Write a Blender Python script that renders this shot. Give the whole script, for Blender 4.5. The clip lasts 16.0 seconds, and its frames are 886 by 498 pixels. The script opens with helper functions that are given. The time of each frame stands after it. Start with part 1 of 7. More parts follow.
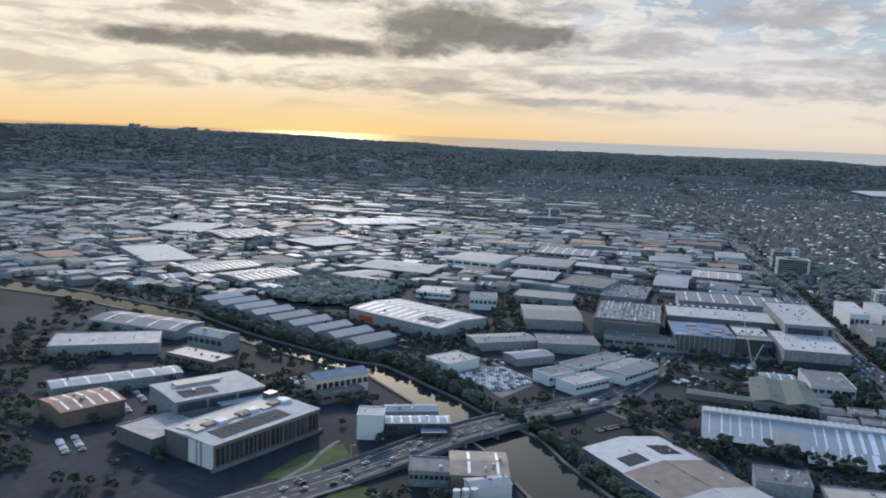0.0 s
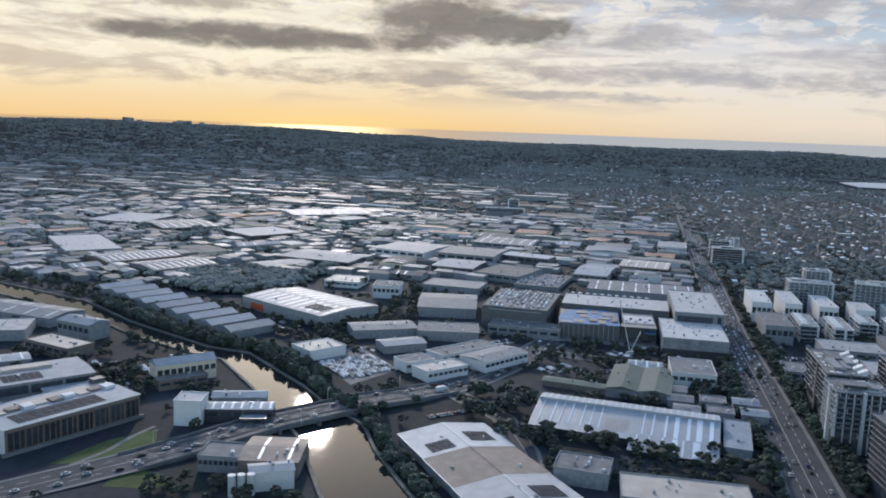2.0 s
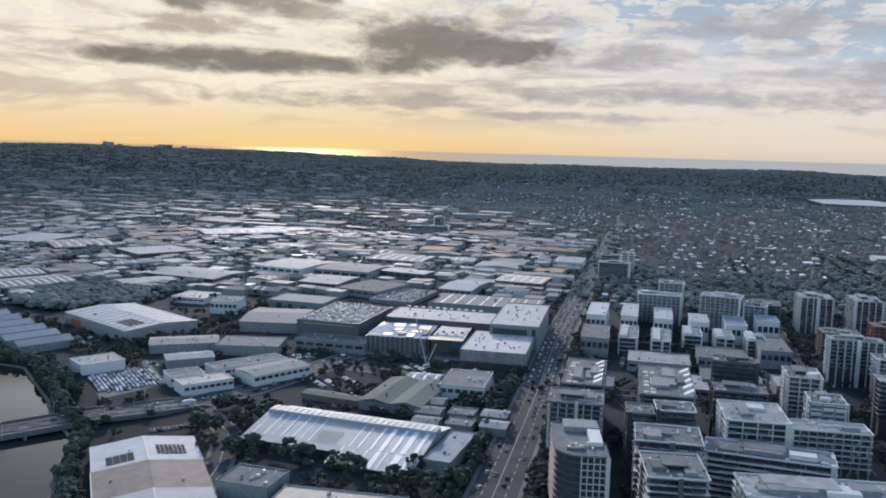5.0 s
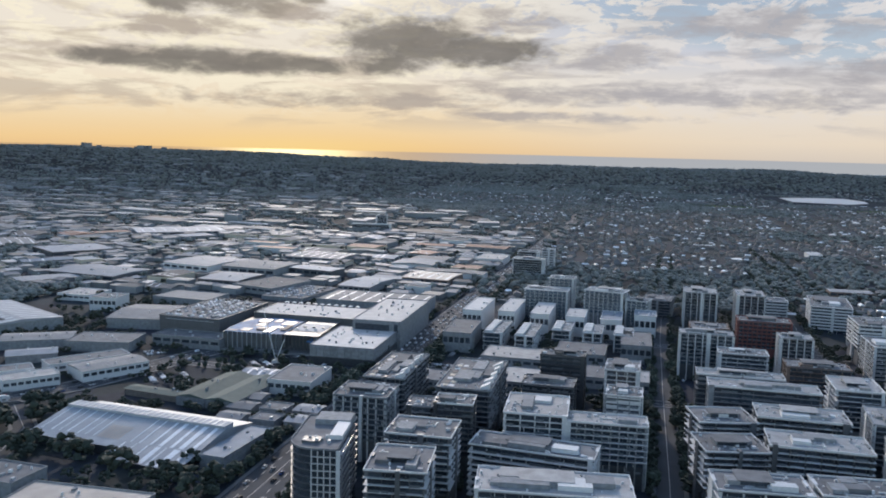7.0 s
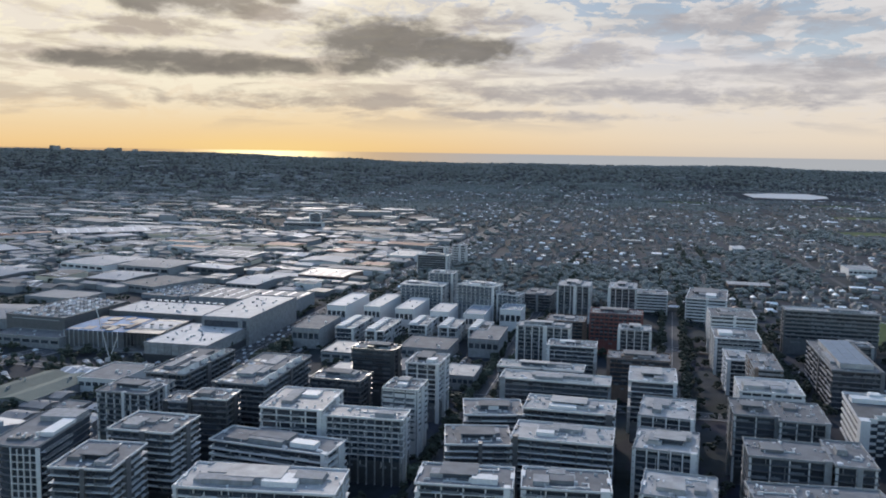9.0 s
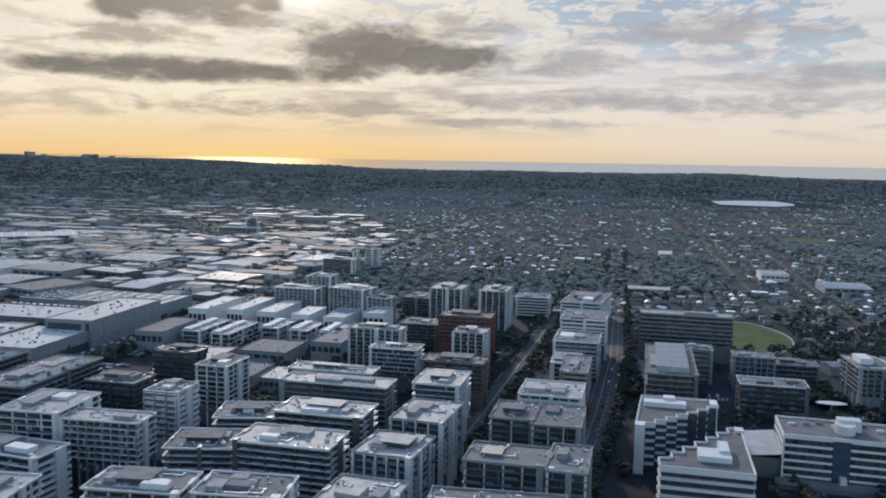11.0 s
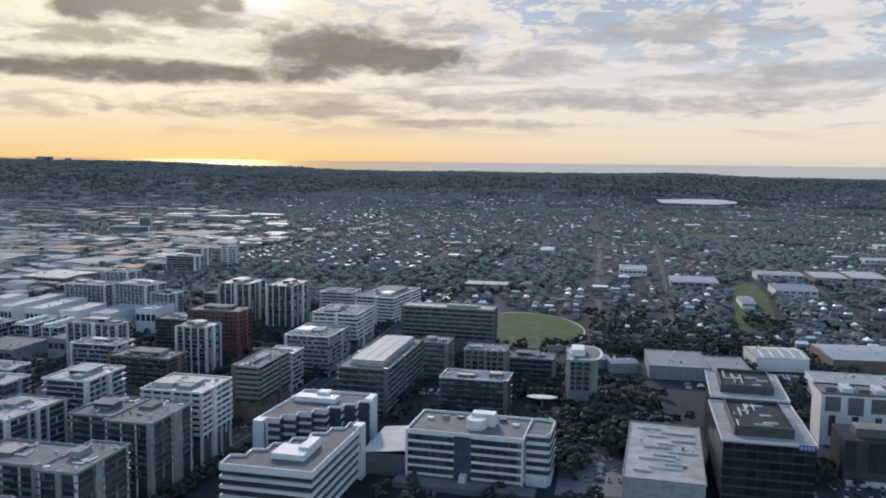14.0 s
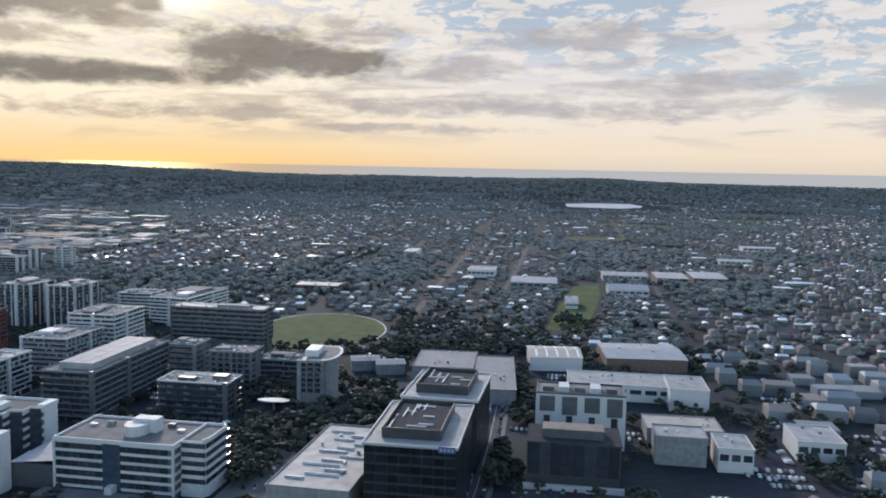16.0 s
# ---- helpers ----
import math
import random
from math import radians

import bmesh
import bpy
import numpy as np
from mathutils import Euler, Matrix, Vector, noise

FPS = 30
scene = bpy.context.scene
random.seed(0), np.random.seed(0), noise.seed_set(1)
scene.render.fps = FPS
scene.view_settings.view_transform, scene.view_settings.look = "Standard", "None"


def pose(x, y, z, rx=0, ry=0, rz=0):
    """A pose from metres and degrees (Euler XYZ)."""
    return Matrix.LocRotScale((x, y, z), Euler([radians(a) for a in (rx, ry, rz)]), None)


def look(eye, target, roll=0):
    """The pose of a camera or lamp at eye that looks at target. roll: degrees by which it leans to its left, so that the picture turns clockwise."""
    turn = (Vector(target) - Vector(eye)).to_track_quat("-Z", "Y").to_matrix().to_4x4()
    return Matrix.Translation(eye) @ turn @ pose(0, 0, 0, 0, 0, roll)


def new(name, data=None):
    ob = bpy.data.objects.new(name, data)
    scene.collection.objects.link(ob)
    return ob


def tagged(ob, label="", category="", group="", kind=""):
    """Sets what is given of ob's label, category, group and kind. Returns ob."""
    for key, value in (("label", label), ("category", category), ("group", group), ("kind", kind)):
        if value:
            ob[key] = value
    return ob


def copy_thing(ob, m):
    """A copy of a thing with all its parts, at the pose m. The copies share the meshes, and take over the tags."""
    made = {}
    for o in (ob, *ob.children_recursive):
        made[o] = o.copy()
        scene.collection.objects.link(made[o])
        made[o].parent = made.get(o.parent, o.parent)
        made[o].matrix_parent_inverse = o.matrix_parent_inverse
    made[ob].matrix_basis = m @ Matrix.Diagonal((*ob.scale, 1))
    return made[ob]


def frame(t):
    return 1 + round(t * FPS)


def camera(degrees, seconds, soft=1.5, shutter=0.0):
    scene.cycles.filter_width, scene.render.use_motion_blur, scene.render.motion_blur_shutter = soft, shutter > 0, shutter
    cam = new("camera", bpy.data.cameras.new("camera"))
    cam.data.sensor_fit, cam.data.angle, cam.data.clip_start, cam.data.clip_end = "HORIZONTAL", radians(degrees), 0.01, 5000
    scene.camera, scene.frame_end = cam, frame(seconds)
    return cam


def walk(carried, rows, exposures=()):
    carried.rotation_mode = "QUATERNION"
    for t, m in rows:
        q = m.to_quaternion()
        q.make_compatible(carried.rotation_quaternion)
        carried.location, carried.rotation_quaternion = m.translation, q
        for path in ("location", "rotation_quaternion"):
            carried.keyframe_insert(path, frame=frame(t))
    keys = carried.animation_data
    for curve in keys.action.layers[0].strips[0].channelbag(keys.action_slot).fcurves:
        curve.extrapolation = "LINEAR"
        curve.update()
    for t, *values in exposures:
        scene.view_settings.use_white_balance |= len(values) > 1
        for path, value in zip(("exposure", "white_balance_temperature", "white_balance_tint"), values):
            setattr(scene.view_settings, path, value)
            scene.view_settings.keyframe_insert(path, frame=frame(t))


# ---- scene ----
cam = camera(56.0, 16.0, soft=1.9)
PATH = [
    (0, pose(2.09, 5.72, 110.71, 82.18, -2.27, 4.09)),
    (0.5, pose(19.11, 8.14, 110.25, 82.08, -2.38, 4.14)),
    (1, pose(36.18, 10.61, 109.77, 81.98, -2.39, 4.30)),
    (1.5, pose(53.31, 13.14, 109.28, 81.84, -2.28, 4.53)),
    (2, pose(70.50, 15.72, 108.76, 81.74, -2.09, 4.79)),
    (2.5, pose(87.74, 18.36, 108.23, 81.80, -1.84, 4.98)),
    (3, pose(105.03, 21.06, 107.67, 82.07, -1.72, 5.01)),
    (3.5, pose(122.39, 23.81, 107.10, 82.48, -1.70, 5.00)),
    (4, pose(139.79, 26.62, 106.51, 82.97, -1.65, 5.04)),
    (6.5, pose(227.67, 41.51, 103.27, 83.37, -1.53, 5.21)),
    (7, pose(245.42, 44.65, 102.57, 83.37, -1.40, 4.96)),
    (7.5, pose(263.22, 47.86, 101.84, 83.37, -1.15, 4.72)),
    (8, pose(281.07, 51.11, 101.10, 83.36, -0.86, 4.45)),
    (8.5, pose(298.98, 54.43, 100.34, 83.37, -0.82, 4.32)),
    (9, pose(316.95, 57.80, 99.56, 83.42, -0.87, 4.24)),
    (11.5, pose(407.63, 75.50, 95.38, 84.13, -0.99, 3.89)),
    (12, pose(425.93, 79.20, 94.48, 84.26, -1.07, 4.00)),
    (12.5, pose(444.29, 82.97, 93.57, 84.35, -0.99, 4.07)),
    (13, pose(462.70, 86.79, 92.64, 84.35, -0.79, 4.07)),
    (13.5, pose(481.17, 90.66, 91.69, 84.26, -0.64, 3.80)),
    (14, pose(499.70, 94.60, 90.72, 84.15, -0.71, 2.96)),
    (14.5, pose(518.28, 98.59, 89.73, 84.07, -1.05, 1.55)),
    (15, pose(536.92, 102.63, 88.73, 84.21, -1.19, -0.02)),
    (15.5, pose(555.61, 106.73, 87.70, 84.31, -1.10, -0.88)),
    (16, pose(574.36, 110.89, 86.66, 84.57, -1.13, -1.30)),
]
walk(cam, PATH, ((0, 0.90, 6300, 12), (3.5, 0.88, 6300, 12), (6.5, 0.79, 6350, 13), (12, 0.83, 6450, 13), (16, 0.95, 6500, 13)))


# ---- world, sun, sky ----
SUN_AZ, SUN_EL = -13.3, 20.0      # degrees from +y towards +x, and above the horizon
world = bpy.data.worlds.new("sky")
scene.world = world
world.use_nodes = True
wn = world.node_tree.nodes
sky = wn.new("ShaderNodeTexSky")
sky.sky_type = "NISHITA"
sky.sun_disc = False
sky.sun_elevation = radians(SUN_EL)
sky.sun_rotation = radians(SUN_AZ)
sky.air_density, sky.dust_density, sky.ozone_density = 1.3, 1.0, 2.0
wn["Background"].inputs["Strength"].default_value = 0.15
world.node_tree.links.new(sky.outputs[0], wn["Background"].inputs["Color"])
sun = new("sun", bpy.data.lights.new("sun", "SUN"))
sun.data.energy, sun.data.angle, sun.data.color = 1.4, radians(2.5), (1.0, 0.90, 0.79)
sa, se = radians(SUN_AZ), radians(SUN_EL)
sun.matrix_world = look((0, 0, 300), (-math.sin(sa) * math.cos(se), -math.cos(sa) * math.cos(se), 300 - math.sin(se)))


# ---- materials ----
def nodes_of(name):
    m = bpy.data.materials.new(name)
    m.use_nodes = True
    return m, m.node_tree, m.node_tree.nodes["Principled BSDF"]


def mat(name, color, rough=0.8, metal=0.0, var=0.25, scale=0.6, fine=8.0, bump=0.15, rand=0.0, spec=0.5, island=False):
    """A surface with broad stains, fine grain and a little relief; rand varies it from piece to piece."""
    m, tree, bsdf = nodes_of(name)
    link, n = tree.links.new, tree.nodes
    co = n.new("ShaderNodeTexCoord")
    big, small = n.new("ShaderNodeTexNoise"), n.new("ShaderNodeTexNoise")
    big.inputs["Scale"].default_value, big.inputs["Detail"].default_value = scale, 5
    small.inputs["Scale"].default_value, small.inputs["Detail"].default_value = fine, 3
    for t in (big, small):
        link(co.outputs["Object"], t.inputs["Vector"])
    add = n.new("ShaderNodeMath")
    add.operation = "MULTIPLY_ADD"
    add.inputs[1].default_value = 0.35
    link(small.outputs["Fac"], add.inputs[0]), link(big.outputs["Fac"], add.inputs[2])
    ramp = n.new("ShaderNodeMapRange")
    ramp.inputs["From Min"].default_value, ramp.inputs["From Max"].default_value = 0.4, 0.95
    ramp.inputs["To Min"].default_value, ramp.inputs["To Max"].default_value = 1 - var, 1 + var
    link(add.outputs[0], ramp.inputs["Value"])
    last = ramp.outputs[0]
    if rand:
        info = n.new("ShaderNodeNewGeometry" if island else "ShaderNodeObjectInfo")
        rr = n.new("ShaderNodeMapRange")
        rr.inputs["To Min"].default_value, rr.inputs["To Max"].default_value = 1 - rand, 1 + rand
        link(info.outputs["Random Per Island" if island else "Random"], rr.inputs["Value"])
        mul = n.new("ShaderNodeMath")
        mul.operation = "MULTIPLY"
        link(last, mul.inputs[0]), link(rr.outputs[0], mul.inputs[1])
        last = mul.outputs[0]
    vm = n.new("ShaderNodeVectorMath")
    vm.operation = "SCALE"
    vm.inputs[0].default_value = color
    link(last, vm.inputs["Scale"])
    link(vm.outputs[0], bsdf.inputs["Base Color"])
    bsdf.inputs["Roughness"].default_value, bsdf.inputs["Metallic"].default_value = rough, metal
    bsdf.inputs["Specular IOR Level"].default_value = spec
    if bump:
        b = n.new("ShaderNodeBump")
        b.inputs["Strength"].default_value, b.inputs["Distance"].default_value = bump, 0.1
        link(small.outputs["Fac"], b.inputs["Height"])
        link(b.outputs[0], bsdf.inputs["Normal"])
    return m


def ribbed(name, color, rough, metal, pitch, var=0.15, spec=0.3):
    """Profiled metal sheeting, with ribs running along local y."""
    m = mat(name, color, rough, metal, var, 0.25, 4.0, 0.0, rand=0.15, spec=spec)
    n, link = m.node_tree.nodes, m.node_tree.links.new
    w = n.new("ShaderNodeTexWave")
    w.bands_direction = "X"
    w.inputs["Scale"].default_value = 1.0 / pitch
    w.inputs["Distortion"].default_value = 0.0
    co = n.new("ShaderNodeTexCoord")
    link(co.outputs["Object"], w.inputs["Vector"])
    b = n.new("ShaderNodeBump")
    b.inputs["Strength"].default_value, b.inputs["Distance"].default_value = 0.5, 0.06
    link(w.outputs["Fac"], b.inputs["Height"])
    link(b.outputs[0], n["Principled BSDF"].inputs["Normal"])
    return m


WHITE = mat("white_render", (0.52, 0.525, 0.535), 0.7, var=0.13, scale=1.6, rand=0.08)
CREAM = mat("cream_render", (0.55, 0.48, 0.38), 0.8, var=0.2)
GREY = mat("grey_concrete", (0.20, 0.21, 0.225), 0.85, var=0.3, rand=0.12)
DARK = mat("dark_cladding", (0.085, 0.09, 0.10), 0.55, var=0.25, rand=0.2)
BLACK = mat("black_cladding", (0.042, 0.046, 0.053), 0.4, var=0.3)
BRICK = mat("brown_brick", (0.15, 0.108, 0.09), 0.9, var=0.25, fine=14, rand=0.12)
RED = mat("maroon_brick", (0.17, 0.065, 0.06), 0.85, var=0.25)
GLASS = mat("dark_window_glass", (0.04, 0.047, 0.06), 0.2, var=0.4, rand=0.4, bump=0.0, spec=0.4)
BLACKGLASS = mat("black_window_glass", (0.014, 0.017, 0.022), 0.25, var=0.4, rand=0.4, bump=0.0, spec=0.12)
BLUEGLASS = mat("blue_window_glass", (0.055, 0.08, 0.115), 0.2, var=0.3, rand=0.3, bump=0.0, spec=0.5)
BALU = mat("balcony_glass", (0.10, 0.115, 0.135), 0.35, var=0.3, rand=0.3, bump=0.0, spec=0.6)
ATRIUM = mat("atrium_glazing", (0.17, 0.205, 0.25), 0.65, var=0.15, bump=0.0, spec=0.15)
ROOFD = mat("dark_roof_gravel", (0.095, 0.098, 0.104), 0.9, var=0.4, scale=0.3, rand=0.15)
METALX = ribbed("bright_white_roof", (0.42, 0.415, 0.42), 0.7, 0.0, 1.4, spec=0.14)
ROOFG = mat("grey_roof_membrane", (0.125, 0.13, 0.141), 0.9, var=0.35, scale=0.25, rand=0.15)
ROOFW = mat("pale_roof_membrane", (0.30, 0.299, 0.302), 0.68, spec=0.15, var=0.3, scale=0.25, rand=0.1)
ROOFT = mat("tan_roof_sheet", (0.34, 0.30, 0.27), 0.7, var=0.2, scale=0.2)
METAL = ribbed("silver_metal_roof", (0.26, 0.285, 0.32), 0.55, 0.15, 1.1)
METALW = ribbed("white_metal_roof", (0.31, 0.325, 0.35), 0.7, 0.0, 1.0, spec=0.14)
METALB = ribbed("bluish_metal_roof", (0.19, 0.225, 0.27), 0.75, 0.05, 1.0)
METALG = ribbed("green_metal_roof", (0.10, 0.125, 0.112), 0.85, 0.0, 1.0)
METALD = ribbed("weathered_metal_roof", (0.165, 0.175, 0.19), 0.8, 0.05, 0.9)
ROOFB = ribbed("tan_brown_roof", (0.20, 0.165, 0.145), 0.75, 0.0, 1.0, 0.25)
METALR = ribbed("rusty_red_roof", (0.24, 0.13, 0.095), 0.75, 0.1, 0.9)
SOLAR = mat("solar_panel", (0.045, 0.05, 0.062), 0.8, var=0.3, bump=0.0, spec=0.08)
SKYLIGHT = mat("skylight_sheet", (0.60, 0.64, 0.69), 0.5, var=0.1, bump=0.0)
STEEL = mat("galvanised_steel", (0.42, 0.44, 0.46), 0.6, 0.25, 0.15)
UNIT = mat("painted_roof_units", (0.40, 0.41, 0.43), 0.75, var=0.25, rand=0.5, island=True, spec=0.25)
ASPHALT = mat("asphalt", (0.05, 0.055, 0.064), 0.9, spec=0.2, var=0.3, scale=0.08, fine=2.0)
BANKSTONE = mat("dark_bank_stone", (0.11, 0.11, 0.10), 0.9, var=0.4, scale=0.3)
CONCRETE = mat("pale_concrete", (0.12, 0.123, 0.13), 0.9, var=0.25, scale=0.15)
PAINT = mat("road_paint", (0.32, 0.32, 0.32), 0.7, var=0.2)
GRASS = mat("grass", (0.062, 0.088, 0.036), 0.95, spec=0.1, var=0.35, scale=0.12, fine=3.0)
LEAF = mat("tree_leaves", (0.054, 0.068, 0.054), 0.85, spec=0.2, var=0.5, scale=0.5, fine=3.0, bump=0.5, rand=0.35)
# Far crowns: haze of distance mixed into the base colour, paler than LEAF.
HAZYLEAF = mat("far_woods", (0.145, 0.158, 0.152), 0.95, var=0.35, scale=0.012, fine=0.1, bump=0.0, rand=0.14, island=True)
BARK = mat("bark", (0.10, 0.075, 0.055), 0.9, var=0.3)
PITCH = mat("black_roof_felt", (0.04, 0.043, 0.05), 0.95, var=0.35, scale=0.3, spec=0.1)
BROWN = mat("brown_cladding", (0.15, 0.125, 0.11), 0.8, var=0.25, rand=0.1)
TARP = mat("blue_tarpaulin", (0.035, 0.125, 0.27), 0.75, var=0.5, scale=0.25)
TYRE = mat("tyre_rubber", (0.02, 0.02, 0.021), 0.8, var=0.2)


def water_material(name, color, rough, size, strength, spec=0.5):
    m, tree, bsdf = nodes_of(name)
    n, link = tree.nodes, tree.links.new
    bsdf.inputs["Base Color"].default_value = (*color, 1)
    bsdf.inputs["Roughness"].default_value = rough
    bsdf.inputs["IOR"].default_value = 1.33
    bsdf.inputs["Specular IOR Level"].default_value = spec
    t, b, co = n.new("ShaderNodeTexNoise"), n.new("ShaderNodeBump"), n.new("ShaderNodeTexCoord")
    t.inputs["Scale"].default_value, t.inputs["Detail"].default_value = size, 4
    b.inputs["Strength"].default_value, b.inputs["Distance"].default_value = strength, 0.05
    link(co.outputs["Object"], t.inputs["Vector"]), link(t.outputs["Fac"], b.inputs["Height"])
    link(b.outputs[0], bsdf.inputs["Normal"])
    return m


WATER = water_material("canal_water", (0.018, 0.022, 0.024), 0.03, 0.35, 0.3, 0.06)
# Pale base colour stands in for the sky mirrored in the lake.
LAKE = water_material("lake_painted_reflection", (0.55, 0.58, 0.62), 0.3, 0.1, 0.02)


def ground_material():
    """Streets, yards and gardens seen from the air: a patchwork of soil, grass and paving."""
    m, tree, bsdf = nodes_of("ground")
    n, link = tree.nodes, tree.links.new
    co = n.new("ShaderNodeTexCoord")
    cell = n.new("ShaderNodeTexVoronoi")
    cell.inputs["Scale"].default_value = 0.06
    patch = n.new("ShaderNodeTexNoise")
    patch.inputs["Scale"].default_value, patch.inputs["Detail"].default_value = 0.012, 6
    grain = n.new("ShaderNodeTexNoise")
    grain.inputs["Scale"].default_value, grain.inputs["Detail"].default_value = 0.3, 6
    for t in (cell, patch, grain):
        link(co.outputs["Object"], t.inputs["Vector"])
    r1 = n.new("ShaderNodeValToRGB")
    e = r1.color_ramp.elements
    e[0].position, e[0].color = 0.35, (0.026, 0.034, 0.040, 1)
    e[1].position, e[1].color = 0.62, (0.046, 0.059, 0.080, 1)
    link(patch.outputs["Fac"], r1.inputs["Fac"])
    mix = n.new("ShaderNodeMix")
    mix.data_type, mix.blend_type = "RGBA", "MULTIPLY"
    mix.inputs["Factor"].default_value = 0.6
    link(r1.outputs[0], mix.inputs[6]), link(grain.outputs["Fac"], mix.inputs[7])
    mix2 = n.new("ShaderNodeMix")
    mix2.data_type, mix2.blend_type = "RGBA", "SOFT_LIGHT"
    mix2.inputs["Factor"].default_value = 0.12
    link(mix.outputs[2], mix2.inputs[6]), link(cell.outputs["Color"], mix2.inputs[7])
    hsv = n.new("ShaderNodeHueSaturation")
    hsv.inputs["Saturation"].default_value = 0.85
    hsv.inputs["Value"].default_value = 0.95
    link(mix2.outputs[2], hsv.inputs["Color"])
    link(hsv.outputs[0], bsdf.inputs["Base Color"])
    bsdf.inputs["Roughness"].default_value = 0.95
    bsdf.inputs["Specular IOR Level"].default_value = 0.12
    return m


GROUND = ground_material()


# ---- mesh helpers ----
class Mesher:
    """Collects boxes and polygons into one mesh."""

    def __init__(self):
        self.v, self.f = [], []

    def poly(self, *pts):
        k = len(self.v)
        self.v += pts
        self.f.append(tuple(range(k, k + len(pts))))
        return self

    def box(self, x0, y0, z0, x1, y1, z1, top=0.0):
        """A box, its top drawn in by top on every side."""
        k, t = len(self.v), top
        self.v += [(x0, y0, z0), (x1, y0, z0), (x1, y1, z0), (x0, y1, z0), (x0 + t, y0 + t, z1), (x1 - t, y0 + t, z1), (x1 - t, y1 - t, z1), (x0 + t, y1 - t, z1)]
        self.f += [tuple(k + i for i in q) for q in ((3, 2, 1, 0), (4, 5, 6, 7), (0, 1, 5, 4), (1, 2, 6, 5), (2, 3, 7, 6), (3, 0, 4, 7))]
        return self

    def prism(self, outline, z0, z1):
        """An upright prism on an outline given anticlockwise."""
        k, n = len(self.v), len(outline)
        self.v += [(x, y, z0) for x, y in outline] + [(x, y, z1) for x, y in outline]
        self.f += [tuple(k + n + i for i in range(n)), tuple(k + n - 1 - i for i in range(n))]
        self.f += [(k + i, k + (i + 1) % n, k + n + (i + 1) % n, k + n + i) for i in range(n)]
        return self

    def tube(self, p, q, r, n=6):
        p, q = Vector(p), Vector(q)
        a = (q - p).orthogonal().normalized()
        b = (q - p).normalized().cross(a)
        ring = [(a * math.cos(i * math.tau / n) + b * math.sin(i * math.tau / n)) * r for i in range(n)]
        k = len(self.v)
        self.v += [tuple(p + o) for o in ring] + [tuple(q + o) for o in ring]
        self.f += [(k + i, k + (i + 1) % n, k + n + (i + 1) % n, k + n + i) for i in range(n)]
        self.f += [tuple(k + n + i for i in range(n)), tuple(k + n - 1 - i for i in range(n))]
        return self

    def data(self, name, material, smooth=False):
        me = bpy.data.meshes.new(name)
        me.from_pydata(self.v, [], self.f)
        me.materials.append(material)
        if smooth:
            me.polygons.foreach_set("use_smooth", [True] * len(self.f))
        me.update()
        return me


def part(name, mesh, material, parent, label="", at=None):
    """Links a mesh (or a Mesher) as one part of a thing."""
    me = mesh.data(name, material) if isinstance(mesh, Mesher) else mesh
    ob = new(name, me)
    ob.parent = parent
    if at is not None:
        ob.matrix_basis = at
    if label:
        tagged(ob, label)
    return ob


def thing(name, x, y, z, rot, label, category, group="", kind=""):
    ob = new(name)
    ob.empty_display_size = 0.5
    ob.matrix_basis = pose(x, y, z, 0, 0, rot)
    return tagged(ob, label, category, group, kind)


def solid(name, mesher, material, label, category="", group="", kind="", at=None):
    ob = new(name, mesher.data(name, material))
    if at is not None:
        ob.matrix_basis = at
    return tagged(ob, label, category, group, kind)


# ---- ground, ridge, sea and cloud sheet ----
CX, CY = 290.0, 60.0


def smooth(a, b, v):
    t = min(1.0, max(0.0, (v - a) / (b - a)))
    return t * t * (3 - 2 * t)


def land(x, y):
    """Height of the land: flat near by, rising to a ridge before the sea."""
    dx, dy = x - CX, y - CY
    r, az = math.hypot(dx, dy), math.degrees(math.atan2(dx, dy))
    if r < 2100:
        return 0.0
    crest = 50 + 16 * smooth(-6, -11, az) + 18 * smooth(-12, -24, az) + 8 * smooth(2, 9, az) - 16 * smooth(14, 21, az)
    crest += 3.5 * noise.noise(Vector((az * 0.21, 0.3, 0))) + 2.5 * noise.noise(Vector((az * 0.9, 4.1, 0)))
    body = smooth(2100, 3850, r) * crest + 9 * smooth(2100, 2700, r) * noise.noise(Vector((x * 0.0016, y * 0.0016, 2.0)))
    body *= smooth(230, 430, math.hypot(x - 1045, y - 2285))
    return max(0.0, body) - smooth(3950, 4250, r) * 60


gm = Mesher()
NR, NA = 60, 150
radii = [0] + [40 * (4300 / 40) ** (i / (NR - 1)) for i in range(NR)]
for r in radii:
    for k in range(NA):
        a = k * math.tau / NA
        x, y = CX + r * math.sin(a), CY + r * math.cos(a)
        gm.v.append((x, y, land(x, y)))
for i in range(len(radii) - 1):
    for k in range(NA):
        k2 = (k + 1) % NA
        gm.f.append((i * NA + k, i * NA + k2, (i + 1) * NA + k2, (i + 1) * NA + k) if i else (k2, NA + k2, NA + k))
ground = solid("ground", gm, GROUND, "flat city ground of gardens, yards and paving", "ground", kind="structure")
for p in ground.data.polygons:
    p.use_smooth = True

sea = Mesher()
for k in range(120):
    a, b = radians(-60 + k), radians(-59 + k)
    q = [(CX + r * math.sin(t), CY + r * math.cos(t), z) for t, r, z in ((a, 3880, 4), (b, 3880, 4), (b, 4585, 42), (a, 4585, 42))]
    sea.poly(*q[::-1])
# The sky's sheen on the sea is put into its pale colour.
SEA = water_material("sea_painted_reflection", (0.50, 0.53, 0.56), 0.7, 0.02, 0.05)
solid("sea", sea, SEA, "open sea on the horizon, sky reflection painted pale", "sea", kind="structure")


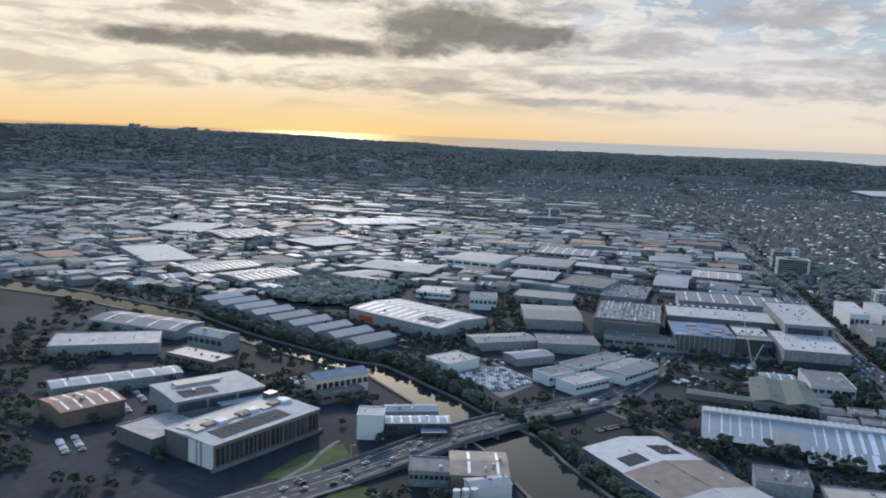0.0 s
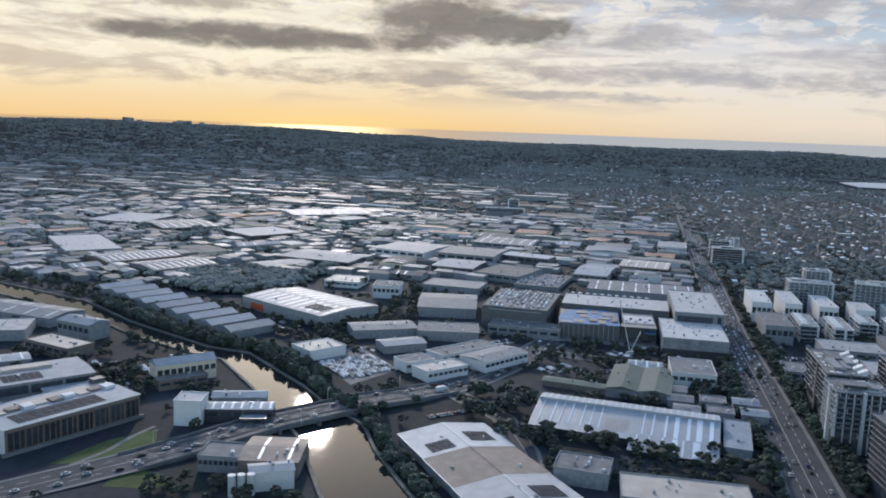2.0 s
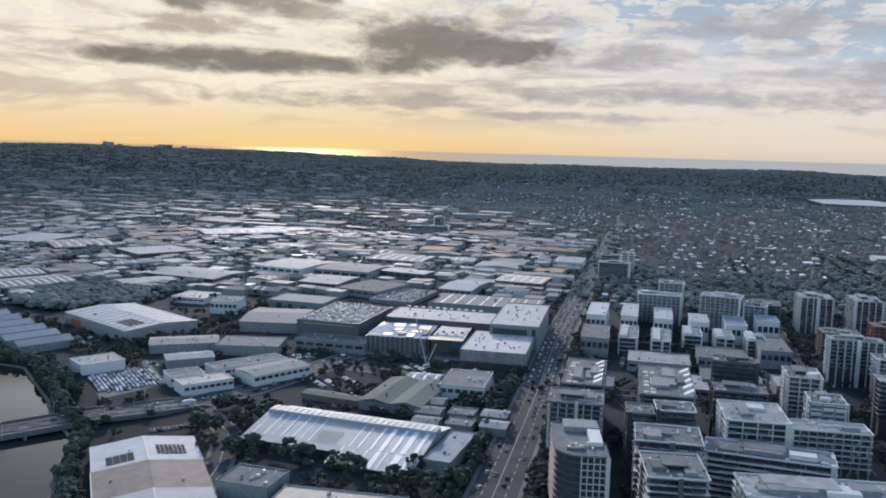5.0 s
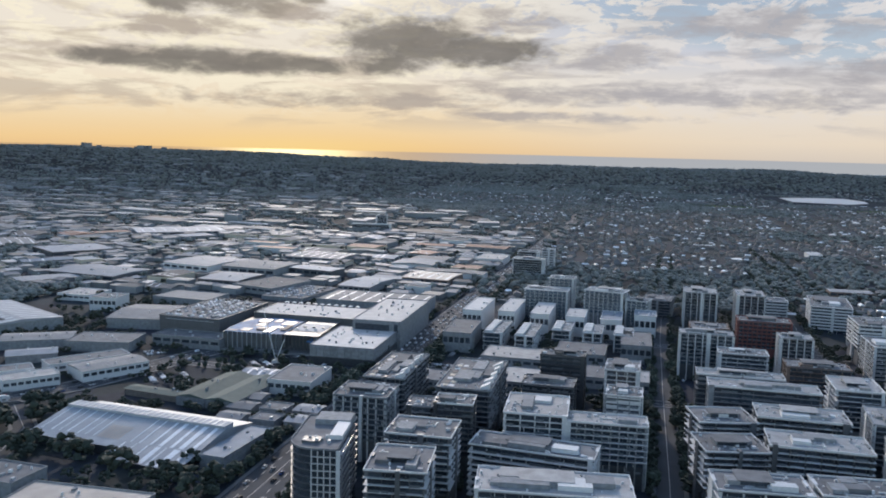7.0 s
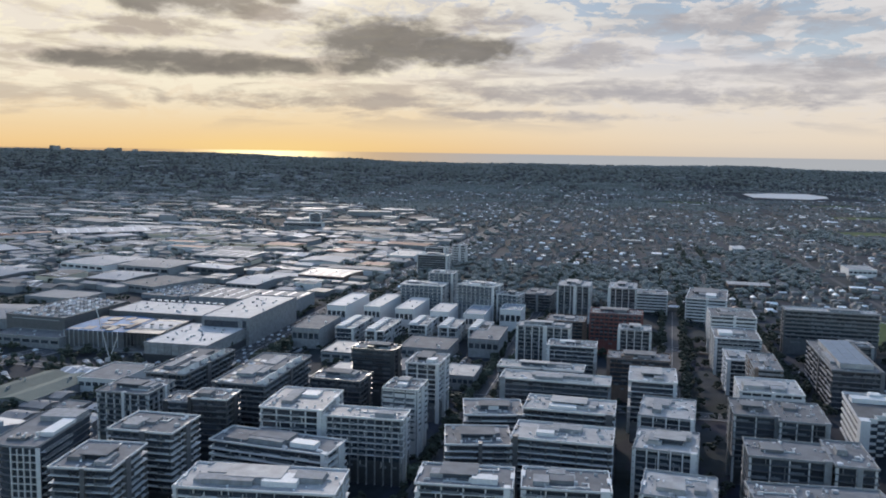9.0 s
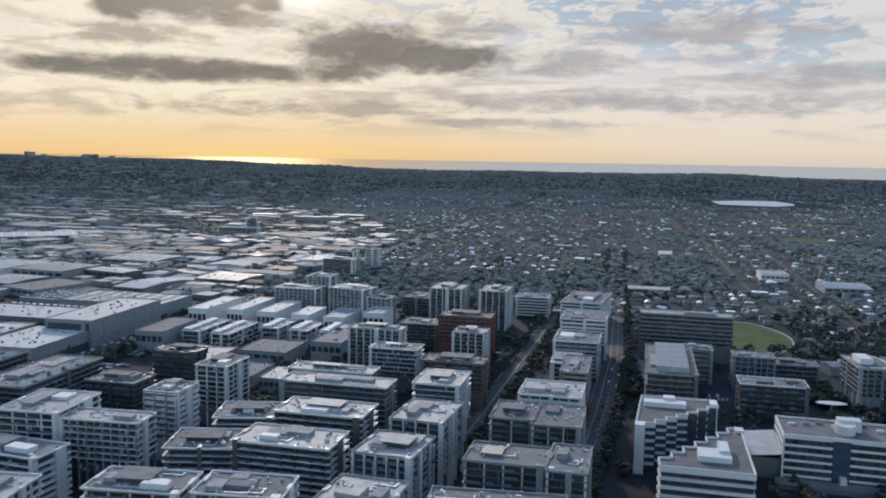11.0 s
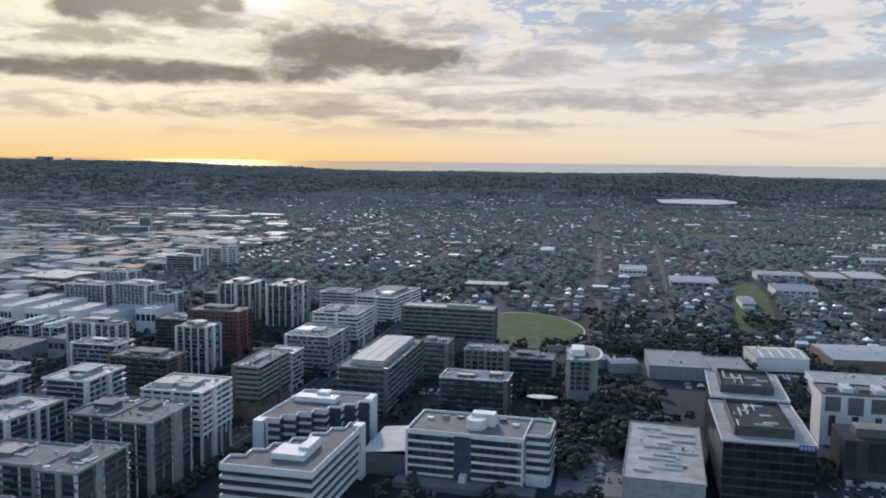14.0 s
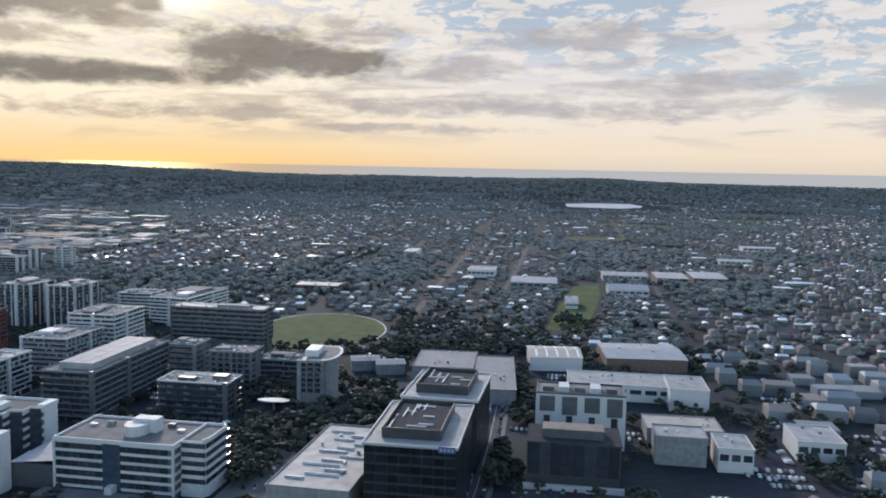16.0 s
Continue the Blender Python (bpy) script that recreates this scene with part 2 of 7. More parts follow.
def cloud_material():
    """Glowing evening sky: warm haze low down, grey cloud banks, blue gaps higher up. u: azimuth, v: elevation, in degrees."""
    m = bpy.data.materials.new("cloud_sky")
    m.use_nodes = True
    tree = m.node_tree
    n, link = tree.nodes, tree.links.new
    n.clear()
    uv = n.new("ShaderNodeUVMap")
    uv.uv_map = "sky"
    sep = n.new("ShaderNodeSeparateXYZ")
    link(uv.outputs[0], sep.inputs[0])
    az, el = sep.outputs[0], sep.outputs[1]

    def math_node(op, a, b=0.0, c=0.0):
        k = n.new("ShaderNodeMath")
        k.operation = op
        for i, v in enumerate((a, b, c)):
            if isinstance(v, (int, float)):
                k.inputs[i].default_value = v
            else:
                link(v, k.inputs[i])
        return k.outputs[0]

    def step(v, lo, hi):
        k = n.new("ShaderNodeMapRange")
        k.interpolation_type = "SMOOTHSTEP"
        k.inputs["From Min"].default_value, k.inputs["From Max"].default_value = lo, hi
        link(v, k.inputs["Value"])
        return k.outputs[0]

    def fbm(su, sv, off, detail=7, rough=0.6, warp=0.0):
        c = n.new("ShaderNodeCombineXYZ")
        link(math_node("MULTIPLY", az, su), c.inputs[0])
        link(math_node("MULTIPLY", el, sv), c.inputs[1])
        c.inputs[2].default_value = off
        t = n.new("ShaderNodeTexNoise")
        t.inputs["Scale"].default_value, t.inputs["Detail"].default_value = 1.0, detail
        t.inputs["Roughness"].default_value, t.inputs["Distortion"].default_value = rough, warp
        link(c.outputs[0], t.inputs["Vector"])
        return t.outputs["Fac"]

    def mix(f, a, b):
        k = n.new("ShaderNodeMix")
        k.data_type = "RGBA"
        for i, v in ((0, f), (6, a), (7, b)):
            if isinstance(v, tuple):
                k.inputs[i].default_value = (*v, 1)
            elif isinstance(v, (int, float)):
                k.inputs[i].default_value = v
            else:
                link(v, k.inputs[i])
        return k.outputs[2]

    def ramp(v, stops):
        k = n.new("ShaderNodeValToRGB")
        e = k.color_ramp.elements
        while len(e) < len(stops):
            e.new(0.5)
        for s, (pos, c) in zip(e, stops):
            s.position, s.color = pos, (*c, 1)
        link(v, k.inputs[0])
        return k.outputs[0]

    t = step(el, -1.0, 13.0)
    lin = n.new("ShaderNodeMapRange")
    lin.inputs["From Min"].default_value, lin.inputs["From Max"].default_value = -0.5, 13.0
    link(el, lin.inputs["Value"])
    warm = ramp(lin.outputs[0], ((0.0, (0.80, 0.52, 0.24)), (0.07, (0.88, 0.61, 0.29)), (0.17, (0.88, 0.68, 0.40)), (0.29, (0.87, 0.74, 0.53)), (0.45, (0.86, 0.78, 0.63)), (1.0, (0.82, 0.77, 0.68))))
    cool = ramp(lin.outputs[0], ((0.0, (0.62, 0.55, 0.47)), (0.12, (0.79, 0.68, 0.53)), (0.32, (0.79, 0.73, 0.63)), (0.55, (0.60, 0.62, 0.66)), (1.0, (0.46, 0.54, 0.66))))
    base = mix(step(math_node("ADD", az, math_node("MULTIPLY", el, 1.2)), -10.0, 20.0), warm, cool)
    # glow round the hidden sun, and over the bright water
    dx, dy = math_node("MULTIPLY", math_node("ADD", az, 16.0), 0.13), math_node("MULTIPLY", math_node("ADD", el, -11.2), 0.32)
    glow = math_node("POWER", 2.718, math_node("MULTIPLY", math_node("ADD", math_node("MULTIPLY", dx, dx), math_node("MULTIPLY", dy, dy)), -1.0))
    dx2, dy2 = math_node("MULTIPLY", math_node("ADD", az, 15.5), 0.14), math_node("MULTIPLY", math_node("ADD", el, 0.2), 0.9)
    glow2 = math_node("POWER", 2.718, math_node("MULTIPLY", math_node("ADD", math_node("MULTIPLY", dx2, dx2), math_node("MULTIPLY", dy2, dy2)), -1.0))
    base = mix(math_node("MULTIPLY", glow2, 0.6), base, (1.0, 0.72, 0.26))
    # the far sea under the horizon, sun glitter painted in gold below the sun
    shine = math_node("MULTIPLY", math_node("ADD", az, 15.8), 0.26)
    shine = math_node("POWER", 2.718, math_node("MULTIPLY", math_node("MULTIPLY", shine, shine), -1.0))
    far_sea = mix(shine, mix(step(az, -14.0, 4.0), (0.62, 0.42, 0.22), (0.42, 0.44, 0.45)), (1.9, 1.5, 0.8))
    base = mix(step(el, 0.05, -0.03), base, far_sea)
    # blue gaps high in the north
    gap = math_node("MULTIPLY", step(math_node("ADD", el, math_node("MULTIPLY", az, 0.16)), 8.4, 9.8), step(az, -2.0, 9.0))
    blue = mix(step(el, 4.0, 11.0), (0.52, 0.59, 0.63), (0.38, 0.48, 0.58))
    base = mix(gap, base, blue)
    # pale cloud with texture everywhere above the haze
    f1 = fbm(0.34, 0.95, 1.7, 10, 0.66, 0.4)
    pale = math_node("MULTIPLY", step(f1, 0.46, 0.53), step(el, 1.5, 5.0))
    lit = mix(step(az, -12.0, 14.0), (0.94, 0.86, 0.65), (0.76, 0.725, 0.68))
    base = mix(math_node("MULTIPLY", pale, 0.8), base, lit)
    # grey streaks
    f2 = fbm(0.13, 0.8, 5.2, 8, 0.6, 0.4)
    streak = math_node("MULTIPLY", step(f2, 0.47, 0.62), math_node("MULTIPLY", step(el, 1.0, 3.0), step(el, 13.0, 6.0)))
    base = mix(math_node("MULTIPLY", streak, 0.6), base, mix(step(az, -14.0, 12.0), (0.47, 0.39, 0.31), (0.42, 0.41, 0.42)))
    base = mix(math_node("MULTIPLY", glow, 0.3), base, (1.0, 0.95, 0.80))
    sx, sy = math_node("MULTIPLY", math_node("ADD", az, 12.4), 0.5), math_node("MULTIPLY", math_node("ADD", el, -11.5), 0.8)
    core = math_node("POWER", 2.718, math_node("MULTIPLY", math_node("ADD", math_node("MULTIPLY", sx, sx), math_node("MULTIPLY", sy, sy)), -1.0))
    base = mix(core, base, (1.7, 1.6, 1.4))
    # the dark cumulus banks
    rag = math_node("MULTIPLY", math_node("ADD", fbm(0.5, 1.0, 9.1, 9, 0.6, 0.3), -0.5), 2.5)
    dark = None
    for u, v, a, b in CLOUDS:
        ex = math_node("MULTIPLY", math_node("ADD", az, -u), 1.0 / a)
        ey = math_node("MULTIPLY", math_node("ADD", el, -v), 1.0 / b)
        d = math_node("SUBTRACT", 1.0, math_node("ADD", math_node("MULTIPLY", ex, ex), math_node("MULTIPLY", ey, ey)))
        d = math_node("MAXIMUM", d, -3.0)
        dark = d if dark is None else math_node("MAXIMUM", dark, d)
    soft = None
    for u, v, a, b in SOFT_CLOUDS:
        ex = math_node("MULTIPLY", math_node("ADD", az, -u), 1.0 / a)
        ey = math_node("MULTIPLY", math_node("ADD", el, -v), 1.0 / b)
        d = math_node("MAXIMUM", math_node("SUBTRACT", 1.0, math_node("ADD", math_node("MULTIPLY", ex, ex), math_node("MULTIPLY", ey, ey))), -3.0)
        soft = d if soft is None else math_node("MAXIMUM", soft, d)
    veil = step(math_node("ADD", soft, math_node("MULTIPLY", math_node("ADD", fbm(0.3, 0.95, 12.4, 9, 0.65, 0.3), -0.5), 5.0)), -0.2, 1.3)
    base = mix(math_node("MULTIPLY", veil, 0.8), base, mix(step(az, -14.0, 10.0), (0.40, 0.34, 0.28), (0.40, 0.39, 0.40)))
    cover = step(math_node("ADD", dark, rag), -0.4, 0.85)
    tone = mix(fbm(0.5, 1.1, 3.3, 6), (0.12, 0.115, 0.105), (0.25, 0.225, 0.19))
    tone = mix(math_node("MULTIPLY", glow, 0.5), tone, (0.55, 0.47, 0.36))
    base = mix(math_node("MULTIPLY", cover, 0.9), base, tone)
    em = n.new("ShaderNodeEmission")
    link(base, em.inputs["Color"])
    em.inputs["Strength"].default_value = 0.58
    tr, mx, out = n.new("ShaderNodeBsdfTransparent"), n.new("ShaderNodeMixShader"), n.new("ShaderNodeOutputMaterial")
    alpha = step(el, 13.2, 11.2)
    link(alpha, mx.inputs[0]), link(tr.outputs[0], mx.inputs[1]), link(em.outputs[0], mx.inputs[2])
    link(mx.outputs[0], out.inputs["Surface"])
    return m


CLOUDS = (
    (-8.0, 7.3, 5.2, 1.85), (-3.0, 6.8, 5.0, 1.15), (-9.4, 5.8, 3.0, 0.8), (-20.5, 5.6, 7.5, 0.95), (-26.0, 5.5, 4.5, 0.6), (-14.5, 5.6, 3.0, 0.6),
    (-19.6, 10.0, 5.2, 1.5), (-23.6, 9.2, 2.0, 0.8), (-14.6, 10.0, 1.3, 0.6), (-7.0, 11.9, 3.0, 0.7))
SOFT_CLOUDS = ((0.5, 4.1, 7.5, 0.9), (9.5, 4.3, 7.0, 0.8), (-6.0, 3.4, 6.0, 0.6), (17.0, 3.9, 8.0, 0.8), (-18.0, 3.4, 8.0, 0.7), (6.0, 6.5, 5.0, 0.9), (15.0, 8.5, 6.0, 1.2), (-1.0, 9.0, 5.0, 1.0), (22.0, 5.5, 6.0, 1.0), (-23.0, 7.6, 5.0, 0.9), (-14.8, 8.8, 3.5, 0.8), (-27.0, 11.0, 6.0, 1.3), (3.0, 2.6, 8.0, 0.4))
cs = Mesher()
NB, R_SKY = 64, 4600.0
levels = [-1.2, -0.8, -0.4, 0, 1, 3, 5, 7, 9, 11, 13.2]
for v in levels:
    for k in range(NB + 1):
        a = radians(-62 + 124 * k / NB)
        cs.v.append((CX + R_SKY * math.sin(a), CY + R_SKY * math.cos(a), 98 + R_SKY * math.tan(radians(v))))
for i in range(len(levels) - 1):
    cs.f += [(i * (NB + 1) + k, (i + 1) * (NB + 1) + k, (i + 1) * (NB + 1) + k + 1, i * (NB + 1) + k + 1) for k in range(NB)]
backdrop = solid("backdrop", cs, cloud_material(), "evening sky with grey cloud banks over a golden horizon", "sky", kind="structure")
layer = backdrop.data.uv_layers.new(name="sky")
for lp in backdrop.data.loops:
    i, k = divmod(lp.vertex_index, NB + 1)
    layer.data[lp.index].uv = (-62 + 124 * k / NB, levels[i])


# ---- water, roads ----
def ribbon(points, half, z):
    """A strip of that half width along a line of (x, y) or (x, y, z)."""
    m, rows = Mesher(), []
    for i, p in enumerate(points):
        a, b = Vector(points[max(0, i - 1)][:2]), Vector(points[min(len(points) - 1, i + 1)][:2])
        t = (b - a).normalized()
        s, zz = Vector((-t.y, t.x)) * half, z + (p[2] if len(p) > 2 else 0)
        rows.append(((p[0] + s.x, p[1] + s.y, zz), (p[0] - s.x, p[1] - s.y, zz)))
    for a, b in zip(rows, rows[1:]):
        m.poly(a[1], b[1], b[0], a[0])
    return m


def shifted(points, off):
    out = []
    for i, p in enumerate(points):
        a, b = Vector(points[max(0, i - 1)][:2]), Vector(points[min(len(points) - 1, i + 1)][:2])
        t = (b - a).normalized()
        out.append((p[0] - t.y * off, p[1] + t.x * off, *p[2:]))
    return out


def finer(points, step_len):
    out = []
    for a, b in zip(points, points[1:]):
        k = max(1, int((Vector(b[:2]) - Vector(a[:2])).length / step_len))
        out += [tuple(a[c] + (b[c] - a[c]) * i / k for c in range(len(a))) for i in range(k)]
    return out + [tuple(points[-1])]


def bank(points, z0, z1, wide):
    m = Mesher()
    side = shifted(points, wide)
    for i in range(len(points) - 1):
        a, b, c, d = points[i], points[i + 1], side[i + 1], side[i]
        m.poly((*a[:2], z1), (*b[:2], z1), (*c[:2], z1), (*d[:2], z1))
        m.poly((*a[:2], z0), (*b[:2], z0), (*b[:2], z1), (*a[:2], z1))
        m.poly((*d[:2], z1), (*c[:2], z1), (*c[:2], z0), (*d[:2], z0))
    return m


CANAL_FAR = [(-420, 580), (-277, 528), (-176, 478), (-129, 436), (-72, 396), (-49, 389), (-12, 345), (1, 326), (21, 304), (28, 283), (40, 258), (62, 215), (90, 150), (130, 60), (122, -60), (90, -220)]
CANAL_NEAR = [(-410, 545), (-266, 502), (-166, 452), (-112, 408), (-74, 384), (-57, 377), (-27, 334), (-13, 313), (1, 290), (10, 268), (18, 248), (36, 208), (64, 145), (100, 50), (94, -56), (62, -220)]
cw = Mesher()
for a, b, c, d in zip(CANAL_NEAR, CANAL_NEAR[1:], CANAL_FAR[1:], CANAL_FAR):
    cw.poly((*a, 0.06), (*b, 0.06), (*c, 0.06), (*d, 0.06))
solid("canal_water", cw, WATER, "still dark canal water between built banks", "canal", kind="structure")
solid("canal_bank", bank(CANAL_FAR, 0, 0.7, 1.2), BANKSTONE, "low dark stone wall along the canal", "bank", kind="structure")
solid("canal_bank", bank(CANAL_NEAR[::-1], 0, 0.7, 1.2), BANKSTONE, "low dark stone wall along the canal", "bank", kind="structure")
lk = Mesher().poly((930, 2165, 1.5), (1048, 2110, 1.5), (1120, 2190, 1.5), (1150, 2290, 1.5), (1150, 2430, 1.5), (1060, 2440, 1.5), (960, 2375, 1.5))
solid("lake", lk, LAKE, "small lake among the suburbs, sky reflection painted pale", "lake", kind="structure")

BRIDGE_ROAD = [(-110, 195, 0.05), (-68, 236, 0.1), (-46, 258, 0.5), (-30, 276, 1.2), (-11, 299, 2.0), (19, 328, 2.0), (34, 341, 1.2), (48, 355, 0.3), (62, 374, 0.1), (72, 393, 0.1), (86, 424, 0.1), (96, 446, 0.1)]
HIGHWAY = [(150, 150), (170, 273), (177, 323), (186, 388), (198, 486), (229, 682), (283, 1014), (416, 1871)]
STREET_B = [(276, 180), (297, 300), (312, 400), (331, 520), (360, 680), (400, 900)]
STREET_C = [(330, 120), (353, 215), (368, 302), (389, 404), (424, 582), (460, 792)]
STREET_D = [(385, 200), (409, 309), (421, 354), (431, 402), (446, 481), (462, 588), (481, 735), (520, 1000)]
STREET_E = [(575, 260), (590, 330), (597, 372), (604, 420)]
CROSS_1 = [(192, 405), (300, 392), (425, 372)]
CROSS_2 = [(86, 424), (130, 412), (190, 404)]
CROSS_3 = [(198, 515), (330, 500), (446, 484)]
SLIP = [(48, 353), (58, 340), (72, 322), (80, 290), (84, 240)]


def road(name, points, half, label, z=0.05, lines=True, dash=6.0):
    pts = finer(points, 12)
    pts = [(*p[:2], (p[2] if len(p) > 2 else 0)) for p in pts]
    ob = solid(name, ribbon(pts, half, z), ASPHALT, label, "road", kind="structure")
    if lines:
        mk = Mesher()
        for off in ((0,) if half < 5 else (-half * 0.5, 0, half * 0.5)):
            run = finer(shifted(pts, off), 3)
            for i in range(0, len(run) - 1, 1 if off == 0 else 2):
                r = ribbon(run[i:i + 2], 0.11, z + 0.03)
                mk.poly(*r.v)
        part("road_marking", mk, PAINT, ob)
    for off in (half, -half - 1.4):
        side = shifted(pts, off)
        wide = shifted(pts, off + 1.4)
        kerb = Mesher()
        for i in range(len(pts) - 1):
            a, b, c, d = side[i], side[i + 1], wide[i + 1], wide[i]
            up = [(q[0], q[1], z + 0.12 + q[2]) for q in (a, b, c, d)]
            kerb.poly(*up)
            kerb.poly((*a[:2], z - 0.1 + a[2]), (*b[:2], z - 0.1 + b[2]), up[1], up[0])
            kerb.poly(up[3], up[2], (*c[:2], z - 0.1 + c[2]), (*d[:2], z - 0.1 + d[2]))
        part("kerb", kerb, CONCRETE, ob)
    return ob


road("road", BRIDGE_ROAD[:4], 7, "asphalt main road with painted lanes")
road("road", BRIDGE_ROAD[5:], 7, "asphalt main road with painted lanes")
road("road", HIGHWAY, 7.5, "wide asphalt highway with a median line")
road("road", [(190, -220), (160, 20), (150, 149.5)], 7.5, "wide asphalt highway with a median line")
for line, half in (([(215, -160), (276, 179.5)], 4.2), ([(262, -160), (330, 119.5)], 4.2), ([(305, -160), (385, 199.5)], 6.5), ([(490, -160), (575, 259.5)], 3.2)):
    road("road", line, half, "asphalt city street", z=0.06)
for line in (STREET_B, STREET_C):
    road("road", line, 4.2, "tree-lined city street", z=0.06)
road("road", STREET_D, 6.5, "broad city street with parked cars", z=0.06)
for line in ([(556, 500), (570, 604), (596, 804), (640, 1100)], [(598, 510), (610, 580), (660, 855), (705, 1120)], [(725, 600), (767, 807), (831, 1148), (920, 1643)], [(520, 1000), (580, 1400), (650, 1900)]):
    solid("road", ribbon(finer(line, 12), 1.9, 0.05), ASPHALT, "narrow suburban street between houses", "road", kind="structure")
road("road", STREET_E, 3.2, "narrow lane with parked cars", z=0.04)
for line in (CROSS_1, CROSS_2, CROSS_3, SLIP):
    road("road", line, 3.6, "asphalt side street", z=0.035)

# road bridge over the canal
bridge = thing("road_bridge", 0, 0, 0, 0, "concrete road bridge with painted lanes over the canal", "bridge")
deck_line = finer([(-46, 258, 0.5), (-30, 276, 1.2), (-11, 299, 2.0), (19, 328, 2.0), (34, 341, 1.2), (48, 355, 0.3)], 6)
for mesh, mate, nm in ((ribbon(deck_line, 7.8, 0.07), ASPHALT, "deck"),):
    part(nm, mesh, mate, bridge)
for off, nm in ((7.6, "parapet"), (-8.0, "parapet"), (-3.2, "kerb"), (3.0, "kerb")):
    pm = Mesher()
    a1, a2 = shifted(deck_line, off), shifted(deck_line, off + (0.4 if nm == "parapet" else 0.25))
    up, low = (0.75, -1.2) if nm == "parapet" else (0.25, 0.0)
    for i in range(len(deck_line) - 1):
        A, B, C, D = a1[i], a1[i + 1], a2[i + 1], a2[i]
        pm.poly(*[(q[0], q[1], q[2] + up) for q in (A, B, C, D)])
        pm.poly((A[0], A[1], A[2] + low), (B[0], B[1], B[2] + low), (B[0], B[1], B[2] + up), (A[0], A[1], A[2] + up))
        pm.poly((D[0], D[1], D[2] + up), (C[0], C[1], C[2] + up), (C[0], C[1], C[2] + low), (D[0], D[1], D[2] + low))
    part(nm, pm, CONCRETE, bridge)
lm = Mesher()
for off in (-5.3, 0.0, 5.3, 1.6, -1.6):
    run = finer(shifted(deck_line, off), 3)
    for i in range(0, len(run) - 1, 1 if abs(off) > 5 else 2):
        lm.poly(*ribbon(run[i:i + 2], 0.12, 0.11).v)
part("lane_marking", lm, PAINT, bridge)
for k in (0.38, 0.5, 0.62):
    px, py = -46 + 94 * k, 258 + 97 * k
    part("pier", Mesher().box(-6.5, -0.5, 0, 6.5, 0.5, 1.8), CONCRETE, bridge, at=pose(px, py, 0.0, 0, 0, 136))
for i, q in enumerate(shifted(deck_line, 7.9)[2::5] + shifted(deck_line, -8.1)[4::5]):
    lampm = Mesher().tube((0, 0, 0), (0, 0, 5.2), 0.09).tube((0, 0, 5.2), (1.2, 0, 5.5), 0.06).box(1.0, -0.12, 5.42, 1.6, 0.12, 5.55)
    solid("street_lamp", lampm, STEEL, "galvanised steel street lamp on the bridge", "street lamp", "lamps along the bridge", at=pose(q[0], q[1], q[2] - 0.3, 0, 0, 30 * i))


# ---- buildings with storeys ----
def frame_box(w, d, t, z0, z1):
    m = Mesher()
    m.box(0, 0, z0, w, t, z1).box(0, d - t, z0, w, d, z1).box(0, t, z0, t, d - t, z1).box(w - t, t, z0, w, d - t, z1)
    return m


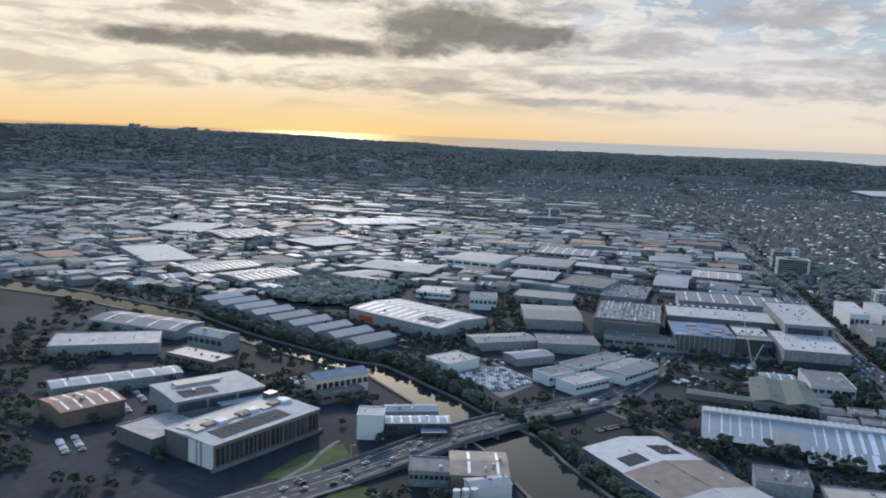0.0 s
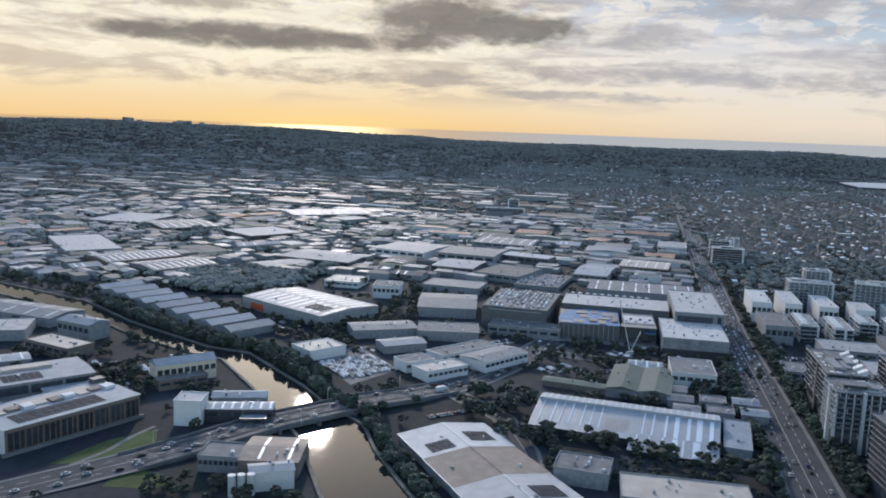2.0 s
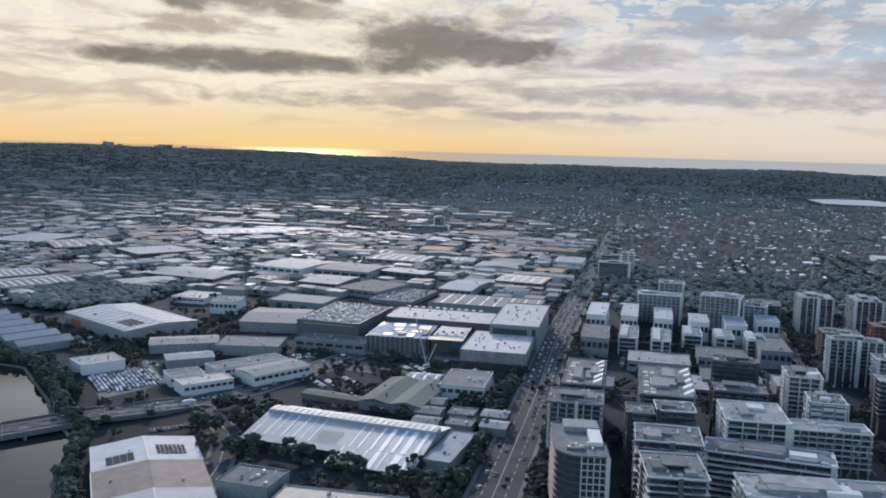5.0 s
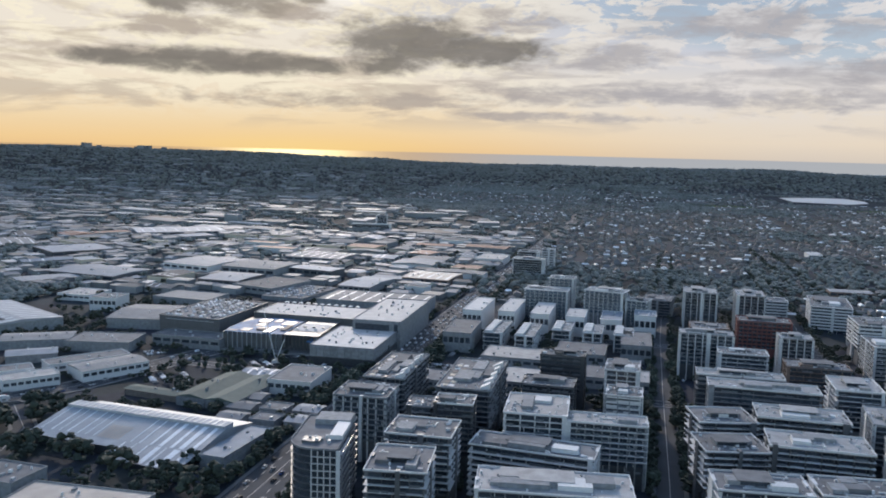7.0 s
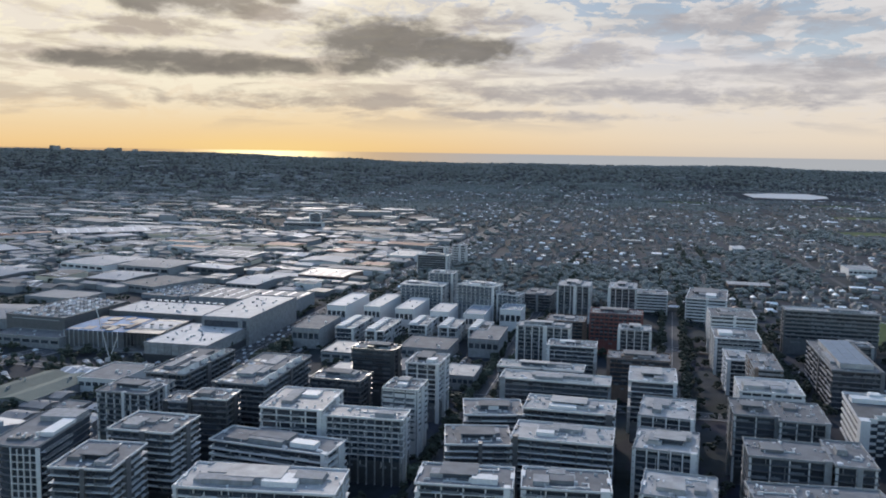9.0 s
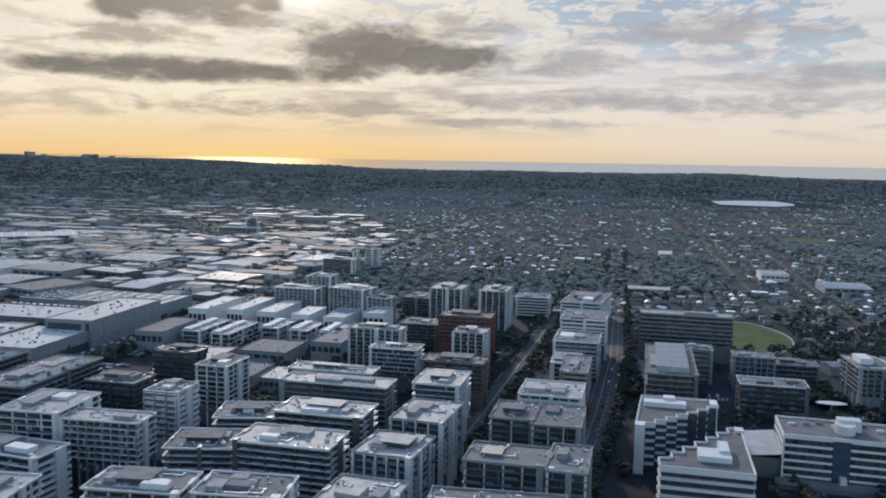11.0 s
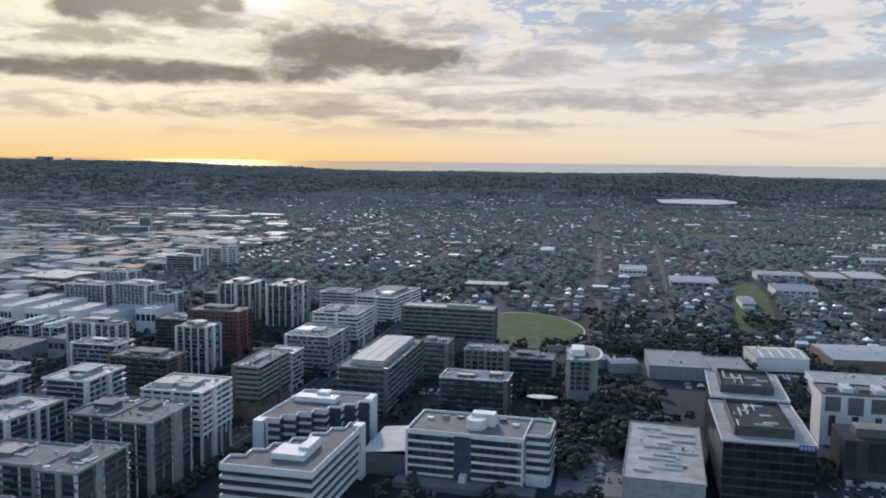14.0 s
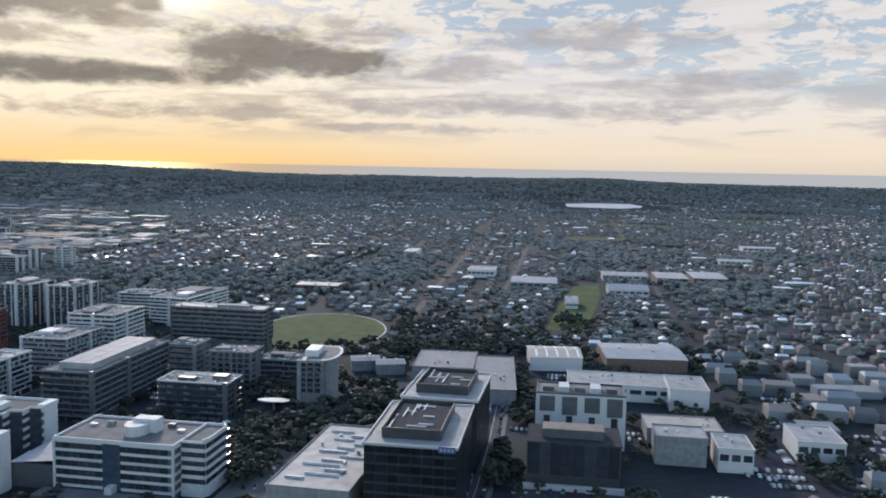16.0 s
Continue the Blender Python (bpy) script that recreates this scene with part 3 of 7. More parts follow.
def tower(label, x, y, w, d, rot, h, n, wall=GREY, slab=WHITE, pane=GLASS, roof=ROOFG, out=0.25, thick=0.17, bay=3.2, pane_h=0.86, pier=None, pier_out=0.5,
          rail=None, single=False, plant=2, panels=1, panel=None, pent=True, parapet=None, seed=0, category="apartment building", group="apartment blocks", name="apartment_building"):
    """A storeyed block: core, floor slabs, windows between them, piers, balcony rails, roof deck, parapet and plant on top."""
    rng = random.Random(seed + int(x * 7 + y))
    b = thing(name, x, y, 0, rot, label, category, group)
    sh, ins = h / n, 0.55
    part("wall", Mesher().box(ins, ins, 0, w - ins, d - ins, h - 0.02), wall, b)
    sl = Mesher().box(-out, -out, -thick, w + out, d + out, 0).data("floor_slab", slab)
    rails = rail and frame_box(w + 2 * out, d + 2 * out, 0.12, 0, sh * 0.42).data("balustrade", rail)
    nb, ns = max(2, round((w - 2 * ins) / bay)), max(2, round((d - 2 * ins) / bay))
    bw, bs = (w - 2 * ins) / nb, (d - 2 * ins) / ns
    ph, z_off = sh * pane_h, (sh - thick) * 0.5
    front = Mesher().box(-bw * 0.475, -0.06, -ph / 2, bw * 0.475, 0.06, ph / 2).data("window", pane)
    flank = Mesher().box(-0.06, -bs * 0.36, -ph / 2, 0.06, bs * 0.36, ph / 2).data("window", pane)
    band_f = Mesher().box(ins + 0.15, -0.06, -ph / 2, w - ins - 0.15, 0.06, ph / 2).data("window_band", pane)
    band_s = Mesher().box(-0.06, ins + 0.15, -ph / 2, 0.06, d - ins - 0.15, ph / 2).data("window_band", pane)
    for s in range(n):
        z = s * sh
        if s < 4 and n >= 10:
            continue
        if s < n - 1:
            part("floor_slab", sl, slab, b, at=pose(0, 0, z + sh))
            if rail:
                part("balustrade", rails, rail, b, at=pose(-out, -out, z + sh))
        if single and s > n * 0.25:
            for i in range(nb):
                part("window", front, pane, b, at=pose(ins + (i + 0.5) * bw, ins - 0.04, z + z_off))
        else:
            part("window_band", band_f, pane, b, at=pose(0, ins - 0.04, z + z_off))
        for xx in (ins - 0.04, w - ins + 0.04):
            part("window_band", band_s, pane, b, at=pose(xx, 0, z + z_off))
    if pier:
        pf = Mesher().box(-0.19, -pier_out, 0, 0.19, 0.1, h + 0.2).data("pier", pier)
        ps = Mesher().box(-0.1, -0.19, 0, pier_out, 0.19, h + 0.2).data("pier", pier)
        for i in range(nb + 1):
            part("pier", pf, pier, b, at=pose(ins + i * bw, ins - 0.1, 0))
        for i in range(0, ns + 1, 2):
            part("pier", ps, pier, b, at=pose(w - ins + 0.1, ins + i * bs, 0))
            part("pier", ps, pier, b, at=pose(ins - 0.1, ins + i * bs, 0, 0, 0, 180))
    solid_mat = panel or (WHITE if slab is WHITE or pier is WHITE else wall)
    if panels:
        lim = out + 0.16
        for k in range(panels):
            pw = rng.uniform(0.25, 0.55) * bay
            px = (rng.choice((0, w - pw, w * 0.5)) if k == 0 else w - pw if k == 1 else rng.uniform(0.25, 0.7) * w)
            part("wall_panel", Mesher().box(px, -lim, 0, px + pw, 1.2, h + rng.uniform(0.2, 0.75)), solid_mat, b)
        for xx in (-lim, w + lim - 1.0):
            pd = rng.uniform(0.4, 0.9) * bay
            py = rng.uniform(0.3, 0.6) * d
            part("wall_panel", Mesher().box(xx, py, 0, xx + 1.0, py + pd, h + 0.4), solid_mat, b)
    if pent and w > 12 and rng.random() < 0.6:
        x0, x1, y0, y1 = w * rng.uniform(0.15, 0.4), w * rng.uniform(0.55, 0.8), d * rng.uniform(0.3, 0.45), d * rng.uniform(0.62, 0.85)
        ph_ = part("penthouse", Mesher().box(x0, y0, h, x1, y1, h + 1.35), rng.choice((GREY, wall, slab)), b)
        part("penthouse_roof", Mesher().box(x0 - 0.5, y0 - 0.5, h + 1.35, x1 + 0.5, y1 + 0.5, h + 1.55), roof, ph_)
        part("penthouse_window", Mesher().box(x0 + 0.3, y0 - 0.05, h + 0.25, x1 - 0.3, y0 + 0.05, h + 1.15), pane, ph_)
    part("roof", Mesher().box(-out, -out, h - 0.25, w + out, d + out, h), roof, b)
    part("parapet", frame_box(w + 2 * out, d + 2 * out, 0.24, 0, 0.45), parapet or slab, b, at=pose(-out, -out, h))
    for i in range(plant):
        pw, pd = rng.uniform(0.16, 0.34) * w, rng.uniform(0.22, 0.42) * d
        px, py = rng.uniform(0.1, 0.88) * (w - pw), rng.uniform(0.15, 0.85) * (d - pd)
        part("plant_room", Mesher().box(px, py, h, px + pw, py + pd, h + rng.uniform(0.7, 1.5), 0.06), rng.choice((slab, GREY, roof)), b)
    bits = Mesher()
    for i in range(int(14 + w * d * 0.05)):
        s, px, py = rng.uniform(0.12, 0.5), rng.uniform(0.6, w - 1.2), rng.uniform(0.6, d - 1.2)
        bits.box(px, py, h, px + s * rng.choice((1, 1, 3)), py + s * rng.choice((1, 1, 2.5)), h + rng.uniform(0.2, 0.75))
    tagged(part("roof_clutter", bits, UNIT, b), kind="stuff")
    blades, fronts = Mesher(), Mesher()
    reach = ins + max(out, 0.0)
    for s in range(3 if n >= 10 else 0, n):
        z0, z1 = s * sh + 0.02, (s + 1) * sh - thick
        for i in range(nb + 1):
            if rng.random() < 0.5:
                xx = min(w - 0.15, max(0, ins + i * bw + rng.choice((-0.25, 0, 0.25)) * bw))
                blades.box(xx, ins - reach + 0.05, z0, xx + 0.13, ins, z1 if rng.random() < 0.6 else z0 + sh * 0.45)
            if rng.random() < 0.5:
                xx = ins + i * bw
                fronts.box(xx, -out + 0.02, z0, min(xx + bw * rng.uniform(0.4, 1.0), w), -out + 0.1, z0 + sh * 0.36)
        for i in range(ns + 1):
            for xa, xb in ((ins - reach + 0.05, ins), (w - ins, w - ins + reach - 0.05)):
                if rng.random() < 0.6:
                    yy = min(d - 0.15, ins + i * bs)
                    blades.box(xa, yy, z0, xb, yy + 0.13, z1)
    tagged(part("balcony_screening", blades, solid_mat, b), kind="stuff")
    if fronts.v:
        tagged(part("balcony_front", fronts, BALU, b), kind="stuff")
    for i in range(2):
        x0, y0, ln = rng.uniform(1, w * 0.6), rng.uniform(1, d - 1.4), rng.uniform(0.2, 0.35) * w
        part("roof_duct", Mesher().prism([(x0, y0), (x0 + ln, y0), (x0 + ln, min(d - 0.5, y0 + 3)), (x0 + ln - 0.3, min(d - 0.5, y0 + 3)), (x0 + ln - 0.3, y0 + 0.3), (x0, y0 + 0.3)], h, h + 0.35), STEEL, b)
    return b


G = -9.5   # the street grid's turn
tower("flat block with pale framed roof and penthouse plant", 362, 344, 15.5, 19.5, G, 22, 12, wall=GREY, slab=WHITE, roof=ROOFW, out=0.5, plant=1)
tower("long flat block with pale roof and brown brick", 317, 342, 37.5, 11.5, G, 22, 12, wall=BRICK, slab=GREY, roof=ROOFW, bay=3.6, parapet=WHITE, plant=3, panel=GREY)
tower("long flat block with cream roof edge", 316, 357, 31, 9.5, G, 22.3, 12, wall=DARK, slab=GREY, roof=ROOFW, parapet=WHITE)
for yy, lab in ((308, "balcony block with pale wavy floor slabs"), (281, "balcony block with dark glass and pale slab edges")):
    tower(lab, 325 if yy > 300 else 321, yy, 26.3, 14, G, 22, 12, wall=BLACK, slab=WHITE, roof=ROOFW, out=0.75, thick=0.2, bay=4.2, panel=DARK, pier=BLACK, pier_out=0.9, single=True, plant=3)
    tower("lower grey balcony block with green roof terrace", 307 if yy > 300 else 303, yy - 1, 17, 15, 4, 19.6, 11, wall=BLACK, slab=WHITE, roof=ROOFG, out=0.9, thick=0.16, bay=4, panel=DARK)
tower("balcony block with grey penthouse roofs", 298, 246, 22, 12.5, -3, 22, 12, wall=BLACK, slab=WHITE, roof=ROOFG, out=0.6, bay=5, pier=WHITE, single=True, plant=4)
tower("balcony block with grey penthouse roofs", 323, 246, 20, 12.5, -3, 22, 12, wall=BLACK, slab=WHITE, roof=ROOFG, out=0.6, bay=5, pier=WHITE, single=True, plant=4)
fins = dict(wall=BLACK, slab=GREY, roof=ROOFW, out=0.15, thick=0.16, bay=3.4, pier=WHITE, pier_out=0.75)
tower("apartment block with white vertical fins and open balconies", 359, 306, 16.2, 22, G - 4, 21.6, 12, single=True, plant=3, **fins)
tower("apartment block with white vertical fins and open balconies", 353, 277, 16.5, 18.5, G - 5, 21.6, 12, single=True, plant=3, **fins)
tower("apartment block with white vertical fins", 350, 246, 17, 16, G - 4, 21.6, 12, plant=3, **fins)
tower("white finned apartment tower", 324, 432, 24, 11.5, G, 22, 12, plant=4, **fins)
tower("white finned apartment tower", 370, 434, 14.5, 13, G, 21, 12, plant=3, **fins)
tower("grey stepped apartment block with balconies", 337, 410, 20, 12, G, 18.4, 10, wall=DARK, slab=WHITE, roof=ROOFG, out=0.5, bay=3.2)
tower("pale low apartment wing beside the brick block", 412, 408, 11, 20, G, 15, 8, wall=GREY, slab=WHITE, roof=ROOFW, out=0.4, bay=3.0)
tower("brown brick apartment block with dark parapet", 360, 392, 25, 14, G, 18, 10, wall=BRICK, slab=BRICK, roof=ROOFG, bay=2.6, out=0.1)
tower("white apartment block with framed balconies", 244.5, 299, 19.5, 22, G + 4, 22, 11, wall=BLACK, slab=WHITE, roof=ROOFW, out=0.3, thick=0.22, bay=4.8, pier=WHITE, single=True, plant=3)
tower("white apartment block with open lattice balconies", 264, 298, 24.5, 10, G + 4, 20.5, 11, wall=BLACK, slab=WHITE, roof=ROOFW, out=0.4, thick=0.22, bay=2.5, pier=GREY, pier_out=0.6, single=True, plant=1)
tower("white apartment block with deep curved balconies", 235, 283, 36, 12, G - 4, 17, 9, wall=DARK, slab=WHITE, roof=ROOFG, out=0.6, thick=0.55, bay=4.4, single=True, plant=4)
tower("white apartment block with large pale roof", 238, 248, 40, 16, G + 8, 17.5, 9, wall=GREY, slab=WHITE, roof=ROOFW, out=0.3, thick=0.4, bay=3.6, single=True, plant=6)
tower("black glass tower with white cap", 222.3, 298.5, 12.5, 11, G + 6, 24, 13, wall=BLACK, slab=DARK, roof=ROOFG, parapet=WHITE, out=0.1, thick=0.2, bay=3)
st1 = tower("stepped apartment block with white skylight boxes", 221, 324, 18.5, 42, G + 2, 22, 12, wall=DARK, slab=GREY, roof=ROOFG, out=0.5, bay=3.2, plant=5, pent=False)
st2 = tower("stepped apartment block with white skylight boxes", 194, 333, 14.5, 38, G + 2, 22, 12, wall=DARK, slab=GREY, roof=ROOFG, out=0.5, bay=3.2, plant=5, pent=False)
for blk, bwid, bdep in ((st1, 18.5, 42), (st2, 14.5, 38)):
    for i in range(5):
        y0 = 1.5 + i * (bdep - 4) / 5
        box = Mesher()
        box.v += [(bwid - 3.6, y0, 22), (bwid - 0.4, y0, 22), (bwid - 0.4, y0 + 3, 22), (bwid - 3.6, y0 + 3, 22), (bwid - 3.6, y0, 22.6), (bwid - 0.4, y0, 24.2), (bwid - 0.4, y0 + 3, 24.2), (bwid - 3.6, y0 + 3, 22.6)]
        box.f += [(0, 1, 5, 4), (1, 2, 6, 5), (2, 3, 7, 6), (3, 0, 4, 7), (4, 5, 6, 7)]
        part("skylight_box", box, WHITE, blk, "white slanted skylight box")
    for i in range(14):
        part("deck_tile", Mesher().box(1.2 + i % 2 * 2.4, 2 + i // 2 * 4.6, 22, 3.0 + i % 2 * 2.4, 4.6 + i // 2 * 4.6, 22.12), (CREAM, WHITE, BROWN)[i % 3], blk)
tower("dark apartment block with white end bays", 250, 340, 19, 13.5, G, 20, 11, wall=BLACK, slab=DARK, roof=ROOFG, out=0.05, thick=0.25, bay=3.4)
tower("tall dark apartment block", 258, 377, 18, 10.5, G, 22.2, 12, wall=BLACK, slab=BLACK, roof=ROOFG, out=0.05, bay=4.2, pane_h=0.4)
tower("white louvred apartment tower with slot windows", 278, 322, 12.8, 14, G, 22.4, 12, wall=WHITE, slab=WHITE, roof=ROOFG, out=-0.35, thick=0.2, bay=4.0, pane_h=0.26, single=True, pier=GREY, pier_out=0.3, parapet=WHITE)
tower("white apartment tower with dark side", 282, 358, 12.7, 17, G, 22, 12, wall=DARK, slab=WHITE, roof=ROOFG, out=0.2, bay=4, pier=WHITE)


def curved_tower(x, y, rot, w, d, h, n):
    """A tower with a rounded glass corner, a white window lattice and stepped balconies."""
    b = thing("apartment_building", x, y, 0, rot, "dark glass corner tower with rounded front and white lattice", "apartment building", "apartment blocks")
    arc = [(7 - 7 * math.cos(a), 8 - 8 * math.sin(a)) for a in [i * math.pi / 16 for i in range(9)]]
    shape = arc + [(w, 0), (w, d), (0, d)]
    mid = Vector((w / 2, d / 2))
    core = [tuple(mid + (Vector(p) - mid) * 0.95) for p in shape]
    part("wall", Mesher().prism(core, 0, h - 0.1), GLASS, b, "dark curved curtain wall")
    ring = Mesher().prism([tuple(mid + (Vector(p) - mid) * 1.01) for p in shape], -0.09, 0).data("floor_slab", DARK)
    sh = h / n
    rail = Mesher().box(w - 0.2, 2, 0, w + 1.1, d * 0.55, 0.18).data("balcony", WHITE)
    screen = Mesher().box(w + 1.0, 2, 0.1, w + 1.1, d * 0.55, sh * 0.45).data("balcony_front", BALU)
    for k in range(3, n):
        part("floor_slab", ring, DARK, b, at=pose(0, 0, k * sh))
        part("balcony", rail, WHITE, b, at=pose(0, 0, k * sh))
        part("balcony_front", screen, BALU, b, at=pose(0, 0, k * sh))
        part("lattice_bar", Mesher().box(7.2, -0.35, k * sh - 0.1, w, -0.1, k * sh + 0.12), WHITE, b)
    for k in range(5):
        xx = 7.2 + k * (w - 7.5) / 4
        part("lattice_post", Mesher().box(xx, -0.4, 2.5 * sh, xx + (1.1 if k == 4 else 0.25), 0.0, h - (0.4 if k % 2 else 0.0)), WHITE, b)
    part("roof", Mesher().prism([tuple(mid + (Vector(p) - mid) * 1.01) for p in shape], h - 0.1, h), ROOFG, b)
    rim = Mesher()
    for p, q in zip(shape, shape[1:] + shape[:1]):
        t = Vector(q) - Vector(p)
        o = Vector((-t.y, t.x)).normalized() * 0.25
        rim.prism([p, q, tuple(Vector(q) + o), tuple(Vector(p) + o)], h, h + 0.4)
    part("parapet", rim, GREY, b)
    part("penthouse", Mesher().box(3.5, d * 0.72, h, w - 0.6, d - 0.4, h + 1.5), GREY, b)
    part("penthouse", Mesher().box(w - 4, d * 0.3, h, w - 0.4, d * 0.72, h + 1.2), WHITE, b)
    part("plant_deck", Mesher().box(3.5, d * 0.16, h, 8.5, d * 0.3, h + 0.7, 0.1), DARK, b)
    for k in range(7):
        part("roof_unit", Mesher().box(3.8 + k * 1.1, d * 0.18 + k % 3 * 1.4, h, 4.5 + k * 1.1, d * 0.18 + 1 + k % 3 * 1.4, h + 0.8 + k % 2 * 0.4), (STEEL, GREY, WHITE)[k % 3], b)
    return b


curved_tower(187.5, 251.5, 0, 14.2, 28, 24.5, 13)
tower("grey apartment tower with pale piers", 188, 309, 18, 17, G + 3, 22, 12, wall=DARK, slab=GREY, roof=ROOFG, out=0.3, bay=3, pier=WHITE, plant=2)
tower("dark apartment tower with thin pale floor lines", 211, 241, 15, 18, G + 8, 24, 13, wall=BLACK, slab=WHITE, roof=ROOFG, out=0.5, thick=0.12, bay=3.2, single=True, plant=3, panel=DARK)
tower("dark apartment tower with wrapped pale balconies", 212, 269, 18, 15, G + 3, 24, 13, wall=BLACK, slab=WHITE, roof=ROOFG, out=0.6, thick=0.2, bay=3.2, plant=3, panel=DARK)
tower("lower dark wing beside the white-capped tower", 213.5, 301, 8.3, 11, G + 6, 22, 12, wall=BLACK, slab=GREY, roof=ROOFG, out=0.3, bay=3, plant=0, pent=False)
modern = dict(wall=BLACK, slab=DARK, roof=ROOFG, out=0.2, thick=0.2, bay=5.0, pier=WHITE, pier_out=0.35, parapet=GREY, single=True, panel=GREY)
tower("dark modern apartment block with ducted roof", 388, 309, 13, 18, G, 22, 12, plant=1, **modern)
tower("dark modern apartment block with white side frames", 400, 304, 14, 21, G, 22, 12, plant=1, **modern)
tower("dark modern apartment block with white frames", 382, 272, 20, 14.5, G, 22.5, 12, plant=1, **modern)
tower("dark modern apartment block with white frames", 402, 267, 10, 20, G, 22.5, 12, plant=1, **modern)
tower("dark modern apartment block with pale roof edge", 375, 240, 30, 14, -4, 22.5, 12, plant=2, **modern)
tower("apartment block with pale roof and glass balconies", 397, 335, 20, 19, G, 22, 12, wall=DARK, slab=WHITE, roof=ROOFW, bay=3.2, rail=WHITE, pier=WHITE, plant=4)
tower("red-brown brick apartment block with balconies", 413, 373.5, 10, 28, G, 20, 11, wall=BRICK, slab=GREY, roof=ROOFG, bay=3, rail=GREY)
tower("long balcony apartment block along the street", 420.5, 473, 21.5, 26, G, 21, 11, wall=DARK, slab=WHITE, roof=ROOFG, bay=3, rail=WHITE, plant=4)
tower("low tan balcony apartment block", 415, 441, 20, 27, G, 17, 9, wall=GREY, slab=WHITE, roof=ROOFG, bay=3, rail=GREY)
tower("pale balcony apartment block beyond the street", 427, 560, 23, 44, G - 6, 15, 8, wall=GREY, slab=WHITE, roof=ROOFG, bay=3.4, rail=WHITE, plant=5)
tower("pale balcony apartment block with open corner", 401, 586, 20, 18, G, 13, 7, wall=GREY, slab=WHITE, roof=ROOFG, bay=3.4, rail=WHITE)
tower("pale apartment tower with vertical bays", 350, 553, 19, 22, G, 22, 12, plant=2, **fins)
tower("white apartment tower with vertical bays", 379, 545, 16, 26, G, 22.4, 12, plant=2, **fins)
tower("maroon brick apartment block", 361, 473, 26, 15, G, 21, 11, wall=RED, slab=RED, roof=ROOFG, out=0.05, bay=2.2, pane_h=0.5, pier=RED)
tower("brown brick apartment block", 340, 486, 20, 18, G, 14, 8, wall=BRICK, slab=BRICK, roof=ROOFG, out=0.1, bay=2.8)
glassy = dict(wall=GREY, slab=WHITE, pane=BLUEGLASS, bay=3.0, rail=BALU, pier=WHITE, pier_out=0.4)
tower("pale apartment block with glass balconies", 254, 566, 27, 16, G, 18, 9, roof=ROOFW, plant=4, pent=False, **glassy)
tower("taller pale apartment tower with glass balconies", 270, 584, 16, 14, G, 23, 12, roof=ROOFG, plant=2, **glassy)
tower("pale apartment block with glass balconies", 290, 553, 24, 15, G - 12, 21, 11, roof=ROOFW, plant=4, **glassy)
tower("lower pale apartment wing with glass balconies", 314, 545, 13, 12, G - 12, 17, 9, roof=ROOFG, plant=2, **glassy)
tower("plain grey apartment block with flat roof", 330, 585, 18, 26, G - 6, 11, 6, wall=GREY, slab=GREY, roof=ROOFG)
tower("white distant apartment tower", 272, 800, 11, 12, G, 17, 8, wall=GREY, slab=WHITE, roof=ROOFG, bay=4, rail=WHITE)
tower("white distant apartment block", 246, 742, 26, 14, G, 15, 8, wall=GREY, slab=WHITE, roof=ROOFW, bay=4)
tower("stepped white distant apartment block", 250, 770, 18, 14, G, 18, 9, wall=GREY, slab=WHITE, roof=ROOFG, bay=4)
tower("white distant office tower", 68, 1110, 14, 12, 0, 19, 9, wall=WHITE, slab=WHITE, roof=ROOFW, bay=4, out=0.0)
tower("white distant apartment row", 40, 1090, 50, 14, 0, 9, 5, wall=WHITE, slab=WHITE, roof=ROOFW, bay=4, out=0.0)
office = dict(category="office building", group="office blocks", name="office_building")
tower("long dark office block with pale roof edge", 460.5, 487, 44.5, 12, -11, 22.8, 11, wall=DARK, slab=GREY, roof=ROOFW, out=0.1, thick=0.25, bay=3, pane_h=0.5, **office)
tower("office block with blue glass atrium roof", 447, 388, 19, 54, G, 17, 8, wall=DARK, slab=GREY, roof=ROOFG, bay=3.5, plant=1, **office)
tower("plain grey office block beside the street", 473, 441, 12, 14, G, 15, 7, wall=GREY, slab=GREY, roof=ROOFG, pane_h=0.25, **office)
tower("grey office block with deep window grid", 492, 432, 17, 13, G, 14.5, 7, wall=GREY, slab=GREY, roof=ROOFG, bay=2.6, pier=GREY, **office)
tower("low grey office wing with flat roof", 510, 437, 19, 12, G, 10.5, 5, wall=GREY, slab=GREY, roof=ROOFG, bay=3, **office)
tower("dark office block with louvred front", 484, 394, 25, 13, G, 12.5, 6, wall=DARK, slab=DARK, roof=ROOFG, parapet=WHITE, bay=3, **office)
slim = tower("slender grey tower block with curved white roof edge", 531, 400, 9, 24, G + 4, 18.5, 10, wall=GREY, slab=GREY, roof=ROOFW, bay=2.6, pier=GREY, plant=3, **office)

arc = [(9 + 4.5 * math.sin(a), 12 - 12 * math.cos(a)) for a in [i * math.pi / 14 for i in range(15)]]
part("roof_canopy", Mesher().prism([(4, 0), *arc, (4, 24)], 18.9, 19.3), WHITE, slim, "curved white roof canopy")
part("canopy_deck", Mesher().prism([(4, 1.4), *[(8.6 + 3.9 * math.sin(a), 12 - 10.8 * math.cos(a)) for a in [i * math.pi / 14 for i in range(15)]], (4, 22.6)], 19.3, 19.36), ROOFG, slim)
part("bowed_front", Mesher().prism([(8, 3), *[(8.6 + 3.2 * math.sin(a), 12 - 9 * math.cos(a)) for a in [i * math.pi / 10 for i in range(11)]], (8, 21)], 0, 18.9), GREY, slim)
part("roof_house", Mesher().box(1.5, 5, 19.3, 6.5, 15, 21.6, 0.1), WHITE, slim)
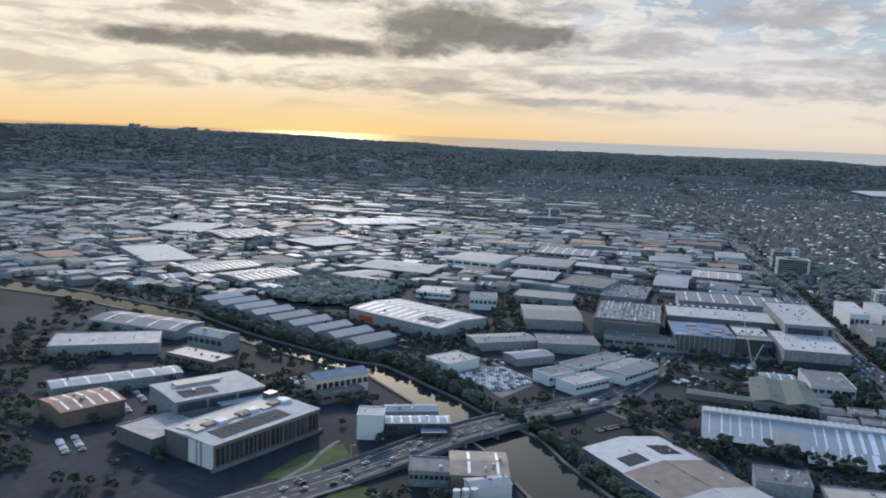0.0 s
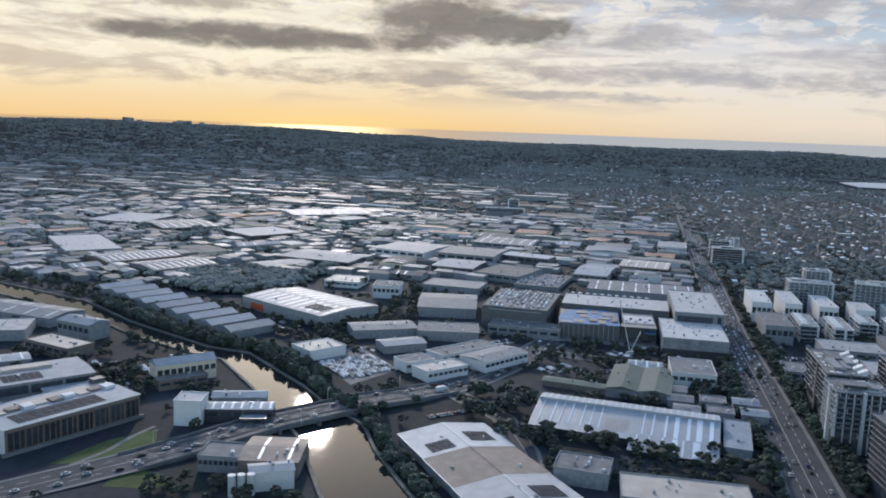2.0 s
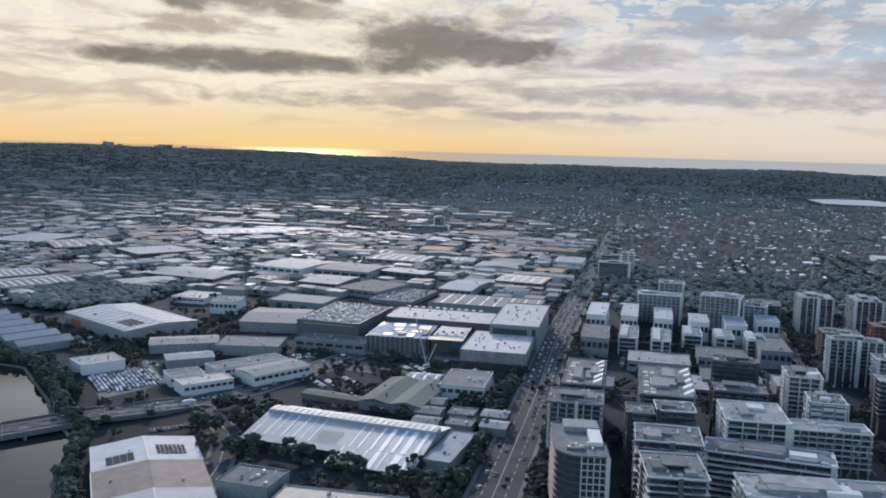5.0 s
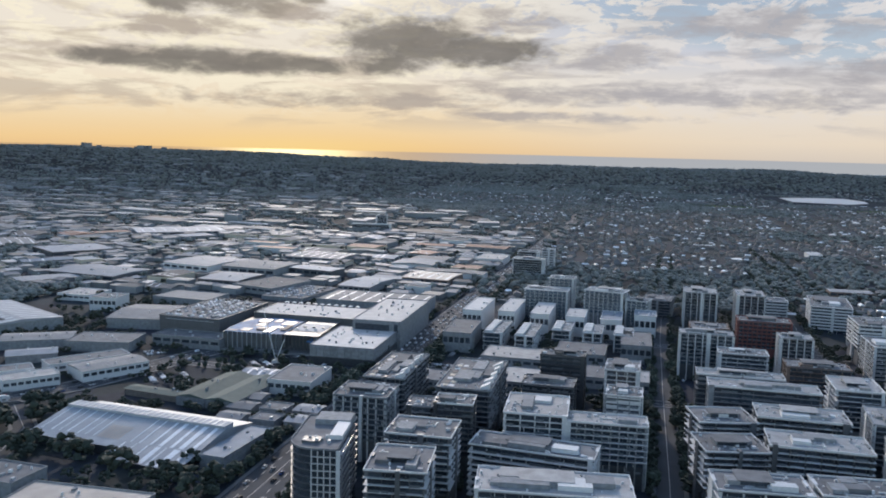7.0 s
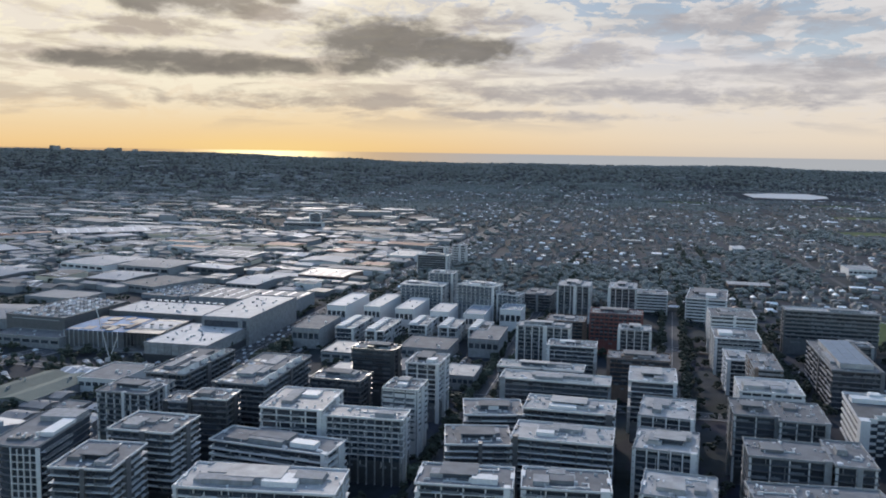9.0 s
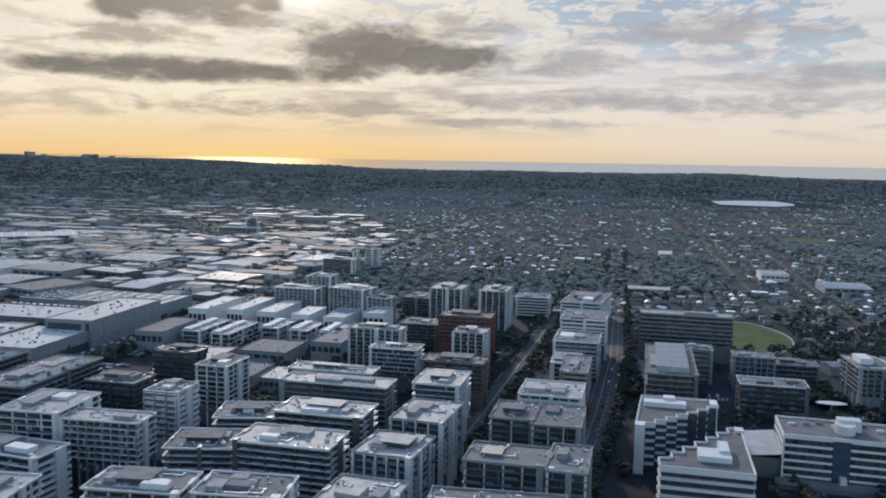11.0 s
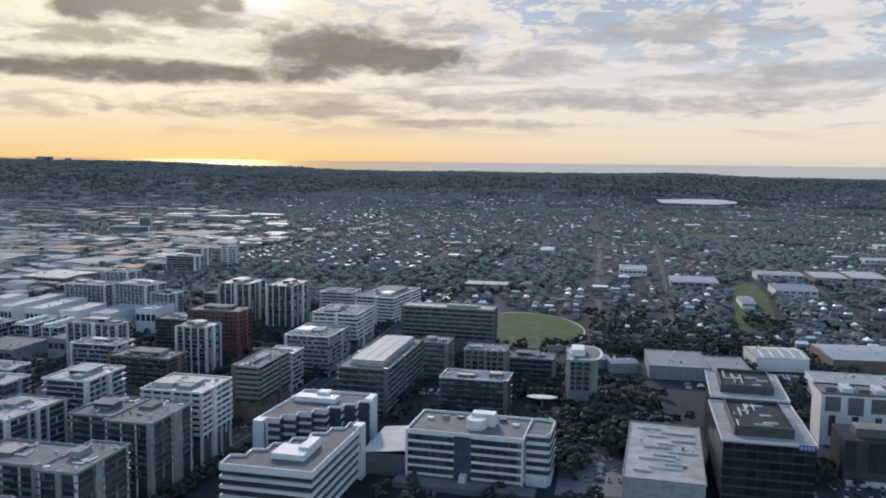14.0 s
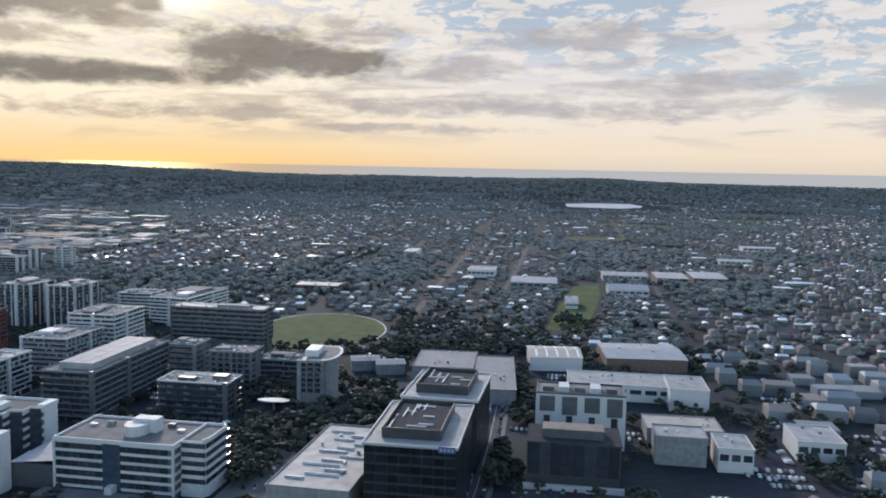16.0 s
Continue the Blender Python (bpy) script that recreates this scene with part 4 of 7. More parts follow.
part("awning", Mesher().prism([(-9 + 6 * math.cos(a), 2 + 2.6 * math.sin(a)) for a in [i * math.tau / 20 for i in range(20)]], 3.6, 3.9), WHITE, slim, "white oval entrance awning")
part("awning_post", Mesher().tube((-9, 2, 0), (-9, 2, 3.6), 0.4), GREY, slim)

# blue atrium glazing on the office roof
atrium = thing("atrium_roof", 451.5, 392, 17.02, G, "blue-grey glazed atrium roof on the office", "skylight")
for i in range(3):
    for j in range(5):
        part("pane", Mesher().box(i * 4.1 + 0.1, j * 9 + 0.1, 2.0, i * 4.1 + 4.0, j * 9 + 8.9, 2.12), ATRIUM, atrium)
part("upstand", Mesher().box(0, 0, 0, 12.3, 45, 2.0), ROOFW, atrium, "pale upstand below the glazing")


# striped white office, its roof house, porch and curved corner
def striped_block(x, y, rot, w, d, h, n, label, gaps=()):
    b = thing("office_building", x, y, 0, rot, label, "office building", "office blocks")
    part("wall", Mesher().box(0.4, 0.4, 0, w - 0.4, d - 0.4, h - 0.1), DARK, b)
    sh = h / n
    for s in range(1, n + 1):
        z = s * sh
        outline = [(0, 0), (w, 0), (w, d), (0, d)]
        part("spandrel", Mesher().prism(outline, z - sh * 0.29, z), WHITE, b)
        for i in range(int(w / 2.3)):
            part("window", Mesher().box(0.2 + i * 2.3, 0.3, z - sh, 2.35 + i * 2.3, 0.42, z - sh * 0.33), GLASS, b) if s > 1 else None
    for x0, x1 in gaps:
        part("glass_bay", Mesher().box(x0, -0.12, 0, x1, 0.5, h - 0.3), BLUEGLASS, b)
    for x0, y0 in ((-0.1, -0.1), (w - 0.5, -0.1), (-0.1, d - 0.5), (w - 0.5, d - 0.5)):
        part("corner_pier", Mesher().box(x0, y0, 0, x0 + 0.6, y0 + 0.6, h + 0.5), WHITE, b)
    part("roof", Mesher().box(0.1, 0.1, h, w - 0.1, d - 0.1, h + 0.08), ROOFD, b)
    part("parapet", frame_box(w, d, 0.35, 0, 0.7), WHITE, b, at=pose(0, 0, h))
    return b


st = striped_block(478, 326.5, -11, 34, 20, 14.3, 6, "white office block with dark ribbon windows", gaps=((14.2, 19.2),))
part("wing", Mesher().prism([(34, 4), (40, 4), (41, 6), (41, 17), (39, 20), (34, 20)], 0, 14.3), WHITE, st, "white rear wing with rounded corner")
for s in range(1, 6):
    part("window", Mesher().box(34.2, 3.9, 1.3 + s * 2.38, 40.8, 4.05, 2.6 + s * 2.38), GLASS, st)
    part("window", Mesher().box(40.9, 4.4, 1.3 + s * 2.38, 41.08, 19, 2.6 + s * 2.38), GLASS, st)
wing = [(34, 4), (40, 4), (41, 6), (41, 17), (39, 20), (34, 20)]
part("wing_roof", Mesher().prism([(33.9, 4.3), (39.8, 4.3), (40.7, 6.1), (40.7, 16.9), (38.8, 19.7), (33.9, 19.7)], 14.3, 14.38), ROOFD, st)
for (ax, ay), (bx, by) in zip(wing, wing[1:]):
    ln = math.hypot(bx - ax, by - ay)
    nx, ny = -(by - ay) / ln * 0.35, (bx - ax) / ln * 0.35
    part("parapet", Mesher().prism([(ax, ay), (bx, by), (bx + nx, by + ny), (ax + nx, ay + ny)], 14.3, 15.1 + (ax > 39) * 0.5), WHITE, st)
for i in range(7):
    part("roof_unit", Mesher().box(3 + i * 4.3, 12 + i % 3 * 1.6, 14.38, 5 + i * 4.3, 13.4 + i % 3 * 1.6, 15.0 + i % 2 * 0.4, 0.05), (STEEL, GREY, DARK)[i % 3], st)
drum = [(19 + 3 * math.cos(a), 9 + 4 * math.sin(a)) for a in [i * math.tau / 20 for i in range(20)]]
part("roof_house", Mesher().prism(drum, 14.3, 17.2), WHITE, st, "white rounded roof house")
part("roof_house", Mesher().box(17, 10, 14.3, 24, 14, 18.0, 0.1), WHITE, st)
part("porch", Mesher().box(16.2, -3, 0, 18.2, 0, 3.4, 0.1), WHITE, st)
part("car_deck", Mesher().box(-2, -7, 0, 38, -1, 1.6), CONCRETE, st, "concrete parking podium")

# stepped twin offices with saw-tooth sides
def sawtooth_office(label, corners, tip_a, tip_b, turn, h, stair, plant):
    """A wedge of storeys: straight corners, then a saw-tooth side from tip_a to tip_b."""
    b = thing("office_building", 0, 0, 0, 0, label, "office building", "office blocks")
    u = Vector((math.cos(radians(turn)), math.sin(radians(turn))))
    v = Vector((-u.y, u.x))
    A, B, teeth = Vector(tip_a), Vector(tip_b), 7
    du, dv = (B - A).dot(u) / teeth, (B - A).dot(v) / teeth
    outline = list(corners)
    for i in range(teeth):
        p = A + u * du * i + v * dv * i
        outline += [tuple(p), tuple(p + u * du * 1.12 + v * dv * 0.12)]
    outline.append(tuple(B))
    mid = sum((Vector(p) for p in outline), Vector((0, 0))) / len(outline)
    small = [tuple(mid + (Vector(p) - mid) * 0.965) for p in outline]
    part("wall", Mesher().prism(small, 0, h - 0.05), GLASS, b, "dark glazed core")
    n = 6
    for s_ in range(1, n + 1):
        z = s_ * h / n
        part("spandrel", Mesher().prism(outline, z - h / n * (0.34 if s_ < n else 0.45), z), WHITE, b)
    part("roof", Mesher().prism(small, h, h + 0.06), ROOFD, b)
    rim = Mesher()
    for a, c in zip(outline, outline[1:] + outline[:1]):
        va, vc = Vector(a), Vector(c)
        t = vc - va
        if t.length < 0.05:
            continue
        s_ = Vector((-t.y, t.x)).normalized() * 0.3
        rim.prism([tuple(va), tuple(vc), tuple(vc + s_), tuple(va + s_)], h, h + 0.7)
    part("parapet", rim, WHITE, b)
    for x0, y0, ww, dd, hh in plant:
        part("plant_room", Mesher().box(-ww / 2, -dd / 2, h, ww / 2, dd / 2, h + hh, 0.1), WHITE, b, at=pose(x0, y0, 0, 0, 0, turn))
    for x0, y0, ww, dd in stair:
        part("stair_tower", Mesher().box(-ww / 2, -dd / 2, 0, ww / 2, dd / 2, h + 0.9), WHITE, b, at=pose(x0, y0, 0, 0, 0, turn))
    return b


sawtooth_office("white striped office with saw-tooth glass side", [(434.3, 293), (458.7, 288.7), (465.7, 328.5)], (465.2, 328.6), (434.6, 295), -10, 15, ((464.5, 326.5, 2.6, 4),), ((451, 302, 9, 8, 1.6), (454.5, 306, 3, 9, 2.3)))
sawtooth_office("white striped office with saw-tooth court side", [(434, 331), (441.1, 362.4), (465.4, 358.7)][::1], (464.5, 351), (436, 327.5), -10, 15, ((435, 329, 3, 4), (464, 355, 2.4, 6)), ((447, 352, 14, 5, 1.6), (449, 355, 4, 4, 2.4)))
link_b = thing("link_hall", 465, 330, 0, G, "low dark hall with white pitched roof between the offices", "hall")
part("wall", Mesher().box(0, 0, 0, 14, 24, 6.5), DARK, link_b)
part("roof", Mesher().poly((-0.4, -0.4, 6.5), (14.4, -0.4, 8.2), (14.4, 24.4, 8.2), (-0.4, 24.4, 6.5)).poly((-0.4, -0.4, 6.3), (-0.4, 24.4, 6.3), (14.4, 24.4, 8.0), (14.4, -0.4, 8.0)), METALW, link_b)


# black office towers with stacked roof plant
def black_office(x, y, rot, w, d, h, label, box, sign=False):
    b = thing("office_building", x, y, 0, rot, label, "office building", "office blocks")
    part("wall", Mesher().box(0.2, 0.2, 0, w - 0.2, d - 0.2, h - 0.2), PITCH, b)
    n = 9
    for s in range(n):
        z = s * h / n
        for i in range(int(w / 2.8)):
            part("window", Mesher().box(0.3 + i * 2.8, 0.1, z + 0.5, 2.9 + i * 2.8, 0.25, z + h / n - 0.15), BLACKGLASS, b)
        part("window_band", Mesher().box(w - 0.25, 0.4, z + 0.5, w - 0.1, d - 0.4, z + h / n - 0.15), BLACKGLASS, b)
        part("window_band", Mesher().box(0.1, 0.4, z + 0.5, 0.25, d - 0.4, z + h / n - 0.15), BLACKGLASS, b)
    part("roof", Mesher().box(-0.3, -0.3, h - 0.2, w + 0.3, d + 0.3, h + 0.15), ROOFW, b, "pale concrete roof border")
    part("parapet", frame_box(w + 0.6, d + 0.6, 0.3, 0.15, 0.6), WHITE, b, at=pose(-0.3, -0.3, h))
    x0, y0, x1, y1 = box
    part("plant_screen", frame_box(x1 - x0, y1 - y0, 0.2, 0, 2.7), BLACK, b, "black louvred plant screen", at=pose(x0, y0, h + 0.1))
    part("plant_deck", Mesher().box(x0 + 0.3, y0 + 0.3, h + 0.2, x1 - 0.3, y1 - 0.3, h + 1.9), PITCH, b)
    rng = random.Random(int(x + y))
    for i in range(11):
        a, c = rng.uniform(x0 + 1, x1 - 4), rng.uniform(y0 + 1, y1 - 3)
        ln = rng.uniform(1.5, 5)
        q = (min(a + ln, x1 - 0.6), c + 0.34) if i % 2 else (a + 0.34, min(c + ln * 2.2, y1 - 0.6))
        part("roof_pipe", Mesher().box(a, c, h + 1.9, q[0], q[1], h + 2.3), WHITE, b)
    return b


c2 = black_office(561, 304, G, 22.5, 36, 21.5, "black glass office tower with roof plant", (3.4, 5, 18, 31))
black_office(569, 345, G - 2, 22, 32, 21.5, "black glass office tower with roof plant", (3, 6, 18.5, 27))
part("sign", Mesher().box(18.2, -0.45, 20.6, 22.2, -0.3, 22.1), mat("blue_sign", (0.02, 0.07, 0.28), 0.5), c2, "blue sign board with pale marks")
for i in range(4):
    part("sign_mark", Mesher().box(18.5 + i * 0.9, -0.5, 20.95, 19.1 + i * 0.9, -0.44, 21.75), PAINT, c2)
podium = thing("podium", 556, 292, 0, G, "pale concrete podium in front of the black tower", "podium")
part("wall", Mesher().box(0, 0, 0, 30, 14, 4.2), WHITE, podium)
part("roof", Mesher().box(-0.2, -0.2, 4.2, 30.2, 14.2, 4.5), CREAM, podium)

dk = thing("office_building", 604, 333, 0, G, "black fronted office with brown roof box", "office building", "office blocks")
part("wall", Mesher().box(0, 0, 0, 25.5, 16, 13), BLACK, dk)
for i in range(8):
    part("glass_panel", Mesher().box(0.4 + i * 3.1, -0.12, 4, 3.3 + i * 3.1, 0.05, 12.6), GLASS, dk)
part("roof_box", Mesher().box(4, 4, 13, 21, 11, 15.5), DARK, dk)
part("roof_box_lid", Mesher().box(4.2, 4.2, 15.5, 20.8, 10.8, 15.6), BROWN, dk)
part("roof", Mesher().box(-0.2, -0.2, 13, 25.7, 16.2, 13.12), PITCH, dk)
part("base", Mesher().box(-1, -1.5, 0, 27, 0, 1.4), WHITE, dk, "pale plinth wall")
pn = thing("office_building", 611, 368, 0, G, "white office with tall dark window panels", "office building", "office blocks")
part("wall", Mesher().box(0, 0, 0, 28, 14, 17), WHITE, pn)
for i in range(4):
    part("dark_panel", Mesher().box(1.2 + i * 7, -0.15, 11.5 - (i % 2), 6 + i * 7, 0.05, 16.4), DARK, pn)
    part("slot_window", Mesher().box(2.6 + i * 7, -0.15, 3, 4.6 + i * 7, 0.05, 10.2), GLASS, pn)
part("roof", Mesher().box(0.4, 0.4, 17, 27.6, 13.6, 17.1), ROOFG, pn)
part("parapet", frame_box(28, 14, 0.3, 17, 17.6), DARK, pn)
for i in range(5):
    part("roof_unit", Mesher().box(2 + i * 5, 3, 17.1, 5.4 + i * 5, 7 + i % 2 * 3, 18.6, 0.1), STEEL if i % 2 else DARK, pn)


PARKED = mat("parked_car_paint", (0.36, 0.37, 0.39), 0.62, 0.0, 0.05, bump=0.0, rand=0.9, island=True, spec=0.2)


# ---- low sheds, halls and shops ----
def shed(label, x, y, w, d, rot, h, roof=METALD, wall=GREY, gable=0.0, skylights=0, vents=3, along="x", name="warehouse", category="warehouse", group="sheds and warehouses", windows=0, solar=0, doors=0):
    """A low building: walls, a flat or gabled roof with gutters, skylights, vents, solar panels, window strip and roller doors."""
    rng = random.Random(int(x * 3 + y * 5))
    b = thing(name, x, y, 0, rot, label, category, group)
    part("wall", Mesher().box(0, 0, 0, w, d, h), wall, b)
    o = 0.35
    if gable:
        m = Mesher()
        if along == "x":
            k = [(-o, -o, h), (w + o, -o, h), (w + o, d / 2, h + gable), (-o, d / 2, h + gable), (-o, d + o, h), (w + o, d + o, h)]
            m.poly(k[0], k[1], k[2], k[3]).poly(k[3], k[2], k[5], k[4]).poly(k[0], k[3], k[4]).poly(k[1], k[5], k[2])
        else:
            k = [(-o, -o, h), (w / 2, -o, h + gable), (w + o, -o, h), (w + o, d + o, h), (w / 2, d + o, h + gable), (-o, d + o, h)]
            m.poly(k[0], k[1], k[4], k[5]).poly(k[1], k[2], k[3], k[4]).poly(k[0], k[2], k[1]).poly(k[5], k[4], k[3])
        part("roof", m, roof, b)
    else:
        part("roof", Mesher().box(-0.1, -0.1, h, w + 0.1, d + 0.1, h + 0.12), roof, b)
        part("parapet", frame_box(w + 0.4, d + 0.4, 0.25, h, h + 0.5), wall, b, at=pose(-0.2, -0.2, 0))

    def top(px, py):
        if not gable:
            return h + 0.12
        return h + gable * (1 - abs((py / d if along == "x" else px / w) - 0.5) * 2)

    def slab_on(name_, px, py, pw, pd, th, mate):
        z = [top(px, py), top(px + pw, py), top(px + pw, py + pd), top(px, py + pd)]
        q = [(px, py), (px + pw, py), (px + pw, py + pd), (px, py + pd)]
        m = Mesher()
        a, c = [(i, j, zz + 0.03) for (i, j), zz in zip(q, z)], [(i, j, zz + th) for (i, j), zz in zip(q, z)]
        m.poly(*c)
        for i in range(4):
            m.poly(a[i], a[(i + 1) % 4], c[(i + 1) % 4], c[i])
        part(name_, m, mate, b)

    for i in range((skylights + 1) // 2 if group == "distant factory sheds" else skylights):
        if along == "x":
            px = (i + 0.6) * w / skylights
            for py in (d * 0.06, d * 0.54):
                slab_on("skylight", px, py, min(0.9, w / skylights * 0.3), d * 0.4, 0.09, SKYLIGHT)
        else:
            py = (i + 0.4) * d / skylights
            for px in (w * 0.06, w * 0.54):
                slab_on("skylight", px, py, w * 0.4, min(0.9, d / skylights * 0.3), 0.09, SKYLIGHT)
    for i in range(solar):
        for j in range(3):
            pw, pd = w * 0.06, d * 0.1
            slab_on("solar_panel", w * 0.12 + i * pw * 1.08, d * 0.1 + j * pd * 1.08, pw, pd, 0.12, SOLAR)
    for i in range(vents):
        px, py = rng.uniform(0.1, 0.9) * w, rng.uniform(0.15, 0.85) * d
        s = rng.uniform(0.4, 1.1)
        part("roof_vent", Mesher().box(px, py, top(px, py) - 0.1, px + s, py + s * rng.uniform(0.7, 2.0), top(px, py) + rng.uniform(0.5, 1.0), 0.05), rng.choice((STEEL, WHITE, GREY)), b)
    for i in range(windows):
        pw = w / windows
        part("window", Mesher().box(i * pw + pw * 0.12, -0.08, h * 0.5, (i + 1) * pw - pw * 0.12, 0.05, h * 0.78), GLASS, b)
    for i in range(doors):
        pw = w / doors
        part("roller_door", Mesher().box(i * pw + pw * 0.3, -0.06, 0, i * pw + pw * 0.7, 0.05, h * 0.6), DARK, b)
    return b


# white-roofed headquarters beside the road, in two wings round a court
hq = shed("white-roofed office wing with solar rows and brown fins", -86, 257, 49, 25, 59, 8.6, METALW, BROWN, gable=0.6, along="x", solar=10, vents=5, name="office_wing", category="office", group="office blocks")
hq2 = shed("raised white-roofed office wing", -112, 291, 36, 25, 44, 10.5, METALW, GREY, gable=0.5, solar=6, vents=3, name="office_wing", category="office", group="office blocks")
for i in range(24):
    part("facade_fin", Mesher().box(0.6 + i * 2.02, -0.35, 0.8, 0.85 + i * 2.02, 0.02, 7.6), BRICK, hq)
for i in range(8):
    part("window_band", Mesher().box(1 + i * 6, -0.12, 1.2, 6.4 + i * 6, 0.03, 7.2), GLASS, hq)
for k in range(9):
    part("roof_plant", Mesher().box(3 + k * 5, 12.2 + k % 2, 8.9, 7.2 + k * 5, 16.6, 9.75 + k % 3 * 0.25, 0.08), (ROOFT, BROWN, WHITE)[k % 3], hq)
part("warm_roof_strip", Mesher().box(2, 17.2, 8.85, 47, 21.5, 9.25, 0.1), ROOFT, hq)
part("roof_stair", Mesher().box(44, 21, 8.8, 48.6, 24.6, 10.8), DARK, hq)
for k, (y0, y1, mt) in enumerate(((0.0, 5.2, WHITE), (6.2, 7.6, WHITE), (8.4, 12.0, WHITE), (13.0, 24.5, DARK))):
    part("end_panel", Mesher().box(-0.3, y0, 0.4, 0.05, y1, 8.3), mt, hq)
part("roof_edge", frame_box(49.6, 25.6, 0.3, 0, 0.35), WHITE, hq, at=pose(-0.3, -0.3, 8.5))
part("plinth", Mesher().box(-1.2, -1.4, 0, 50, 0, 1.0), CONCRETE, hq)
part("canopy", Mesher().box(16, -5, 7.2, 38, 0, 7.6), METALW, hq2)
part("roof_plant", Mesher().box(6, 14, 10.9, 24, 19, 12, 0.1), ROOFT, hq2)
for k in range(3):
    part("window_band", Mesher().box(1 + k * 12, -0.14, 6.2, 12 + k * 12, 0.04, 9.4), GLASS, hq2)
shed("low pale terrace link with flat roof", -110, 266, 22, 20, 59, 5.5, ROOFW, DARK, vents=2, name="office_wing", category="office", group="office blocks")
shed("brick shop with striped terracotta roof", -152, 285, 24, 20, 50, 6, METALR, BRICK, gable=1.2, skylights=5)
shed("long low shed with pale roof", -172, 315, 52, 12, 38, 4.5, METALW, GREY, gable=0.8, skylights=6)
shed("pale factory with cluttered roof", -206, 372, 50, 26, 20, 5, ROOFW, GREY, vents=7)
shed("grey canalside shed with gabled roof", -215, 430, 56, 24, -16, 5, METALD, GREY, gable=1.5, skylights=4)
shed("cream walled canalside mill", -150, 402, 22, 13, -22, 8, METALB, GREY, gable=1.6, windows=6)
shed("brown walled canalside factory", -150, 374, 30, 14, -24, 5, ROOFT, BROWN, vents=5, windows=6)
shed("cream brick mill with slate gable roof", -70, 335, 25, 10, 40, 8, METALB, CREAM, gable=2.0, windows=9)
shed("low stone annex before the mill", -66, 328, 20, 6, 40, 4, ROOFG, BROWN, windows=4, vents=1)
shed("white stair block beside the black workshop", -45.5, 293, 9.5, 10, 4, 9, METALW, WHITE, vents=1, name="tower_block", category="workshop")
shed("low black workshop with pale monitor roof", -35.8, 298, 24, 8.5, 10, 5, METALW, BLACK, gable=0.8, skylights=7, windows=5)
shed("grey rear workshop beside the canal", -37, 308, 20, 8, 12, 6, METALB, GREY, gable=1.0)
shed("small black lean-to with pale roof", -22, 295, 9, 5, 10, 3, METALB, BLACK, vents=0)
shed("grey flat workshop beside the tan roof", -22.5, 256, 13, 12, 2, 5, ROOFG, GREY, vents=2, windows=8)
shed("tan-brown roofed workshop beside the canal", -9.2, 255, 18.5, 20, 4, 5.2, ROOFB, BROWN, gable=0.9, skylights=2, vents=4)
shed("white cold store beside the workshop", -2, 244, 13, 7, 22, 6, METALW, WHITE, gable=0.8)
for k in range(3):
    silo = thing("silo", -6.5 + k * 2.6, 241 + k * 0.9, 0, 0, "white cylindrical silo beside the cold store", "silo", "silos beside the cold store")
    part("shell", Mesher().tube((0, 0, 0), (0, 0, 6.2), 1.15, 14), STEEL, silo)
    part("cap", Mesher().tube((0, 0, 6.2), (0, 0, 6.5), 1.2, 14), WHITE, silo)
# near solar shed
for i, (mt, sl) in enumerate(((METALX, 4), (ROOFB, 0), (METALX, 4))):
    b = shed("canalside shed bay with solar panels" if sl else "canalside shed bay with tan roof", 47 + i * 11.0, 270.5 - i * 20.5, 33, 23 - i * 0.2, 29, 3.3, mt, GREY, gable=2.1, along="y", vents=2, solar=sl)
    if sl:
        for k in range(7):
            for j in range(2):
                x0, y0 = 19.6 + k * 1.35, 5.2 + j * 4.4
                z0, z1 = 3.42 + 2.1 * (33 - x0) / 16.5, 3.42 + 2.1 * (33 - x0 - 1.05) / 16.5
                panel = Mesher()
                for dz in (0.0, 0.1):
                    panel.poly((x0, y0, z0 + dz), (x0 + 1.05, y0, z1 + dz), (x0 + 1.05, y0 + 4.1, z1 + dz), (x0, y0 + 4.1, z0 + dz))
                panel.poly((x0, y0, z0), (x0 + 1.05, y0, z1), (x0 + 1.05, y0, z1 + 0.1), (x0, y0, z0 + 0.1))
                part("solar_panel", panel, SOLAR, b)
    part("gutter", Mesher().box(-0.6, -0.2, 3.1, -0.3, 23, 3.35), STEEL, b)
    part("ridge_cap", Mesher().box(16.2, -0.3, 5.36, 16.8, 23, 5.5), WHITE if sl else ROOFB, b)
# silver warehouse with skylight strips
sil = shed("big silver warehouse with translucent roof strips", 82, 312.5, 66, 33, -13.5, 4, METAL, DARK, gable=3.2, skylights=0, vents=0, along="x")
for k, (a, ww) in enumerate(((2, .4), (6, .7), (9, .4), (12, .7), (16, .6), (19, .4), (22, .5), (26, 3.0), (36, .5), (39, .7), (43, 1.0), (46, 1.8), (50, 1.4), (53, 2.2), (57, 1.6))):
    if a == 26:
        for j in range(7):
            part("dark_panel", Mesher().poly((a + j * 1.3, 0.3, 4.2), (a + j * 1.3 + 0.8, 0.3, 4.2), (a + j * 1.3 + 0.8, 8.5, 5.78), (a + j * 1.3, 8.5, 5.78)), ROOFT, sil)
        continue
    part("skylight", Mesher().poly((a * 1.1, 0.3, 4.22), (a * 1.1 + ww * 0.9, 0.3, 4.22), (a * 1.1 + ww * 0.9, 15.3, 7.1), (a * 1.1, 15.3, 7.1)), SKYLIGHT, sil)
